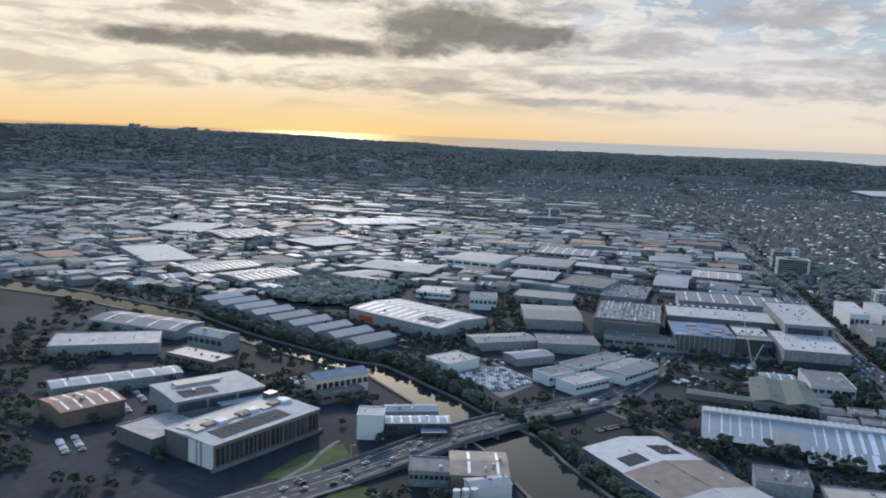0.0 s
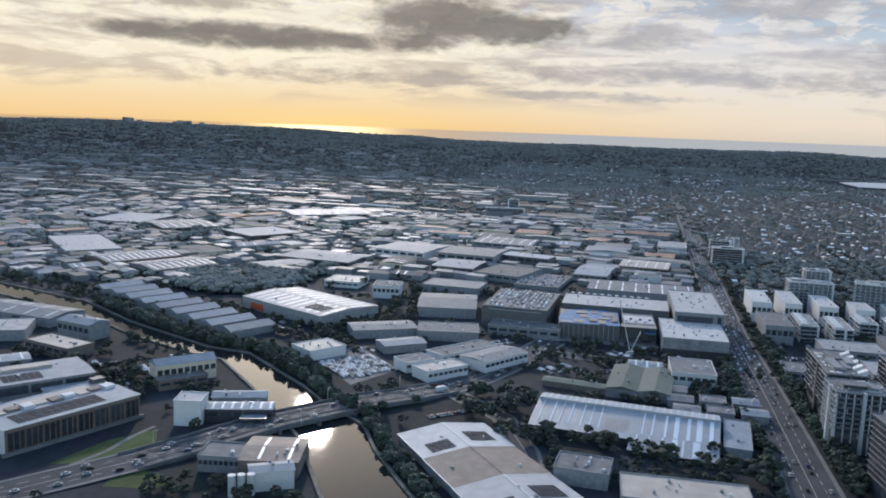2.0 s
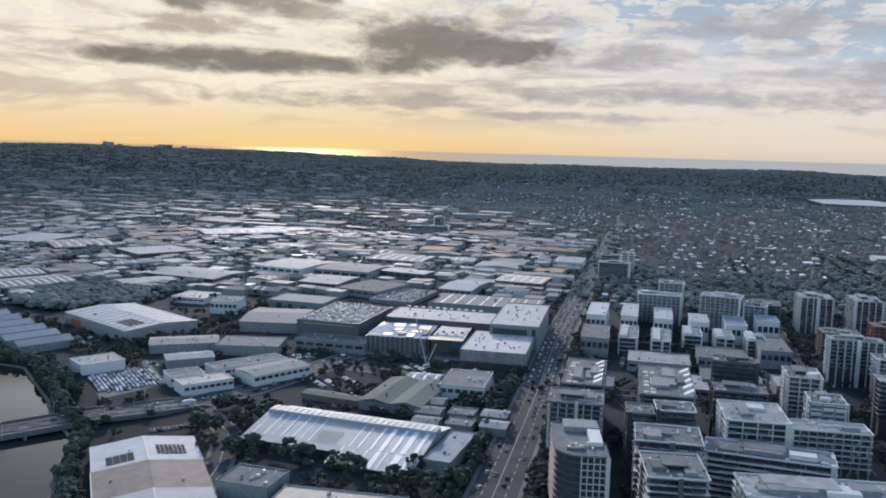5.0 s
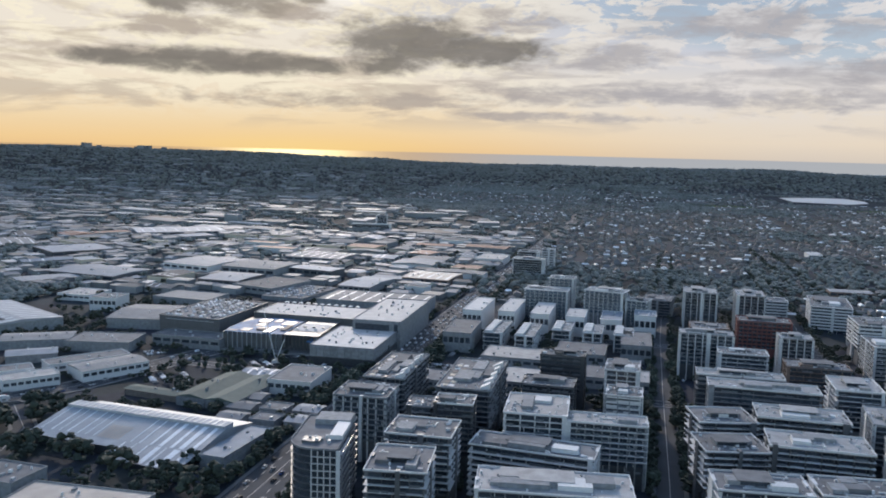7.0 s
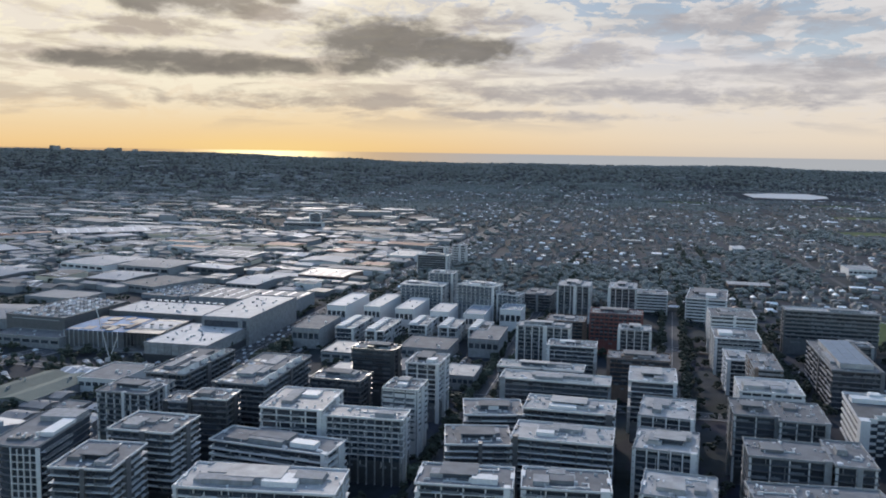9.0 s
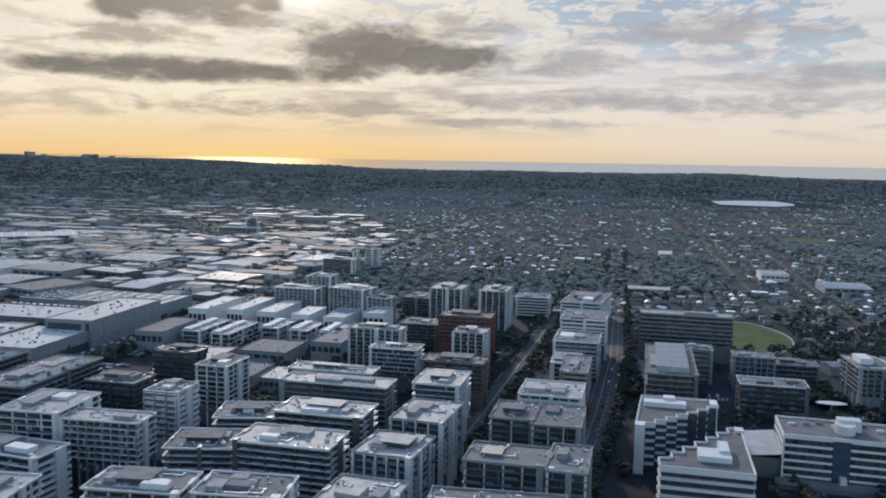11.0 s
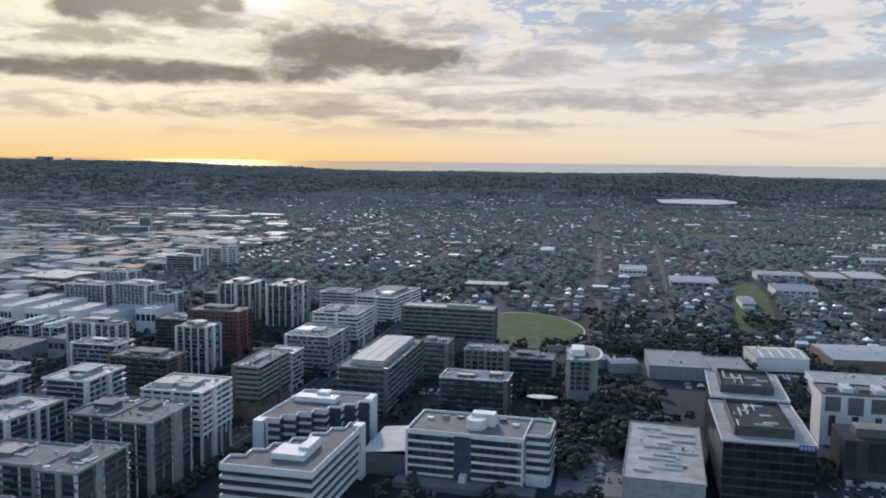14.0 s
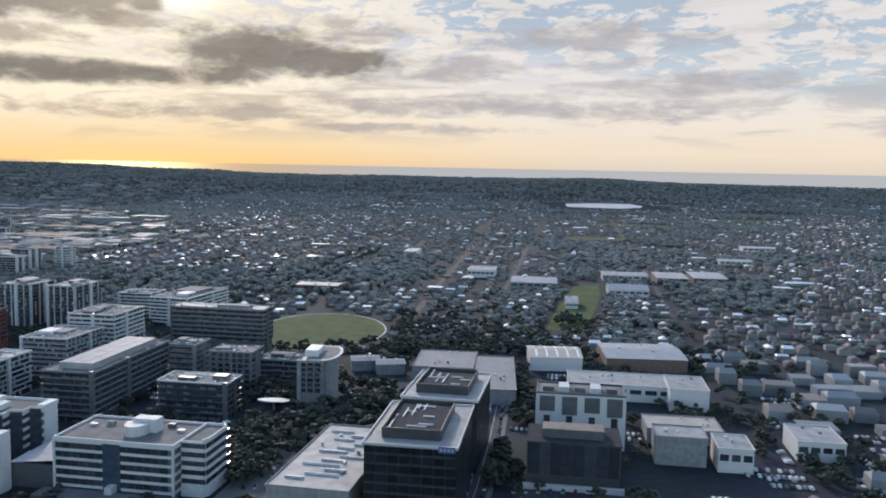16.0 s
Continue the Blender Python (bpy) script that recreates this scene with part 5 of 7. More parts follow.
part("front_roof", Mesher().poly((-0.3, -4, 3.25), (36, -4, 3.25), (36, 0.2, 4.1), (-0.3, 0.2, 4.1)).poly((-0.3, -4, 3.15), (-0.3, 0.2, 4.0), (36, 0.2, 4.0), (36, -4, 3.15)), METAL, sil)
part("front_roof", Mesher().poly((36, -11, 1.95), (66.3, -11, 1.95), (66.3, 0.2, 4.1), (36, 0.2, 4.1)).poly((36, -11, 1.85), (36, 0.2, 4.0), (66.3, 0.2, 4.0), (66.3, -11, 1.85)), METAL, sil)
part("front_wall", Mesher().box(0.2, -3.8, 0, 36, 0, 3.1), BLACK, sil)
part("front_wall", Mesher().box(36, -10.6, 0, 66, 0, 1.8), BLACK, sil)
for a, ww in ((38, 0.5), (42.5, 0.3), (47, 0.5), (50.5, 1.9), (54, 0.5), (57.5, 2.4), (62, 1.2)):
    part("skylight", Mesher().poly((a, -10.6, 2.1), (a + ww, -10.6, 2.1), (a + ww, -0.2, 4.1), (a, -0.2, 4.1)), SKYLIGHT, sil)
mon = Mesher()
mon.box(0, 15.5, 6.4, 66, 21, 7.9)
part("ridge_monitor", mon, METALW, sil, "pale ribbed ridge monitor")
for j in range(26):
    part("monitor_rib", Mesher().box(1 + j * 2.5, 15.4, 7.9, 1.7 + j * 2.5, 21.1, 8.05), STEEL, sil)
shed("silver warehouse annex with flat roof", 147.5, 295, 9, 31, -13.5, 4.2, METALB, GREY, vents=4)
shed("dark flat roofed clubhouse", 88, 266, 17, 14, -12, 5, ROOFG, GREY, vents=7)
shed("tan flat roofed depot", 107, 250, 38, 18, -6, 4, ROOFT, GREY, vents=7)
shed("long hall with faded green metal roof", 114, 357, 13, 37, -13, 4, METALG, GREY, gable=1.4, along="y")
shed("long hall with faded green metal roof", 127, 354, 13, 37, -13, 4, METALG, GREY, gable=1.4, along="y")
shed("long low green roofed store", 88, 367, 29, 7, -16, 2.6, METALG, BROWN, gable=0.5)
shed("grey workshop with roof court", 145, 378, 19, 26, -7, 6, ROOFG, WHITE, vents=6, windows=6)
shed("small blue-grey workshop with skylights", 128, 392, 15, 12, -9, 4, METALB, GREY, gable=1, skylights=3)
for i in range(7):
    shed("small workshop in a cluttered yard", 138 + i % 3 * 13, 335 + i // 3 * 13, 10, 9, -10, 3.2, (METALD, ROOFG, METALB)[i % 3], GREY, gable=(0.9, 0, 0.7)[i % 3], vents=2)
# big white hall and dealers
hall = shed("big white-roofed hall with orange base", -84, 487, 70, 43, -36, 6.6, METALW, GREY, gable=1.6, skylights=11, solar=0)
part("orange_panel", Mesher().box(8, -0.12, 0.4, 20, 0.05, 4.2), mat("orange_cladding", (0.42, 0.07, 0.03), 0.6), hall, "orange wall panel")
for i in range(6):
    for j in range(3):
        part("solar_panel", Mesher().poly((48 + i * 2.6, 6 + j * 3.2, 7.15 + j * 0.24), (50.4 + i * 2.6, 6 + j * 3.2, 7.15 + j * 0.24), (50.4 + i * 2.6, 8.9 + j * 3.2, 7.37 + j * 0.24), (48 + i * 2.6, 8.9 + j * 3.2, 7.37 + j * 0.24)), SOLAR, hall)
shed("white showroom beside the car yard", -18, 383, 20, 16, 46, 4.5, ROOFW, WHITE, vents=6)
shed("grey service hall with cluttered flat roof", -6, 427, 34, 18, 22, 4.6, METALD, GREY, gable=0.8, vents=7)
shed("grey service hall with cluttered flat roof", 26, 432, 32, 22, 4, 4.8, ROOFG, GREY, vents=6)
shed("white office with window row", 39, 361, 22, 12, 42, 4.6, ROOFW, WHITE, windows=8, name="office_block", category="office")
shed("white office with window row", 28, 373, 15, 11, 38, 4.6, ROOFG, WHITE, windows=5, name="office_block", category="office")
shed("long white workshop with window row", 43, 389, 36, 12, 46, 4.4, ROOFG, WHITE, windows=10, vents=5)
shed("white warehouse at the bend", 63, 380, 30, 16, 50, 5, METALD, WHITE, windows=9, gable=0.8)
shed("grey workshop in the yard", 14, 402, 22, 13, 30, 4, METALB, GREY, gable=0.9)
# blue-grey saw-tooth sheds in a row
for i in range(9):
    shed("blue-grey gabled shed in a long row", -184 + i * 13.6, 505 - i * 10.6, 12, 27, -38, 4, METALB, GREY, gable=2.0, along="y", vents=0, group="row of gabled sheds")
# shopping centre
mall_w = shed("white box block of the shopping centre", 163, 470, 26, 66, -7, 14, METALX, GREY, vents=22, name="shopping_block", category="shopping centre")
mall_c = shed("pale panelled block of the shopping centre", 150, 430, 32, 46, -7, 9, METALX, GREY, vents=24, name="shopping_block", category="shopping centre")
shed("long white wing of the shopping centre", 103, 492, 60, 32, -8.5, 11, METALX, DARK, vents=20, name="shopping_block", category="shopping centre")
shed("rear wing with bubble skylights", 123, 556, 68, 38, -9, 8.5, METALD, GREY, vents=14, skylights=8, name="shopping_block", category="shopping centre")
for i in range(9):
    part("wall_panel", Mesher().box(0.4 + i * 3.5, -0.3, 3.9, 3.5 + i * 3.5, 0.05, 9.3), GREY, mall_c)
part("dark_base", Mesher().box(-0.3, -0.4, 0, 32.4, 0.05, 3.8).box(31.9, -0.4, 0, 32.4, 46, 3.8), BLACK, mall_c)
part("dark_front", Mesher().box(1.5, -0.15, 2, 20, 0.05, 12.4).box(22.5, -0.15, 8.5, 24.5, 0.05, 12.8), GLASS, mall_w, "dark recessed glazed front")
for i in range(11):
    b = new("roof_bubble", Mesher().prism([(1.3 * math.cos(k * math.tau / 10), 1.3 * math.sin(k * math.tau / 10)) for k in range(10)], 0, 1.7).data("roof_bubble", WHITE))
    b.matrix_basis = pose(112 + i * 4.4, 528 - i * 0.7, 9.6)
    tagged(b, "white domed ventilator on the roof", "roof vent", "roof ventilators")
car = shed("shopping block with glinting rooftop car deck", 58, 470, 36, 54, -11, 12, ROOFG, DARK, vents=0, name="parking_block", category="car park")
shed("lower front of the parking block", 62, 452, 38, 15, -9, 5.5, ROOFG, GREY, windows=7, vents=5, name="parking_block", category="car park")
shed("grey warehouse with sloped metal roof", 20, 486, 34, 42, 2, 6, METALD, GREY, gable=1.6, vents=3)
# building site
site = thing("building_site", 98, 449, 0, -5, "building site with blue sheeting and bare slabs", "building site")
part("slab", Mesher().box(0, 0, 0, 52, 45, 1.2), CONCRETE, site)
part("shell", Mesher().box(1, 3, 1.2, 33, 40, 9.0), DARK, site, "dark unfinished concrete shell")
part("shell", Mesher().box(35, 10, 1.2, 52, 42, 9.4), DARK, site, "dark unfinished concrete shell")
edge = [(0.5, 12), (2, 3), (33, 3), (33, 36), (24, 41), (14, 41), (6, 36), (1.5, 26)]
part("blue_sheet", Mesher().prism(edge, 9.0, 9.25), TARP, site, "blue waterproof sheeting")
part("blue_sheet", Mesher().box(46, 1, 6.4, 51.5, 10, 6.7), TARP, site, "blue waterproof sheeting")
for a, b_, c, d_ in ((9, 5, 14, 12), (17, 8, 21, 11), (22, 15, 28, 19), (12, 18, 17, 25), (24, 24, 31, 34), (18, 30, 22, 37), (10, 27, 16, 35), (15, 13, 21, 16), (22, 4, 26, 13), (29, 10, 32, 22)):
    part("stacked_material", Mesher().box(a, b_, 9.25, c, d_, 9.5 + (a % 3) * 0.2, 0.1), (DARK, BLACK, BROWN)[int(a) % 3], site)
part("white_sheet", Mesher().box(2, 4, 9.26, 8, 8, 9.4), ROOFW, site)
part("white_deck", Mesher().box(35, 12, 9.4, 51, 30, 9.7), METALX, site, "new white roof deck")
for k in range(6):
    part("roof_unit", Mesher().box(36 + k * 2.5, 14 + k % 2 * 5, 9.7, 37.4 + k * 2.5, 15.6 + k % 2 * 5, 10.4), (STEEL, DARK)[k % 2], site)
for k in range(10):
    part("column", Mesher().box(34 + k * 1.9, 3.5, 1.2, 34.4 + k * 1.9, 3.9, 9.0), CONCRETE, site)
part("gantry", Mesher().box(33.6, 3, 9.0, 52, 9.6, 9.3), DARK, site)
for k in range(12):
    part("scaffold_bay", Mesher().box(1.2 + k * 2.6, 2.2, 1.2, 1.35 + k * 2.6, 2.9, 9.2), STEEL, site)
part("hoarding", Mesher().box(-1, -1.6, 0, 53, -1.4, 1.3), GREY, site)
cr = thing("tower_crane", 134, 428, 0, 20, "white lattice mobile crane on the building site", "crane")
part("boom", Mesher().tube((0, 0, 1), (-6, 3, 27), 0.22), WHITE, cr)
part("counter_boom", Mesher().tube((0, 0, 1), (4, -2, 12), 0.25), WHITE, cr)
part("chassis", Mesher().box(-2, -1.2, 0.1, 2, 1.2, 1.6, 0.1), STEEL, cr)
dr = random.Random(3)
deck = Mesher()
for r in range(16):
    for k in range(13):
        if dr.random() < 0.62:
            deck.box(2 + k * 2.5, 3 + r * 3.2, 12.15, 3.1 + k * 2.5, 5.4 + r * 3.2, 12.85, 0.12)
tagged(part("rooftop_parking", deck, PARKED, car), kind="stuff")
part("canopy", Mesher().box(4, -0.3, 10.6, 33, 2.5, 10.9), METALW, car)
# terrace houses and low flats by the shopping street
for i, (tx, ty, tw, td, th) in enumerate(((218, 519, 11, 43, 12.3), (238.5, 523, 9.5, 44, 11.6), (257, 518.5, 10.5, 38, 11.6), (277, 516, 10.5, 26, 11.2), (296, 511, 11.5, 28, 11.2), (316, 520, 12, 19, 12.5))):
    shed("white-roofed terrace row with windows", tx, ty, tw, td, -9, th, METALX if i < 4 else METALB, WHITE, vents=3, windows=4, name="terrace_row", category="terrace", group="terrace rows")
for i, (tx, ty, td) in enumerate(((231.5, 475, 34), (248, 470, 34), (268, 488, 26), (284, 484, 24), (300, 481, 22))):
    b = tower("low white terrace flats with roof boxes", tx, ty, 10, td, -9, 9, 4, wall=WHITE, slab=WHITE, roof=ROOFG, bay=2.4, plant=0, category="terrace", group="terrace rows", name="terrace_row", out=0.1, pent=False)
    for k in range(int(td / 4.4)):
        part("roof_box", Mesher().box(0.6, 1 + k * 4.4, 9, 4.6, 3.6 + k * 4.4, 10.4), WHITE, b, "white stair box on the roof")
        part("roof_terrace", Mesher().box(5.2, 1 + k * 4.4, 9, 9.4, 4.2 + k * 4.4, 9.12), ROOFW, b)
shed("low grey shop with roof lantern", 301, 459, 15, 34, -8, 9, ROOFG, GREY, vents=2, windows=5)
shed("low grey shop with roof lantern", 211, 467, 14.5, 36, -7, 10, ROOFG, GREY, vents=2, windows=5)
for i, (xx, yy, ww, dd) in enumerate(((240, 400, 22, 26), (262, 412, 26, 22), (292, 402, 14, 20), (200, 398, 20, 18), (232, 440, 30, 24), (268, 450, 24, 26))):
    shed("low grey commercial building with vents", xx, yy, ww, dd, -9, 4 + i % 3, ROOFG if i % 2 else ROOFW, GREY, vents=5, windows=6, name="shop_block", category="shop building")
# eastern sheds
flatw = shed("flat pale warehouse with long roof ducts", 537, 309, 21, 50, -12, 9, ROOFW, GREY, vents=6)
for i in range(12):
    dx_, ln_ = 2.5 + (i * 37 % 11), 5 + (i * 53 % 7)
    part("roof_duct", Mesher().box(dx_, 6 + i * 3.4, 9.1, min(dx_ + ln_, 19.5), 6.5 + i * 3.4, 9.7, 0.03), WHITE if i % 2 else STEEL, flatw)
shed("cream roofed shed with pale ribs", 622, 468, 23, 24, -4, 6, ROOFT, WHITE, gable=1.4, along="x", skylights=5)
shed("long white-roofed brick hall", 656, 468, 35, 33, -4, 6, METALW, BRICK, gable=1.2)
shed("low white commercial building with roof blocks", 631, 424, 40, 20, -10, 6, ROOFW, WHITE, vents=6, windows=7)
shed("white commercial block with flat roof", 666, 408, 14, 22, -10, 8, ROOFW, WHITE, vents=3)
shed("light grey blank walled hall", 645, 352, 15, 12, -10, 8.5, ROOFW, GREY, vents=2)
shed("white corner building with flat roof", 662, 346, 10, 14, -10, 7, ROOFW, WHITE, vents=2, windows=3)
shed("grey hall with worn metal roof", 594, 414, 16, 56, -5, 5.5, METALD, GREY, vents=8)
shed("grey hall with worn metal roof", 571, 449, 25, 32, -7, 5.5, METALD, GREY, vents=6)
shed("small pavilion with blue metal roof", 545, 462, 12, 10, 8, 4.5, METALB, GREY, gable=1)
shed("small pavilion with blue metal roof", 556, 456, 12, 10, 8, 4.5, METALB, GREY, gable=1)
shed("tan flat roofed annex building", 648, 372, 24, 16, -8, 4.5, ROOFT, GREY, vents=4)
shed("white low house with flat roof", 690, 356, 14, 18, -10, 6, ROOFW, WHITE, windows=4)
shed("pale low shed before the white office", 520, 284, 34, 18, -12, 5, METALW, GREY, vents=3)


# ---- cars ----
PAINTS = [mat("car_paint_" + k, c, 0.6, 0.0, 0.05, bump=0.0, spec=0.2) for k, c in (("white", (0.5, 0.5, 0.5)), ("silver", (0.33, 0.34, 0.36)), ("black", (0.02, 0.02, 0.022)), ("red", (0.25, 0.02, 0.02)), ("blue", (0.03, 0.07, 0.2)))]


CARGLASS = mat("car_window_glass", (0.03, 0.033, 0.038), 0.55, var=0.1, bump=0.0, spec=0.2)


def make_car(paint, word, wheels):
    body = Mesher()
    body.box(-1.3, -0.52, 0.18, 1.3, 0.52, 0.52, 0.04)
    car_ob = new("car", body.data("car", paint))
    tagged(car_ob, word + " car with dark windows on the road", "car", "cars")
    part("cabin", Mesher().box(-0.85, -0.47, 0.52, 0.65, 0.47, 0.86, 0.14), CARGLASS, car_ob)
    if wheels:
        part("roof_panel", Mesher().box(-0.62, -0.31, 0.86, 0.42, 0.31, 0.89, 0.03), paint, car_ob)
    wh = Mesher().tube((0, -0.09, 0), (0, 0.09, 0), 0.2, 8).data("wheel", TYRE)
    for sx in (-0.8, 0.82) if wheels else ():
        for sy in (-0.46, 0.46):
            part("wheel", wh, TYRE, car_ob, at=pose(sx, sy, 0.2))
    return car_ob


WORDS = ("white", "silver grey", "black", "red", "dark blue")
CARS = [make_car(p, w, True) for p, w in zip(PAINTS, WORDS)] + [make_car(p, w, False) for p, w in zip(PAINTS, WORDS)]
rng = random.Random(11)
used, lots = set(), []      # lots: cars past the few hundred built singly


def put_car(x, y, z, turn):
    if y > 405:
        lots.append((x, y, z, turn))
        return
    i = rng.choices(range(5), (10, 6, 5, 1, 2))[0] + (0 if y < 312 else 5)
    if i not in used:
        used.add(i)
        CARS[i].matrix_basis = pose(x, y, z, 0, 0, turn)
    else:
        copy_thing(CARS[i], pose(x, y, z, 0, 0, turn))


def cars_along(line, offsets, gap, z, start=0.0, end=1e9):
    for off in offsets:
        pts = finer(shifted([(*p[:2], p[2] if len(p) > 2 else 0) for p in line], off), 1.0)
        i = int(start + rng.uniform(2, gap))
        while i < min(len(pts) - 2, end):
            a, b = pts[i], pts[i + 1]
            put_car(a[0], a[1], z + a[2], math.degrees(math.atan2(b[1] - a[1], b[0] - a[0])))
            i += int(rng.uniform(4.5, gap))


cars_along(HIGHWAY, (-5.2, -2, 2, 5.2), 42, 0.07, 105, 240)
cars_along(HIGHWAY, (-5.2, -2, 2, 5.2), 14, 0.07, 240, 900)
cars_along(BRIDGE_ROAD, (-4.4, -1.8, 1.8, 4.4), 34, 0.1, 40)
cars_along(STREET_D, (-5.6, 5.6, -2), 26, 0.08, 100, 300)
cars_along(STREET_C, (-3.4, 3.4), 46, 0.08, 120, 320)
cars_along(STREET_E, (-2.2, 2.2), 6, 0.06)
for r in range(11):
    for k in range(16):
        if rng.random() < 0.88:
            u, v = k * 1.6 + 0.5, r * 2.75
            a = radians(38)
            lots.append((-14 + u * math.cos(a) * 1.1 + v * math.sin(a) * 0.9, 381 + u * math.sin(a) * 1.1 - v * math.cos(a) * 0.9, 0.03, 128 + rng.uniform(-4, 4)))
for i in range(26):
    put_car(602 + i % 9 * 3.4 - i // 9, 318 + i // 9 * 5.5, 0.05, rng.uniform(70, 88))
for i in range(18):
    put_car(527 + i % 6 * 3.2, 330 + i // 6 * 9, 0.05, rng.uniform(70, 110))
for i in range(16):
    put_car(44 + i * 1.3, 318 + i * 0.9, 0.05, 120)
van = thing("delivery_truck", 46, 350, 0.35, 48, "white delivery truck on the main road", "truck")
part("cargo_box", Mesher().box(-3, -0.8, 0.4, 1.2, 0.8, 2.2, 0.03), WHITE, van)
part("cab", Mesher().box(1.25, -0.75, 0.35, 2.6, 0.75, 1.7, 0.15), WHITE, van)
for sx in (-2.2, 1.8):
    for sy in (-0.75, 0.75):
        part("wheel", Mesher().tube((sx, sy - 0.1, 0.3), (sx, sy + 0.1, 0.3), 0.3, 8), TYRE, van)
bus = thing("bus", 416, 340, 0.07, 76, "white city bus in the street", "bus")
part("body", Mesher().box(-3.4, -0.75, 0.25, 3.4, 0.75, 1.85, 0.06), WHITE, bus)
for sy in (-0.77, 0.75):
    part("window_band", Mesher().box(-3.1, sy, 0.95, 3.1, sy + 0.02, 1.5), GLASS, bus)
for sx in (-2.2, 2.2):
    part("wheel", Mesher().tube((sx, -0.72, 0.28), (sx, 0.72, 0.28), 0.28, 8), TYRE, bus)

# ---- sports oval and lawns ----
oval = [(521 + 34 * math.cos(a), 553 + 48 * math.sin(a)) for a in [i * math.tau / 48 for i in range(48)]]
solid("lawn", Mesher().prism(oval, 0.0, 0.08), GRASS, "bright green sports oval", "lawn", kind="structure")
ringm = bank([*[(521 + 34.6 * math.cos(a), 553 + 48.6 * math.sin(a)) for a in [i * math.tau / 48 for i in range(49)]]], 0, 0.35, 0.5)
solid("oval_fence", ringm, WHITE, "low white fence round the sports oval", "fence", kind="structure")
solid("lawn", Mesher().prism([(643, 562), (666, 565), (688, 644), (702, 700), (712, 753), (692, 744), (676, 690), (662, 640)], 0, 0.07), GRASS, "green park lawn among trees", "lawn", kind="structure")
solid("lawn", Mesher().prism([(-69.8, 254), (-60.4, 255.9), (-49.7, 266.6), (-45, 277), (-49.5, 288.3), (-61.4, 275.4)], 0, 0.04), GRASS, "lawn beside the road junction", "lawn", kind="structure")
solid("lawn", Mesher().prism([(-30, 242), (-28, 247), (-34, 253), (-41, 254), (-46, 248), (-46, 241)], 0, 0.04), GRASS, "grass island inside the road junction", "lawn", kind="structure")
solid("path", ribbon(finer([(-63, 253), (-60.1, 260.1), (-57.1, 267.1), (-56, 276), (-53.9, 284), (-51.6, 291)], 3), 0.8, 0.06), CONCRETE, "curved pale footpath across the lawn", "path", kind="structure")
solid("yard", Mesher().prism([(520, 318), (556, 318), (552, 362), (528, 366)], 0, 0.03), CONCRETE, "concrete parking yard", "yard", kind="structure")
solid("yard", Mesher().prism([(-20, 392), (7, 352), (24, 378), (-2, 416)], 0, 0.025), CONCRETE, "paved car yard", "yard", kind="structure")
solid("yard", Mesher().prism([(598, 312), (640, 308), (640, 332), (600, 334)], 0, 0.03), ASPHALT, "asphalt parking yard", "yard", kind="structure")
for cx_, cy_, ww_, dd_ in ((800, 1200, 90, 60), (930, 1500, 130, 60), (1180, 1700, 150, 80), (1350, 2000, 200, 120), (700, 1900, 140, 60), (1000, 1850, 160, 60)):
    o = [(cx_ + ww_ / 2 * math.cos(a), cy_ + dd_ / 2 * math.sin(a)) for a in [i * math.tau / 20 for i in range(20)]]
    solid("lawn", Mesher().prism(o, 0, 0.3), GRASS, "distant green playing field", "lawn", kind="structure")


# ---- trees ----
def ico():
    b = bmesh.new()
    bmesh.ops.create_icosphere(b, subdivisions=1, radius=1.0)
    v, f = np.array([q.co[:] for q in b.verts]), np.array([[q.index for q in p.verts] for p in b.faces])
    b.free()
    return v, f


ICO_V, ICO_F = ico()


def clumps(centres, sizes, seed, squash=0.75, jag=0.28):
    """Many rough leaf clumps as one set of points and faces."""
    g = np.random.default_rng(seed)
    n, k = len(centres), len(ICO_V)
    v = ICO_V[None] * (1 + g.uniform(-jag, jag, (n, k, 1))) * np.asarray(sizes)[:, None, None]
    v[..., 2] *= squash
    a = g.uniform(0, math.tau, n)
    x, y = v[..., 0].copy(), v[..., 1].copy()
    v[..., 0], v[..., 1] = x * np.cos(a)[:, None] - y * np.sin(a)[:, None], x * np.sin(a)[:, None] + y * np.cos(a)[:, None]
    v += np.asarray(centres)[:, None, :]
    f = ICO_F[None] + (np.arange(n) * k)[:, None, None]
    return v.reshape(-1, 3), f.reshape(-1, 3)


def mesh_of(name, v, f, material):
    me = bpy.data.meshes.new(name)
    me.from_pydata(v.tolist() if len(v) < 5000 else v, [], f.tolist() if len(f) < 5000 else f)
    me.materials.append(material)
    me.update()
    return me


def crown(seed, w, h):
    g = np.random.default_rng(seed)
    n = 130
    d = g.normal(size=(n, 3))
    d /= np.linalg.norm(d, axis=1)[:, None]
    lobes = 1 + 0.28 * np.sin(3 * np.arctan2(d[:, 1], d[:, 0]) + seed) + g.uniform(-0.25, 0.12, n)
    c = d * lobes[:, None] * np.array([w, w, h]) * 0.78 + np.array([0, 0, h * 1.15])
    return clumps(c, g.uniform(0.13, 0.32, n) * w, seed + 9, 0.75, 0.42)


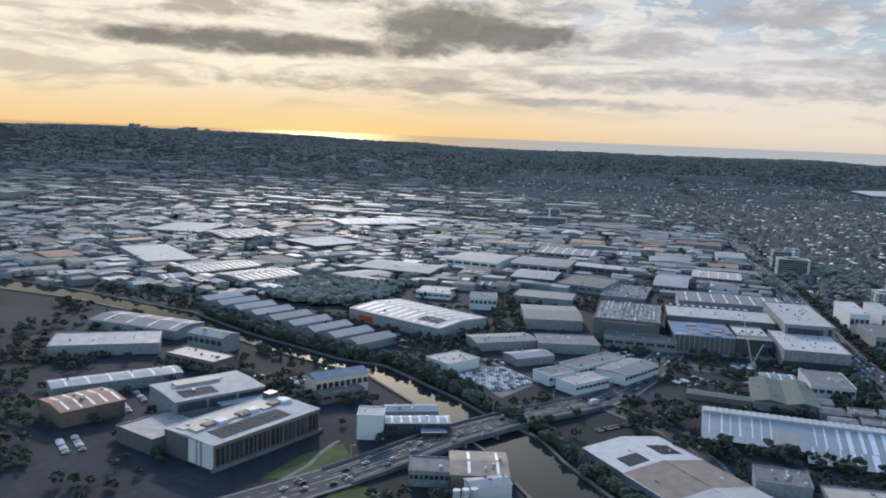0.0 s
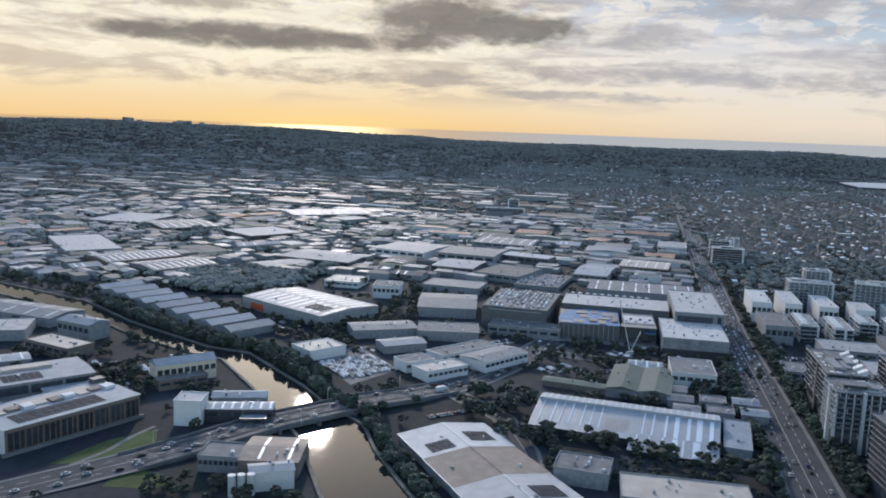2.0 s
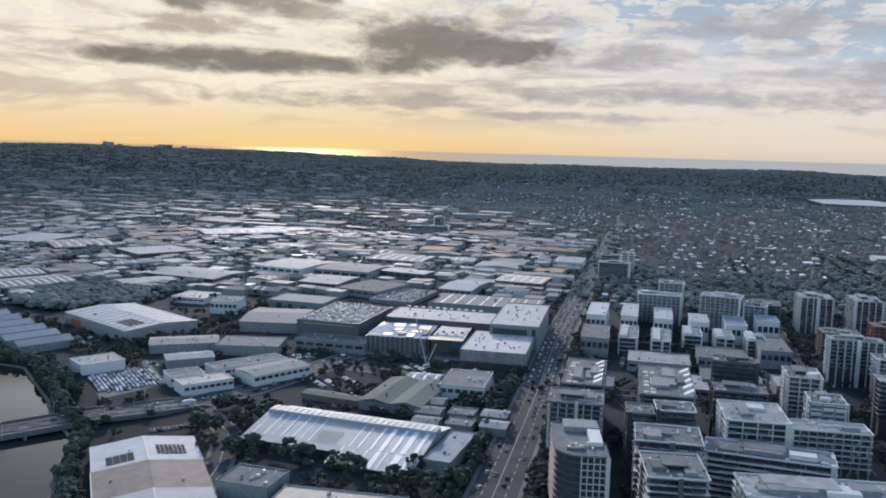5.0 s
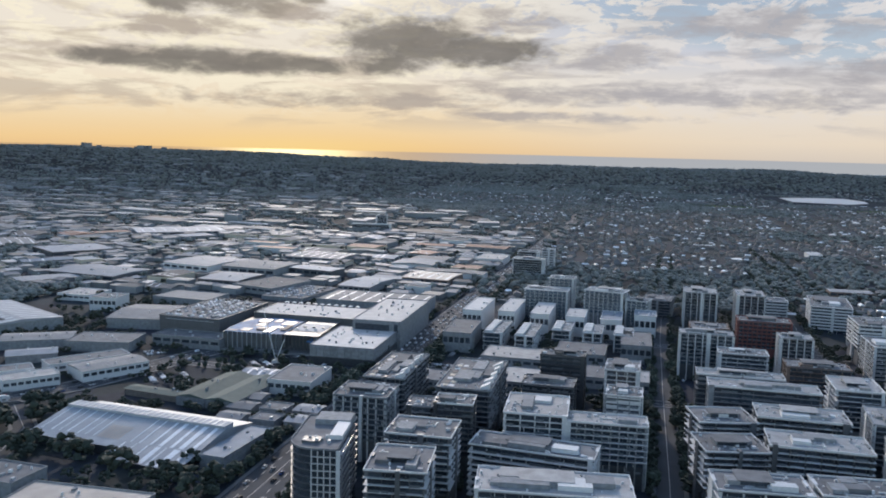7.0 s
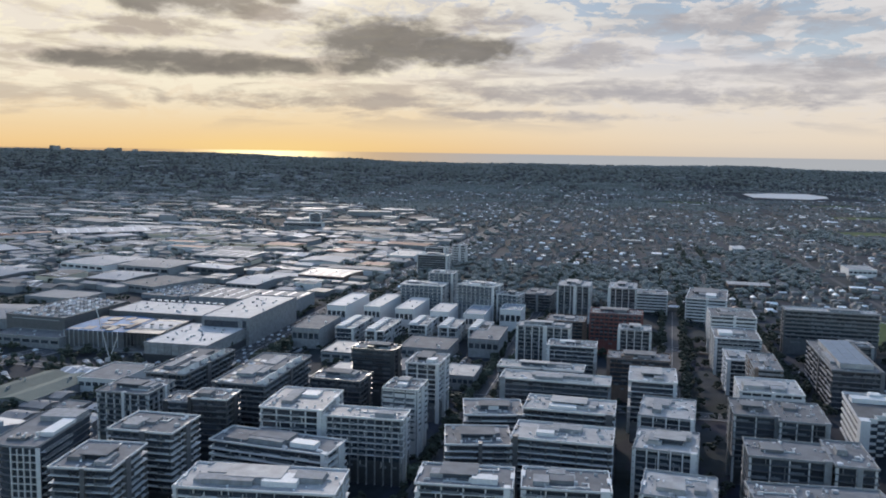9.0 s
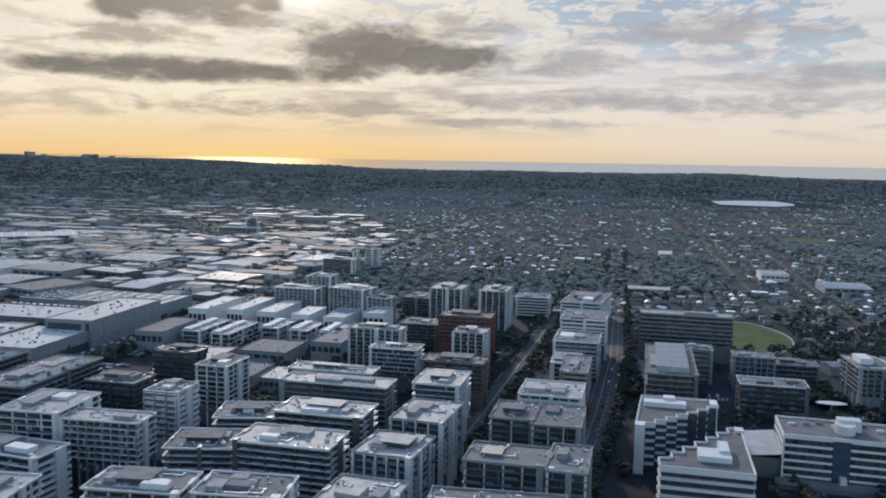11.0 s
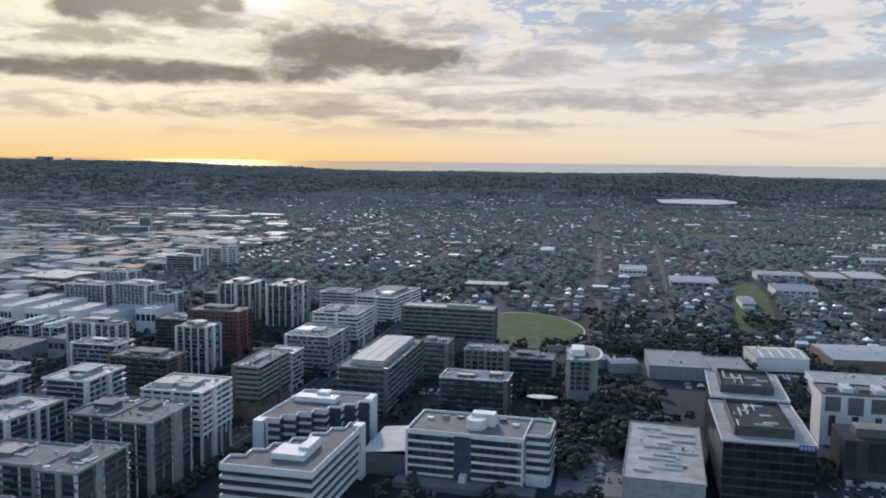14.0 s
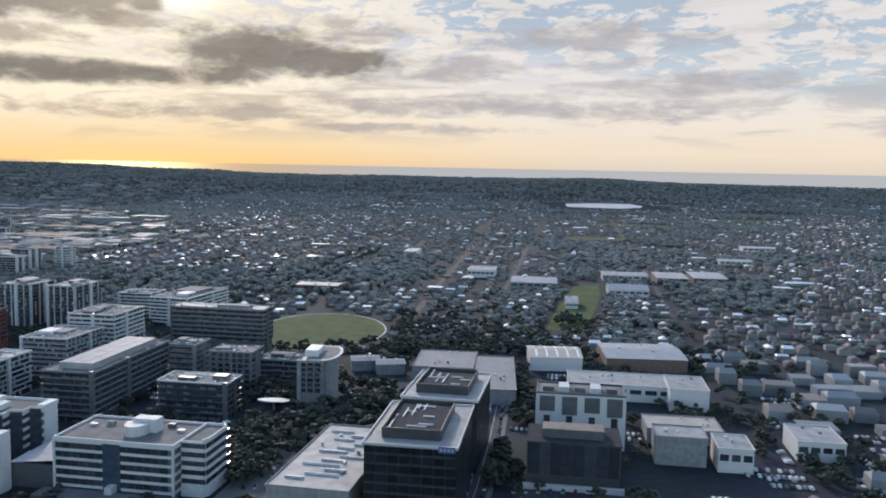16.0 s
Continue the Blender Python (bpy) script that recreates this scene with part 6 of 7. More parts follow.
def make_tree(seed, w, h):
    t = thing("tree", 0, 0, 0, 0, "dark green broadleaf tree", "tree", "trees")
    tm = Mesher().tube((0, 0, 0), (0.1, 0.05, h * 0.8), 0.17 * w / 2, 7)
    for k in range(4):
        a = k * 1.6 + seed
        tm.tube((0.05, 0, h * 0.5), (w * 0.5 * math.cos(a), w * 0.5 * math.sin(a), h * 1.1), 0.07 * w / 2, 5)
    part("trunk", tm, BARK, t)
    v, f = crown(seed, w, h)
    part("crown", mesh_of("crown", v, f, LEAF), LEAF, t)
    return t


TREES = [make_tree(s, w, h) for s, w, h in ((1, 2.6, 2.3), (2, 3.3, 2.6), (3, 2.0, 2.4), (4, 4.0, 3.0))]
placed, more_trees = [False] * 4, []
tree_count = 0


def put_tree(x, y, scale=1.0):
    global tree_count
    if y > 480 or tree_count >= 300:
        more_trees.append((x, y, scale * rng.uniform(2.2, 3.4)))
        return
    tree_count += 1
    i = rng.randrange(4)
    m = pose(x, y, 0, 0, 0, rng.uniform(0, 360)) @ Matrix.Diagonal((scale, scale, scale * rng.uniform(0.85, 1.2), 1))
    if not placed[i]:
        placed[i] = True
        TREES[i].matrix_basis = m
    else:
        copy_thing(TREES[i], m)


def trees_along(line, offset, gap, scale=1.0, wobble=1.5):
    for p in finer(shifted(line, offset), gap):
        put_tree(p[0] + rng.uniform(-wobble, wobble), p[1] + rng.uniform(-wobble, wobble), scale * rng.uniform(0.7, 1.2))


trees_along(CANAL_FAR[2:9], 5, 4.5)
trees_along(CANAL_FAR[2:7], 11, 5)
trees_along(CANAL_FAR[8:12], 4, 3.5, 0.9)
trees_along(CANAL_NEAR[3:5], -4, 7, 0.7)
trees_along(HIGHWAY[1:6], -12, 6.5, 0.9)
trees_along(HIGHWAY[1:6], 12, 7.5, 0.9)
for off in (-13, 13):
    trees_along(HIGHWAY[4:7], off, 8, 0.8)
for off in (4.5, -4.5):
    trees_along(CROSS_2, off, 5, 0.5)
for line, off in ((STREET_B[1:4], 5), (STREET_B[1:4], -5), (STREET_C[1:5], 5.2), (STREET_C[1:5], -5.2), (STREET_D[:6], 8.5), (STREET_D[:6], -8.5), (CROSS_1, 5), (CROSS_3, 5)):
    trees_along(line, off, 7.5, 0.75)
for x0, y0, x1, y1, k, s in ((55, 318, 84, 352, 22, 1.2), (76, 286, 90, 304, 7, 1.3), (96, 290, 150, 300, 12, 1.2), (546, 362, 566, 410, 16, 1.2), (540, 400, 565, 440, 10, 1.0), (594, 334, 604, 366, 7, 1.3),
                            (555, 490, 660, 520, 22, 1.2), (470, 520, 490, 600, 12, 1.1), (560, 520, 640, 620, 34, 1.2), (462, 500, 560, 510, 10, 1.0), (600, 430, 625, 465, 9, 0.9), (-130, 330, -80, 400, 14, 0.9),
                            (-60, 440, 10, 470, 18, 1.1), (-10, 480, 20, 560, 22, 1.1), (-150, 540, -20, 590, 30, 1.1), (500, 346, 530, 372, 8, 1.1), (500, 455, 535, 480, 9, 1.0), (690, 400, 740, 500, 16, 1.0), (162, 280, 168, 380, 16, 0.9)):
    for i in range(k):
        put_tree(rng.uniform(x0, x1), rng.uniform(y0, y1), s * rng.uniform(0.75, 1.25))
for x0, y0, x1, y1, k, s in ((538, 350, 560, 400, 46, 1.8), (570, 500, 640, 545, 46, 1.2), (500, 340, 560, 440, 60, 1.2), (466, 372, 500, 392, 14, 1.0), (505, 405, 532, 432, 18, 1.1), (462, 455, 500, 480, 22, 1.0), (596, 372, 620, 412, 18, 1.0), (606, 395, 636, 430, 20, 1.0), (60, 380, 104, 420, 26, 0.8),
                            (90, 342, 165, 352, 26, 1.0), (164, 380, 180, 420, 10, 0.9), (84, 420, 150, 440, 18, 0.7), (-140, 325, -80, 400, 40, 1.0), (-100, 300, -70, 330, 14, 1.0), (-60, 430, 20, 475, 40, 1.0), (-160, 420, -120, 470, 12, 0.9),
                            (205, 375, 300, 398, 30, 0.8), (240, 430, 330, 455, 26, 0.8), (300, 455, 450, 485, 46, 0.8), (205, 590, 430, 640, 60, 1.0), (330, 575, 480, 640, 40, 1.0), (560, 440, 620, 500, 24, 1.1), (690, 330, 720, 480, 30, 1.0),
                            (520, 268, 600, 290, 22, 1.0), (470, 300, 482, 325, 9, 0.9), (-240, 300, -180, 420, 40, 1.0), (84, 270, 90, 300, 6, 0.8), (0, 470, 24, 540, 24, 1.0), (180, 420, 196, 560, 30, 1.0), (640, 380, 690, 395, 10, 0.9)):
    for i in range(k):
        more_trees.append((rng.uniform(x0, x1), rng.uniform(y0, y1), s * rng.uniform(2.0, 3.2)))


for line, off, gap, sz in ((HIGHWAY[1:5], -11.5, 4.5, 3.0), (HIGHWAY[1:5], -15, 5, 3.4), (HIGHWAY[1:5], 11.5, 4.5, 2.6), (STREET_B, 5.6, 4, 2.4), (STREET_B, -5.6, 4, 2.4), (STREET_C, 5.6, 4, 2.6), (STREET_C, -5.6, 4, 2.6), (STREET_D, 8.6, 4.5, 2.6), (STREET_D, -8.6, 4.5, 2.6), (CROSS_1, -5, 4.5, 2.3), (CROSS_3, -5, 4.5, 2.4)):
    for p in finer(shifted(line, off), gap):
        if rng.random() < 0.85:
            more_trees.append((p[0] + rng.uniform(-1, 1), p[1] + rng.uniform(-1, 1), sz * rng.uniform(0.7, 1.15)))
for i in range(420):
    x, y = rng.uniform(186, 460), rng.uniform(236, 500)
    more_trees.append((x, y, rng.uniform(1.4, 2.6)))
for cx_, cy_, rx_, ry_, k in ((521, 356, 13, 26, 75), (553, 385, 14, 26, 75), (596, 352, 5, 22, 26), (470, 415, 5, 30, 24), (575, 505, 60, 12, 110), (520, 425, 10, 14, 24), (660, 560, 9, 40, 30)):
    for i in range(k):
        a, q = rng.uniform(0, math.tau), math.sqrt(rng.random())
        more_trees.append((cx_ + rx_ * q * math.cos(a), cy_ + ry_ * q * math.sin(a), rng.uniform(2.2, 3.6)))


put_tree(126, 285, 2.1)
for x, y, sc in ((140, 281, 1.7), (146, 279, 1.9), (152, 277, 1.8), (158, 280, 2.0), (155, 270, 1.8), (163, 274, 1.9), (72, 300, 1.8), (76, 307, 1.9), (81, 300, 1.6), (66, 320, 1.7), (74, 326, 1.9), (82, 334, 1.8)):
    more_trees.append((x, y, 2.6 * sc))


# ---- the city beyond: sheds, houses, towers, woods ----
def highway_x(y):
    for a, b in zip(HIGHWAY, HIGHWAY[1:]):
        if a[1] <= y <= b[1]:
            return a[0] + (b[0] - a[0]) * (y - a[1]) / (b[1] - a[1])
    return HIGHWAY[-1][0] + (y - HIGHWAY[-1][1]) * 0.155


def boxes_mesh(name, rows, wall, roofs):
    """Many small gabled or flat buildings in one mesh. Rows: x, y, z, w, d, h, ridge, turn, roof number."""
    R = np.array(rows, float)
    n = len(R)
    w, d, h, g = R[:, 3] / 2, R[:, 4] / 2, R[:, 5], R[:, 6]
    loc = np.zeros((n, 10, 3))
    for k, (sx, sy) in enumerate(((-1, -1), (1, -1), (1, 1), (-1, 1))):
        loc[:, k, 0], loc[:, k, 1] = sx * w, sy * d
        loc[:, k + 4, 0], loc[:, k + 4, 1], loc[:, k + 4, 2] = sx * w, sy * d, h
    loc[:, 8, 0], loc[:, 9, 0] = -w * 0.8, w * 0.8
    loc[:, 8:, 2] = (h + g)[:, None]
    a = np.radians(R[:, 7])[:, None]
    x, y = loc[..., 0].copy(), loc[..., 1].copy()
    loc[..., 0], loc[..., 1] = x * np.cos(a) - y * np.sin(a), x * np.sin(a) + y * np.cos(a)
    loc += R[:, None, :3]
    quads = np.array([[0, 1, 5, 4], [1, 2, 6, 5], [2, 3, 7, 6], [3, 0, 4, 7], [4, 5, 9, 8], [6, 7, 8, 9]])
    tris = np.array([[5, 6, 9], [7, 4, 8]])
    off = (np.arange(n) * 10)[:, None, None]
    faces = (quads[None] + off).reshape(-1, 4).tolist() + (tris[None] + off).reshape(-1, 3).tolist()
    me = bpy.data.meshes.new(name)
    me.from_pydata(loc.reshape(-1, 3).tolist(), [], faces)
    for m in (wall, *roofs):
        me.materials.append(m)
    rn = 1 + R[:, 8].astype(int)
    idx = np.zeros((n, 6), int)
    idx[:, 4] = idx[:, 5] = rn
    me.polygons.foreach_set("material_index", np.r_[idx.ravel(), np.repeat(rn, 2)].astype(np.int32))
    me.update()
    return new(name, me)


def flat_tone(name, color, rough=0.7, rand=0.35):
    return mat(name, color, rough, 0.0, 0.2, 0.05, 0.8, 0.0, rand=rand, island=True, spec=0.3 if rough > 0.6 else 0.5)


H_WALL = flat_tone("house_walls", (0.19, 0.185, 0.18))
H_ROOFS = [flat_tone("tile_roof_brown", (0.12, 0.105, 0.10), 0.85, 0.25), flat_tone("tile_roof_grey", (0.12, 0.126, 0.138), 0.8, 0.25), flat_tone("pale_sheet_roof", (0.68, 0.69, 0.71), 0.3), flat_tone("terracotta_roof", (0.19, 0.13, 0.11), 0.75)]
S_WALL = flat_tone("shed_walls", (0.19, 0.20, 0.21))
S_ROOFS = [flat_tone("far_roof_grey", (0.145, 0.155, 0.175), 0.7), flat_tone("far_roof_white", (0.30, 0.30, 0.305), 0.65), flat_tone("far_roof_blue", (0.155, 0.18, 0.21), 0.7), flat_tone("far_roof_brown", (0.15, 0.138, 0.13), 0.8)]
rng = random.Random(5)

# works in the middle distance: x, y, width, depth, turn, height, roof, wall, ridge, skylights, words
WORKS = (
    (-171, 564, 50, 40, 52, 4.5, METALD, GREY, 1.6, 9, "long grey shed with ribbed roof"), (-215, 584, 58, 38, 50, 5, METALD, BRICK, 1.8, 12, "shed with pale roof ribs and red wall"),
    (-266, 620, 42, 92, 38, 5, METALW, GREY, 0, 0, "broad factory with pale flat roof"), (-163, 750, 58, 56, 48, 5, METALB, DARK, 0, 0, "factory with rows of roof ventilators"),
    (-109, 650, 62, 44, -16, 5, METALB, DARK, 1.2, 0, "long low factory with dark wall"), (-41, 704, 46, 52, -20, 7, METALW, WHITE, 0.8, 0, "white walled factory with pale roof"),
    (-173, 940, 98, 60, 32, 5, METALW, GREY, 1.2, 8, "long warehouse with pale metal roof"), (-14, 532, 17, 18, 0, 8, ROOFG, WHITE, 0, 0, "small office with pale window bands"),
    (-52, 562, 24, 24, -8, 4, ROOFW, WHITE, 0, 0, "low white workshop with roof units"), (-354, 814, 60, 80, -5, 5, METALB, GREY, 0, 0, "broad factory with blue-grey roof"),
    (-256, 776, 56, 66, 40, 5, METALD, BROWN, 1.4, 6, "factory with brown wall and worn roof"), (13, 690, 48, 44, -14, 8, METALD, GREY, 0.6, 0, "tall grey factory with lean roof"),
    (13, 640, 33, 40, -13, 5, METALB, DARK, 0.8, 0, "lower wing of the grey factory"), (66, 700, 40, 20, -20, 7, METALW, DARK, 0.5, 0, "grey works with a window band"),
    (46, 620, 36, 46, -24, 5, ROOFD, GREY, 0, 0, "dark works with a flat roof"), (160, 684, 38, 38, -14, 5, ROOFT, BRICK, 1.0, 5, "works with cream ribbed roof"),
    (211, 806, 26, 40, -10, 6, ROOFW, WHITE, 0, 0, "white box workshop with roof court"), (120, 634, 25, 48, -14, 5, METALB, GREY, 1.2, 0, "blue-grey works with gabled roof"),
    (38, 786, 55, 46, -12, 5, METALD, GREY, 1.0, 6, "wide works with worn metal roof"), (150, 790, 33, 44, -10, 4, METALD, WHITE, 0.8, 0, "low works with worn roof"))
for x, y, w, d, turn, h, roof, wall, ridge, strips, words in WORKS:
    shed(words, x, y, w, d, turn, h, roof, wall, gable=ridge, skylights=strips, vents=6, windows=6, group="works in the middle distance")
solid("yard", Mesher().prism([(-215, 707), (-148, 709), (-176, 770), (-221, 759)], 0, 0.03), CONCRETE, "paved factory yard with parked cars", "yard", kind="structure")
deck2 = thing("car_deck", 76, 593, 0, -15, "low rooftop car park with rows of cars", "car park")
part("wall", Mesher().box(0, 0, 0, 31, 52, 2.6), GREY, deck2)
part("deck", Mesher().box(-0.2, -0.2, 2.6, 31.2, 52.2, 2.75), ROOFG, deck2)
for r in range(12):
    for k in range(11):
        if rng.random() < 0.6:
            lots.append((78 + k * 2.6 + r * 1.05, 594 + r * 4.0 - k * 0.7, 2.76, 75 + rng.uniform(-4, 4)))
for i in range(90):
    lots.append((rng.uniform(-212, -160), rng.uniform(712, 752), 0.05, rng.choice((3, 93))))

# schools, a church hall and a pavilion among the houses
LANDMARKS = ((666, 634, 8, 30, -9, 4, METALB, WHITE, 1.2, "white park pavilion with blue metal roof"), (640, 722, 34, 36, -9, 5, METALB, GREY, 1.0, "school hall with blue-grey metal roof"), (706, 690, 28, 32, -9, 5, METALB, WHITE, 2.0, "white school building with pitched roof"),
             (720, 776, 36, 24, -9, 5, ROOFW, WHITE, 0.6, "long white school wing"), (760, 760, 24, 40, -9, 5, METALX, BRICK, 0.8, "brick school wing with pale roof"), (790, 762, 26, 44, -9, 5, METALX, BRICK, 0.8, "brick school wing with pale roof"),
             (556, 943, 13, 30, -9, 5, METALX, WHITE, 0.6, "white hall with bright roof"), (611, 784, 22, 30, -9, 6, ROOFW, WHITE, 0, "white flat-roofed hall among houses"), (486, 690, 30, 16, -9, 5, ROOFW, BRICK, 0.4, "long school wing with pale roof"), (860, 900, 30, 18, -9, 5, METALX, WHITE, 0.8, "white hall with bright roof"), (940, 1050, 36, 20, -9, 5, METALX, WHITE, 0.8, "white hall with bright roof"))
for x, y, w, d, turn, h, roof, wall, ridge, words in LANDMARKS:
    shed(words, x, y, w, d, turn, h, roof, wall, gable=ridge, vents=3, windows=6, name="hall", category="hall", group="halls among the houses")

# factories nearer by, each one a thing
taken = [(-84, 487, 75), (30, 480, 40), (130, 560, 75), (100, 470, 60), (-120, 470, 60), (180, 490, 55)]
taken += [(x + (w * math.cos(radians(a)) - d * math.sin(radians(a))) / 2, y + (w * math.sin(radians(a)) + d * math.cos(radians(a))) / 2, 0.42 * math.hypot(w, d) + 12) for x, y, w, d, a, *_ in WORKS] + [(100, 620, 42), (-190, 740, 36), (-105, 565, 46), (-60, 600, 30)]
for gy in range(11):
    for gx in range(14):
        x, y = -430 + gx * 50 + (gy % 2) * 21 + rng.uniform(-8, 8), 562 + gy * 40 + rng.uniform(-6, 6)
        if x > highway_x(y) - 48 or any(math.hypot(x + 12 - a, y + 10 - b) < r for a, b, r in taken) or rng.random() < 0.1:
            continue
        w, d = rng.choice((16, 24, 34, 44, 46)) * rng.uniform(0.85, 1.1), rng.choice((12, 18, 26, 31)) * rng.uniform(0.85, 1.1)
        roof = rng.choice((METALD, METALD, METALD, METALD, METALB, METALB, ROOFD, ROOFG, ROOFD, ROOFD, METALR, METALW))
        flat = rng.random() < 0.45
        shed(rng.choice(("grey factory shed with worn metal roof", "low industrial shed among trees", "warehouse with pale roof sheets")), x, y, w, d, (rng.choice((-38, 48)) if x < -95 else rng.choice((-12, -14, -20))) + rng.uniform(-3, 3), rng.uniform(3, 5.5), roof, rng.choice((GREY, WHITE, CREAM, GREY)),
             gable=0 if flat else rng.uniform(0.8, 2), skylights=0 if flat or rng.random() < 0.6 else 4, vents=0, along=rng.choice("xy"), group="distant factory sheds")
        if rng.random() < 0.9:
            for k in range(3):
                put_tree(x + rng.uniform(-8, w), y - rng.uniform(2, 6), rng.uniform(0.8, 1.2))

# far factories, joined
rows = []
for gy in range(46):
    y = 990 + gy * 30 * (1 + gy * 0.012)
    for gx in range(70):
        x = -1500 + gx * 38 + rng.uniform(-18, 18) + (y * 0.37) % 31
        lim = highway_x(y) - 30 - smooth(1100, 2000, y) * 550
        if x > lim or rng.random() < 0.38 + 0.3 * smooth(1300, 2300, y):
            continue
        rows.append((x, y + rng.uniform(-13, 13), land(x, y), rng.choice((9, 14, 22, 36, 60)) * rng.uniform(0.8, 1.2), rng.choice((8, 12, 20, 30)) * rng.uniform(0.8, 1.2), rng.uniform(2.2, 4.4) if rng.random() < 0.97 else rng.uniform(7, 12), rng.choice((0.05, 0.05, 1.2)), rng.choice((-12, -8, -22, 3)) + rng.uniform(-3, 3), rng.choices(range(4), (5, 3, 3, 2))[0]))
for gy in range(12):
    for gx in range(14):
        x, y = -1150 + gx * 50 + rng.uniform(-15, 15), 520 + gy * 40 + rng.uniform(-8, 8)
        if x < -440 and rng.random() < 0.85:
            rows.append((x, y, 0, rng.uniform(18, 38), rng.uniform(14, 28), rng.uniform(3.5, 7), rng.choice((0.05, 1.5)), rng.uniform(-14, -4), rng.choices(range(4), (5, 3, 3, 2))[0]))
tagged(boxes_mesh("far_factories", rows, S_WALL, S_ROOFS), "distant factory and warehouse roofs", "factories", kind="stuff")

# suburbs: rows of small houses along streets
houses, woods = [], []


def built_up(x, y):
    """True where the mapped blocks, roads or lawns stand."""
    if 180 < x < 700 and 200 < y < 500:
        return True
    if 200 < x < 470 and y < 600 or (x < highway_x(y) + 12 and (y < 1000 or x > highway_x(y) - 12 or x < highway_x(y) - 24 - smooth(1100, 2000, y) * 550)):
        return True
    if any(-4 < (x - a) * 0.988 - (y - b) * 0.156 < w + 4 and -4 < (x - a) * 0.156 + (y - b) * 0.988 < d + 4 for a, b, w, d, *_ in LANDMARKS):
        return True
    if math.hypot((x - 521) / 42, (y - 553) / 56) < 1 or (abs(x - 655 - (y - 562) * 0.27) < 17 and 545 < y < 760):
        return True
    if 880 < x < 1190 and 2040 < y < 2460:
        return True
    return any(((x - a) / (w / 2 + 6)) ** 2 + ((y - b) / (d / 2 + 6)) ** 2 < 1 for a, b, w, d in ((800, 1200, 90, 60), (930, 1500, 130, 60), (1180, 1700, 150, 80), (1350, 2000, 200, 120), (700, 1900, 140, 60), (1000, 1850, 160, 60)))


for gy in range(150):
    y0 = 505 + gy * 12 + (gy // 2) * 5.0
    for gx in range(285):
        x0 = -255 + gx * 8.6 + y0 * 0.12
        x, y = x0 + rng.uniform(-2, 2), y0 + rng.uniform(-1.8, 1.8) - (x0 - 500) * 0.09
        if y > 2700 or x > 1750 or built_up(x, y):
            continue
        if any(abs(x - a - (y - b) * k) < 6 for a, b, k in ((570, 604, 0.13), (610, 580, 0.18), (767, 807, 0.185))) and y < 1700:
            if rng.random() < 0.4 and y < 1150:
                lots.append((x, y, 0.05, 82))
            continue
        green = noise.noise(Vector((x * 0.0042, y * 0.0032, 0.0))) + 0.6 * noise.noise(Vector((x * 0.013, y * 0.009, 5.0)))
        if ((x - 565) / 34) ** 2 + ((y - 845) / 85) ** 2 < 1 or ((x - 704) / 26) ** 2 + ((y - 775) / 48) ** 2 < 1 or ((x - 758) / 26) ** 2 + ((y - 668) / 40) ** 2 < 1:
            green = 0.5
        elif 565 < x < 660 and 575 < y < 830:
            green = -0.3
        street = (gx + (gy // 11) * 5) % 16 == 0
        near = 1 - 0.45 * smooth(1500, 2600, y)
        if not street and rng.random() < (0.66 + 0.2 * smooth(1100, 700, y) if green < 0.14 else 0.05) * near:
            pale = rng.random() < 0.09 + 0.12 * smooth(1100, 700, y) + 0.16 * (noise.noise(Vector((x * 0.01, y * 0.008, 9.0))) > 0.15)
            houses.append((x, y, land(x, y), rng.uniform(3.6, 7.2), rng.uniform(3.2, 5.2), rng.uniform(1.6, 2.8), rng.uniform(0.5, 1.3), G + rng.choice((0, 90)) + rng.uniform(-4, 4), 2 if pale else rng.choice((0, 0, 1, 1, 1, 3))))
        for k in range(2):
            if rng.random() < (0.32 - 0.12 * smooth(1000, 600, y) if green < 0.14 else 1.0) * (0.3 if street else 1):
                woods.append((x + rng.uniform(-6, 6), y + rng.uniform(-1, 9), rng.uniform(1.2, 2.6) + (1.0 if green > 0.14 else -0.4)))
for i in range(260):
    x, y = rng.uniform(470, 800), rng.uniform(500, 720)
    if not built_up(x, y):
        woods.append((x, y, rng.uniform(1.5, 2.8)))
for i in range(420):
    x, y = rng.uniform(624, 712), rng.uniform(515, 705)
    if abs(x - 655 - (y - 562) * 0.27) > 16 and abs(y - 620) < 100:
        woods.append((x, y, rng.uniform(1.4, 2.8)))
# schools, halls and shops among the houses
for i in range(130):
    x, y = rng.uniform(330, 1700), rng.uniform(620, 2400)
    if not built_up(x, y):
        houses.append((x, y, land(x, y), rng.uniform(9, 24), rng.uniform(6, 10), rng.uniform(2.8, 4.5), rng.uniform(0.2, 1.2), G + rng.choice((0, 90)) + rng.uniform(-8, 8), rng.choice((1, 2, 2, 1))))
tagged(boxes_mesh("far_houses", houses, H_WALL, H_ROOFS), "suburban houses with tiled and sheet roofs", "houses", kind="stuff")

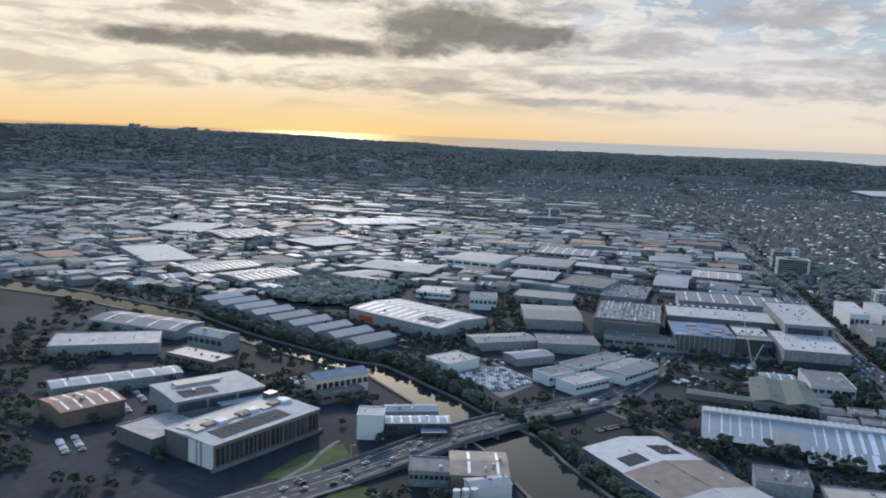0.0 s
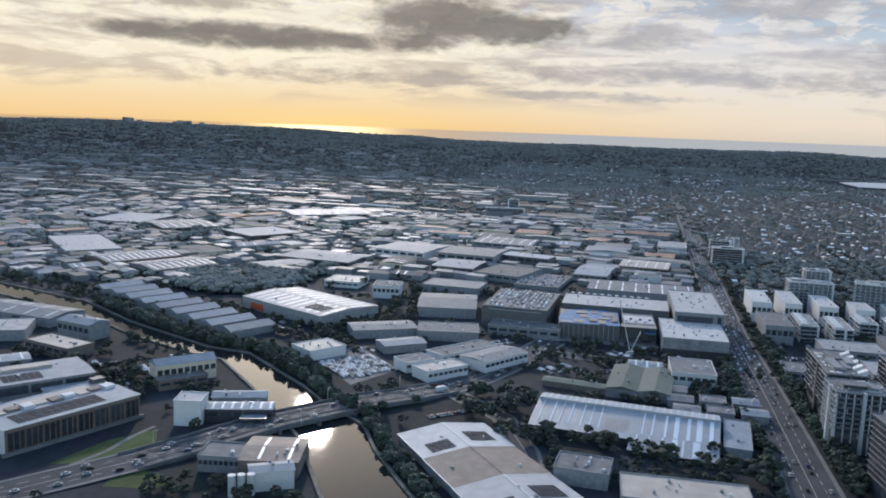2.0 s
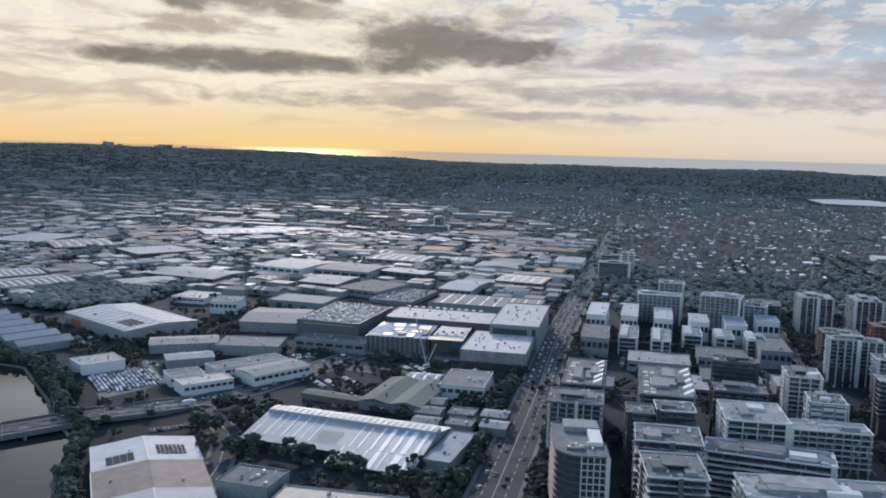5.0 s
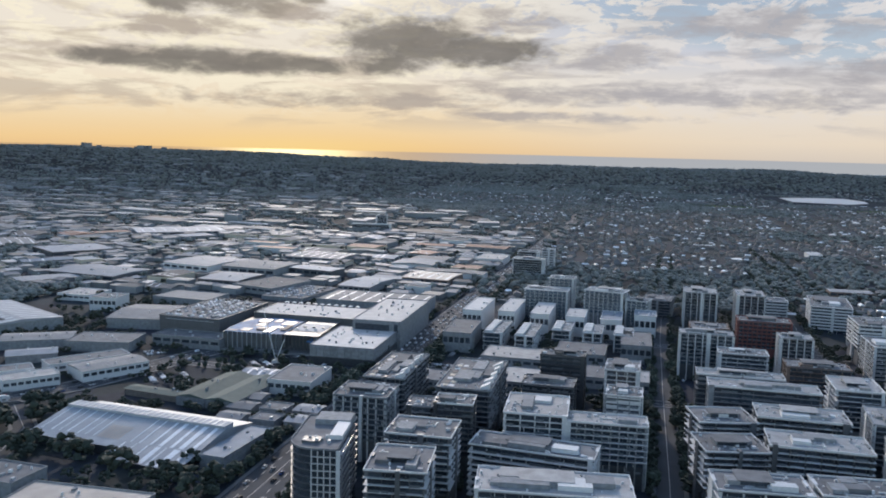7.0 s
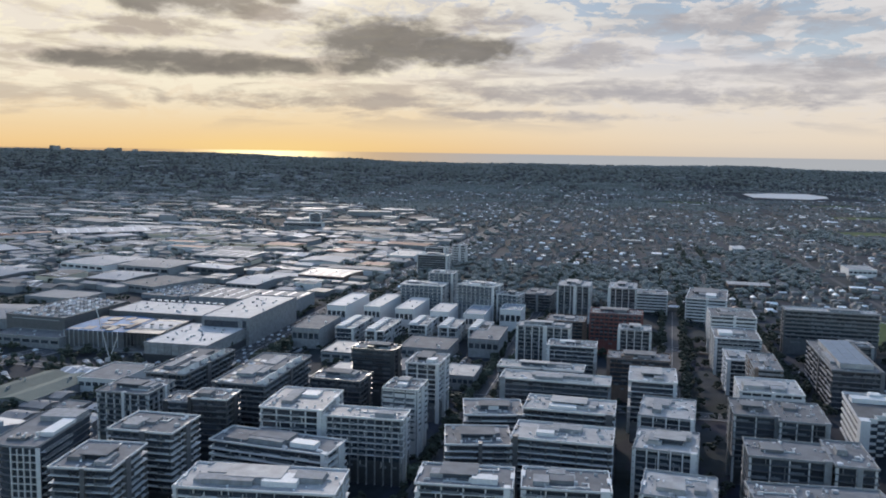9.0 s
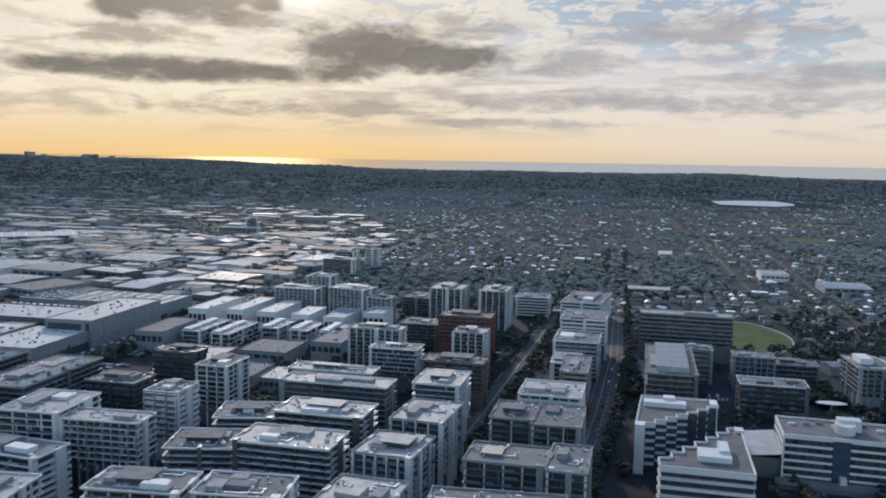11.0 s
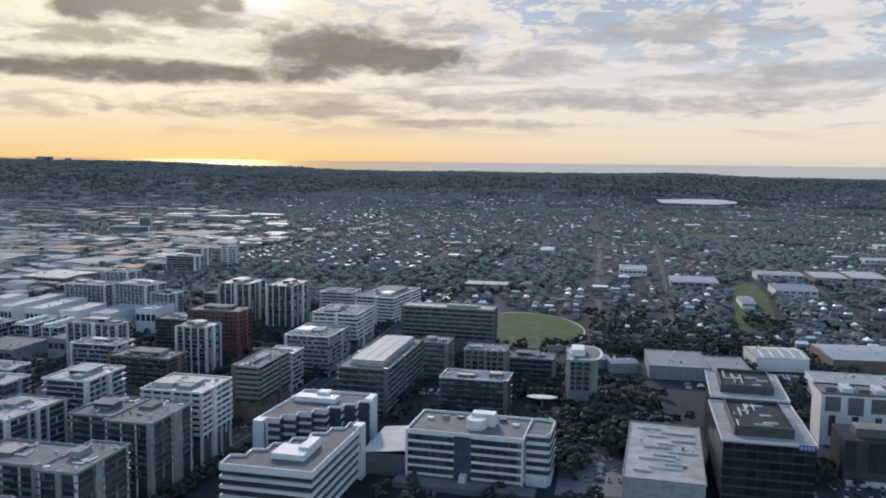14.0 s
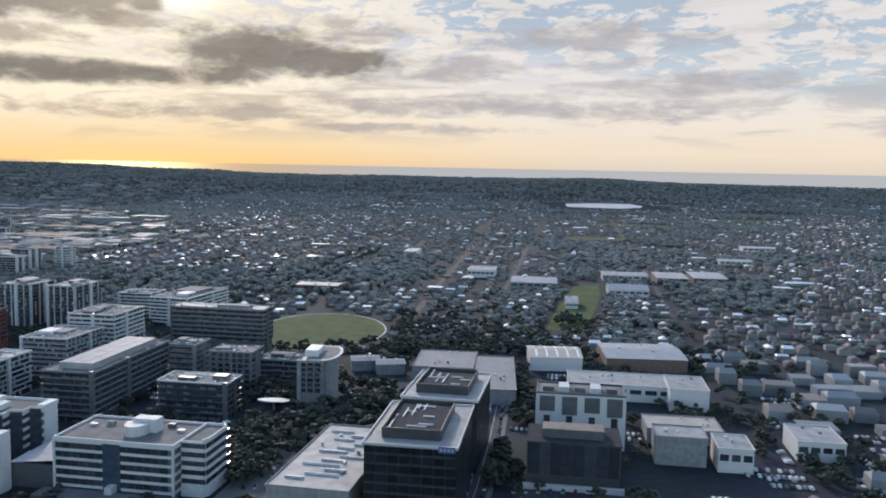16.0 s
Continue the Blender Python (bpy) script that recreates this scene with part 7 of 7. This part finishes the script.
# apartment slabs and towers far off on the left and along the ridge
far_blocks = []
for i in range(150):
    az, r = rng.uniform(-34, -10), rng.uniform(1400, 3600)
    x, y = CX + r * math.sin(radians(az)), CY + r * math.cos(radians(az))
    far_blocks.append((x, y, land(x, y) - 1, rng.uniform(8, 18), rng.uniform(6, 11), rng.uniform(4, 10) if rng.random() < 0.3 else rng.uniform(3, 5), 0.05, rng.uniform(-15, 15), rng.choice((0, 1, 3))))
for i in range(24):
    az = rng.choice((rng.uniform(-29, -24), rng.uniform(-3, 6), rng.uniform(-26, 28)))
    r = rng.uniform(3600, 3850)
    x, y = CX + r * math.sin(radians(az)), CY + r * math.cos(radians(az))
    far_blocks.append((x, y, land(x, y) - 2, rng.uniform(14, 30), 14, rng.uniform(9, 26) if az < -20 else rng.uniform(6, 12), 0.05, 0, 0))
for i in range(170):
    az, r = rng.uniform(-20, 34), rng.uniform(2500, 3800)
    x, y = CX + r * math.sin(radians(az)), CY + r * math.cos(radians(az))
    far_blocks.append((x, y, land(x, y) - 1, rng.uniform(6, 20), rng.uniform(6, 10), rng.uniform(3, 5.5), 0.6, rng.uniform(-30, 30), rng.choice((0, 1, 3))))
tagged(boxes_mesh("far_blocks", far_blocks, S_WALL, S_ROOFS), "distant apartment blocks among trees", "blocks", kind="stuff")

# trees between roofs on the industrial side, and woods towards the ridge
# tree-lined streets across the industrial side
for k in range(26):
    a, b = (-1100 + k * 95 + rng.uniform(-25, 25), 560 + rng.uniform(0, 300)) if k % 2 else (rng.uniform(-900, -250), 600 + k * 62)
    ux, uy = (0.16, 0.99) if k % 2 else (0.985, -0.17)
    for i in range(rng.randrange(50, 130)):
        x, y = a + ux * i * 5 + rng.uniform(-4, 4), b + uy * i * 5 + rng.uniform(-4, 4)
        if y > 545 and x < highway_x(y) - 8 and not (y < 640 and x > -60) and noise.noise(Vector((x * 0.008, y * 0.008, 3.0))) > -0.25:
            woods.append((x, y, rng.uniform(2.8, 4.6)))
for i in range(420):
    a, q = rng.uniform(0, math.tau), math.sqrt(rng.random())
    woods.append((-112 + 42 * q * math.cos(a), 560 + 40 * q * math.sin(a), rng.uniform(2.6, 4.4)))
for i in range(10500):
    y = rng.uniform(540, 2400)
    x = rng.uniform(-1500, highway_x(y) + 30)
    if y < 640 and x > -60:
        continue
    woods.append((x, y, rng.uniform(2.0, 4.2)))
for i in range(24000):
    az, r = rng.uniform(-36, 36), 2000 + 1950 * math.sqrt(rng.random())
    x, y = CX + r * math.sin(radians(az)), CY + r * math.cos(radians(az))
    if 890 < x < 1180 and 1900 < y < 2450:
        continue
    woods.append((x, y, rng.uniform(2.6, 5.6)))
solids = [(o.matrix_basis.inverted(), *[max(c[i] for ch in o.children if ch.name.startswith("wall") for c in ch.bound_box) for i in (0, 1)]) for o in scene.objects if o.type == "EMPTY" and any(ch.name.startswith("wall") for ch in o.children) and not o.name.startswith(("tree", "office_building"))]


def free_ground(x, y, gap=1.0):
    """True where no building stands."""
    for m, w, d in solids:
        q = m @ Vector((x, y, 0))
        if -gap < q.x < w + gap and -gap < q.y < d + gap:
            return False
    return True


# yards between the mapped buildings: parked cars and clumps of trees
blocks = []
for o in scene.objects:
    kids = [ch for ch in o.children if ch.name.startswith(("wall", "slab"))]
    if o.type == "EMPTY" and kids and not o.name.startswith("tree"):
        q = [ch.matrix_basis @ Vector(c) for ch in kids for c in ch.bound_box]
        m = o.matrix_basis.inverted()
        blocks.append((m[0][0], m[0][1], m[0][3], m[1][0], m[1][1], m[1][3], min(c.x for c in q), max(c.x for c in q), min(c.y for c in q), max(c.y for c in q)))
WAYS = ((HIGHWAY, 10), (STREET_B, 5.5), (STREET_C, 5.5), (STREET_D, 8), (STREET_E, 4), (CROSS_1, 5), (CROSS_2, 5), (CROSS_3, 5), (SLIP, 4.5), (BRIDGE_ROAD, 8), (CANAL_FAR, 3.5), (CANAL_NEAR, 3.5))


def off_blocks(P, gap):
    """Which of the points lie clear of buildings."""
    ok = np.ones(len(P), bool)
    for a, b, c, d, e, f, x0, x1, y0, y1 in blocks:
        u, v = P[:, 0] * a + P[:, 1] * b + c, P[:, 0] * d + P[:, 1] * e + f
        ok &= ~((u > x0 - gap) & (u < x1 + gap) & (v > y0 - gap) & (v < y1 + gap))
    return ok


def open_spots(pts, gap, near=1.0):
    """Which of the points lie clear of buildings, roads, water and lawns."""
    P = np.array(pts, float)
    ok = off_blocks(P, gap)
    for line, half in WAYS:
        for p, q in zip(line, line[1:]):
            dx, dy = q[0] - p[0], q[1] - p[1]
            t = np.clip(((P[:, 0] - p[0]) * dx + (P[:, 1] - p[1]) * dy) / (dx * dx + dy * dy), 0, 1)
            ok &= np.hypot(P[:, 0] - p[0] - t * dx, P[:, 1] - p[1] - t * dy) > half * near
    inside = np.zeros(len(P), bool)
    ring = CANAL_FAR + CANAL_NEAR[::-1]
    for p, q in zip(ring, ring[1:] + ring[:1]):
        cut = (p[1] > P[:, 1]) != (q[1] > P[:, 1])
        inside ^= cut & (P[:, 0] < (q[0] - p[0]) * (P[:, 1] - p[1]) / ((q[1] - p[1]) or 1e-9) + p[0])
    ok &= ~inside & (np.hypot((P[:, 0] - 521) / 37, (P[:, 1] - 553) / 51) > 1)
    return ok


spots = []
for x0, x1, y0, y1, k in ((-140, -40, 250, 360, 14), (60, 165, 375, 445, 16), (450, 560, 300, 470, 22), (560, 720, 290, 470, 40), (-60, 30, 350, 460, 10), (200, 330, 390, 470, 12), (690, 900, 260, 460, 20)):
    for i in range(k):
        x, y, a = rng.uniform(x0, x1), rng.uniform(y0, y1), radians(G + rng.choice((0, 0, 90)) if x0 > 100 else rng.choice((38, 128)))
        for r in range(rng.choice((1, 2, 2))):
            for c in range(rng.randrange(5, 11)):
                if rng.random() < 0.8:
                    u, v = c * 1.7, r * 5.2
                    spots.append((x + u * math.cos(a) - v * math.sin(a), y + u * math.sin(a) + v * math.cos(a), 0.03, math.degrees(a) + 90 + rng.uniform(-4, 4)))
good = open_spots([s[:2] for s in spots], 1.3)
lots += [s for s, g in zip(spots, good) if g]
# one car: a bonnet-cabin-boot outline, drawn in at the top
SIDE = ((-1.3, 0.12, 0.5), (1.3, 0.12, 0.5), (1.3, 0.45, 0.5), (0.75, 0.55, 0.5), (0.35, 0.88, 0.4), (-0.75, 0.88, 0.4), (-1.15, 0.58, 0.5), (-1.3, 0.52, 0.5))
cm = Mesher()
for x, y, z, turn in lots:
    k, cs_, sn_ = len(cm.v), math.cos(radians(turn)), math.sin(radians(turn))
    cm.v += [(x + u * cs_ - s * w * sn_, y + u * sn_ + s * w * cs_, z + h) for s in (-1, 1) for u, h, w in SIDE]
    cm.f += [tuple(k + 7 - i for i in range(8)), tuple(k + 8 + i for i in range(8))] + [(k + i, k + (i + 1) % 8, k + 8 + (i + 1) % 8, k + 8 + i) for i in range(8)]
solid("parked_cars", cm, PARKED, "rows of parked cars and distant traffic", "cars", kind="stuff")

cand = []
for gx in range(245):
    for gy in range(95):
        x, y = -260 + gx * 4 + rng.uniform(-2, 2), 205 + gy * 4 + rng.uniform(-2, 2)
        if x > 705 and y < 470 and rng.random() < 0.6:
            continue
        g = noise.noise(Vector((x * 0.028, y * 0.028, 7.0))) + 0.5 * noise.noise(Vector((x * 0.09, y * 0.09, 1.0)))
        if g > (0.05 if y > 480 or x < -40 else 0.14) and rng.random() < 0.5:
            cand.append((x, y))
ok_t = open_spots(cand, 1.6)
LC = np.array([(c[0], c[1]) for c in lots])
for (x, y), g in zip(cand, ok_t):
    if g and np.min(np.abs(LC[:, 0] - x) + np.abs(LC[:, 1] - y)) > 3.2:
        more_trees.append((x, y, rng.uniform(1.5, 3.0)))

near_c, near_s = [], []
free = off_blocks(np.array(more_trees), 1.0) & open_spots([t[:2] for t in more_trees], 1.0, 0.72)
for (x, y, s), g in zip(more_trees, free):
    if -104 < x < -38 and 230 < y < 300:
        continue
    bank_y = np.interp(x, (-166, -112, -74, -57, -27), (452, 408, 384, 377, 334))
    if not g or (-175 < x < -30 and bank_y - 26 < y < bank_y + 1 and (x * 7 + y * 13) % 10 > 1.5):
        continue
    for k in range(19 if y < 520 else 8):
        a, e = rng.uniform(0, math.tau), rng.uniform(-0.7, 1.0)
        q = s * rng.uniform(0.45, 0.8) * math.sqrt(max(0.05, 1 - e * e))
        near_c.append((x + q * math.cos(a), y + q * math.sin(a), s * (0.95 + rng.uniform(0.4, 0.65) * e)))
        near_s.append(s * (rng.uniform(0.14, 0.36) if y < 520 else rng.uniform(0.22, 0.42)))
v, f = clumps(near_c, near_s, 31, 0.75, 0.42)
tagged(new("tree_canopy", mesh_of("tree_canopy", v, f, LEAF)), "dense dark street trees between the buildings", "trees", kind="stuff")
centres, sizes = [], []
free = off_blocks(np.array(woods), 1.0)
for (x, y, s), g in zip(woods, free):
    z = land(x, y)
    if y < 820 and g:
        for k in range(5):
            a = rng.uniform(0, math.tau)
            centres.append((x + s * 0.6 * math.cos(a), y + s * 0.6 * math.sin(a), z + s * rng.uniform(0.5, 1.3)))
            sizes.append(s * rng.uniform(0.5, 0.75))
    elif y >= 820:
        for k in range(2 if y < 2000 else 1):
            centres.append((x + k * s * rng.uniform(-1.2, 1.2), y + k * s * rng.uniform(-1.2, 1.2), z + s * rng.uniform(0.35, 0.65)))
            sizes.append(s * (0.8 if y < 2000 else 1.1))
far_c, far_r = [], []
for c, s in zip(centres, sizes):
    if c[1] > 1350:
        far_c.append(c), far_r.append(s)
v, f = clumps([c for c in centres if c[1] <= 1350], [s for c, s in zip(centres, sizes) if c[1] <= 1350], 77, 0.66, 0.24)
# the farthest crowns, eight faces each
g8 = np.random.default_rng(6)
OCT = np.array([(1, 0, 0), (0, 1, 0), (-1, 0, 0), (0, -1, 0), (0, 0, 1), (0, 0, -1)], float)
OCT_F = np.array([(0, 1, 4), (1, 2, 4), (2, 3, 4), (3, 0, 4), (1, 0, 5), (2, 1, 5), (3, 2, 5), (0, 3, 5)])
w8 = OCT[None] * g8.uniform(0.7, 1.3, (len(far_c), 6, 1)) * np.array(far_r)[:, None, None] * np.array([1.2, 1.2, 0.6])
w8 += np.array(far_c)[:, None, :]
f8 = OCT_F[None] + (np.arange(len(far_c)) * 6)[:, None, None] + len(v)
v, f = np.r_[v, w8.reshape(-1, 3)], np.r_[f, f8.reshape(-1, 3)]
woods_mesh = mesh_of("far_woods", v, f, HAZYLEAF)
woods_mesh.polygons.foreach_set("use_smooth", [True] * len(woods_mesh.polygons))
tagged(new("far_woods", woods_mesh), "tree canopy between the roofs, paled by painted haze", "woods", kind="stuff")

# smaller roofs packed between the factories
rows = []
for i in range(2600):
    y = rng.uniform(535, 1050)
    x = rng.uniform(-520, highway_x(y) - 16)
    if y < 600 and x > -110 or not free_ground(x, y, 5):
        continue
    if any(abs(x - r[0]) < 11 and abs(y - r[1]) < 9 for r in rows[-220:]):
        continue
    rows.append((x, y, 0, rng.uniform(8, 19), rng.uniform(7, 14), rng.uniform(2.4, 4.6), rng.choice((0.05, 1.1)), (rng.choice((-38, 50)) if x < -95 else rng.choice((-12, -14, -20))) + rng.uniform(-3, 3), rng.choices(range(4), (6, 2, 3, 3))[0]))
tagged(boxes_mesh("small_workshops", rows, S_WALL, S_ROOFS), "small workshop roofs packed between factories", "workshops", kind="stuff")

# roofs and gardens filling the blocks at the edges
rows = []
for gy in range(9):
    for gx in range(12):
        x, y = -470 + gx * 31 + rng.uniform(-5, 5), 215 + gy * 34 + rng.uniform(-5, 5)
        if x > -235 + (y > 400) * -80 or rng.random() < 0.12 or y > 470 - (x + 470) * 0.12:
            continue
        rows.append((x, y, 0, rng.uniform(16, 27), rng.uniform(14, 26), rng.uniform(3.5, 7), rng.choice((0.05, 1.4)), rng.uniform(20, 50), rng.choices(range(4), (5, 3, 3, 2))[0]))
for gy in range(16):
    for gx in range(22):
        x, y = 705 + gx * 15 + rng.uniform(-3, 3), 230 + gy * 17 + rng.uniform(-3, 3)
        if rng.random() < 0.2:
            continue
        rows.append((x, y, 0, rng.uniform(7, 13), rng.uniform(6, 11), rng.uniform(2.5, 5), rng.choice((0.05, 1.4)), G + rng.uniform(-6, 6), rng.choices(range(4), (5, 3, 3, 2))[0]))
for gy in range(17):
    for gx in range(44):
        x, y = -210 + gx * 21 + rng.uniform(-4, 4), -180 + gy * 21 + rng.uniform(-4, 4)
        if rng.random() < 0.25 or y > 150:
            continue
        rows.append((x, y, 0, rng.uniform(8, 16), rng.uniform(7, 14), rng.uniform(2.5, 5), rng.choice((0.05, 1.4)), G + rng.uniform(-6, 6), rng.choices(range(4), (5, 3, 3, 2))[0]))
clear = open_spots([(r[0], r[1]) for r in rows], 6)
rows = [r for r, g in zip(rows, clear) if g and (r[1] > 150 or min(abs(r[0] - c) for c in (175 - r[1] * 0.12, 244 + r[1] * 0.18, 301 + r[1] * 0.24, 340 + r[1] * 0.22, 522 + r[1] * 0.2)) > 16)]
tagged(boxes_mesh("edge_roofs", rows, S_WALL, S_ROOFS), "low roofs of the neighbouring blocks", "roofs", kind="stuff")
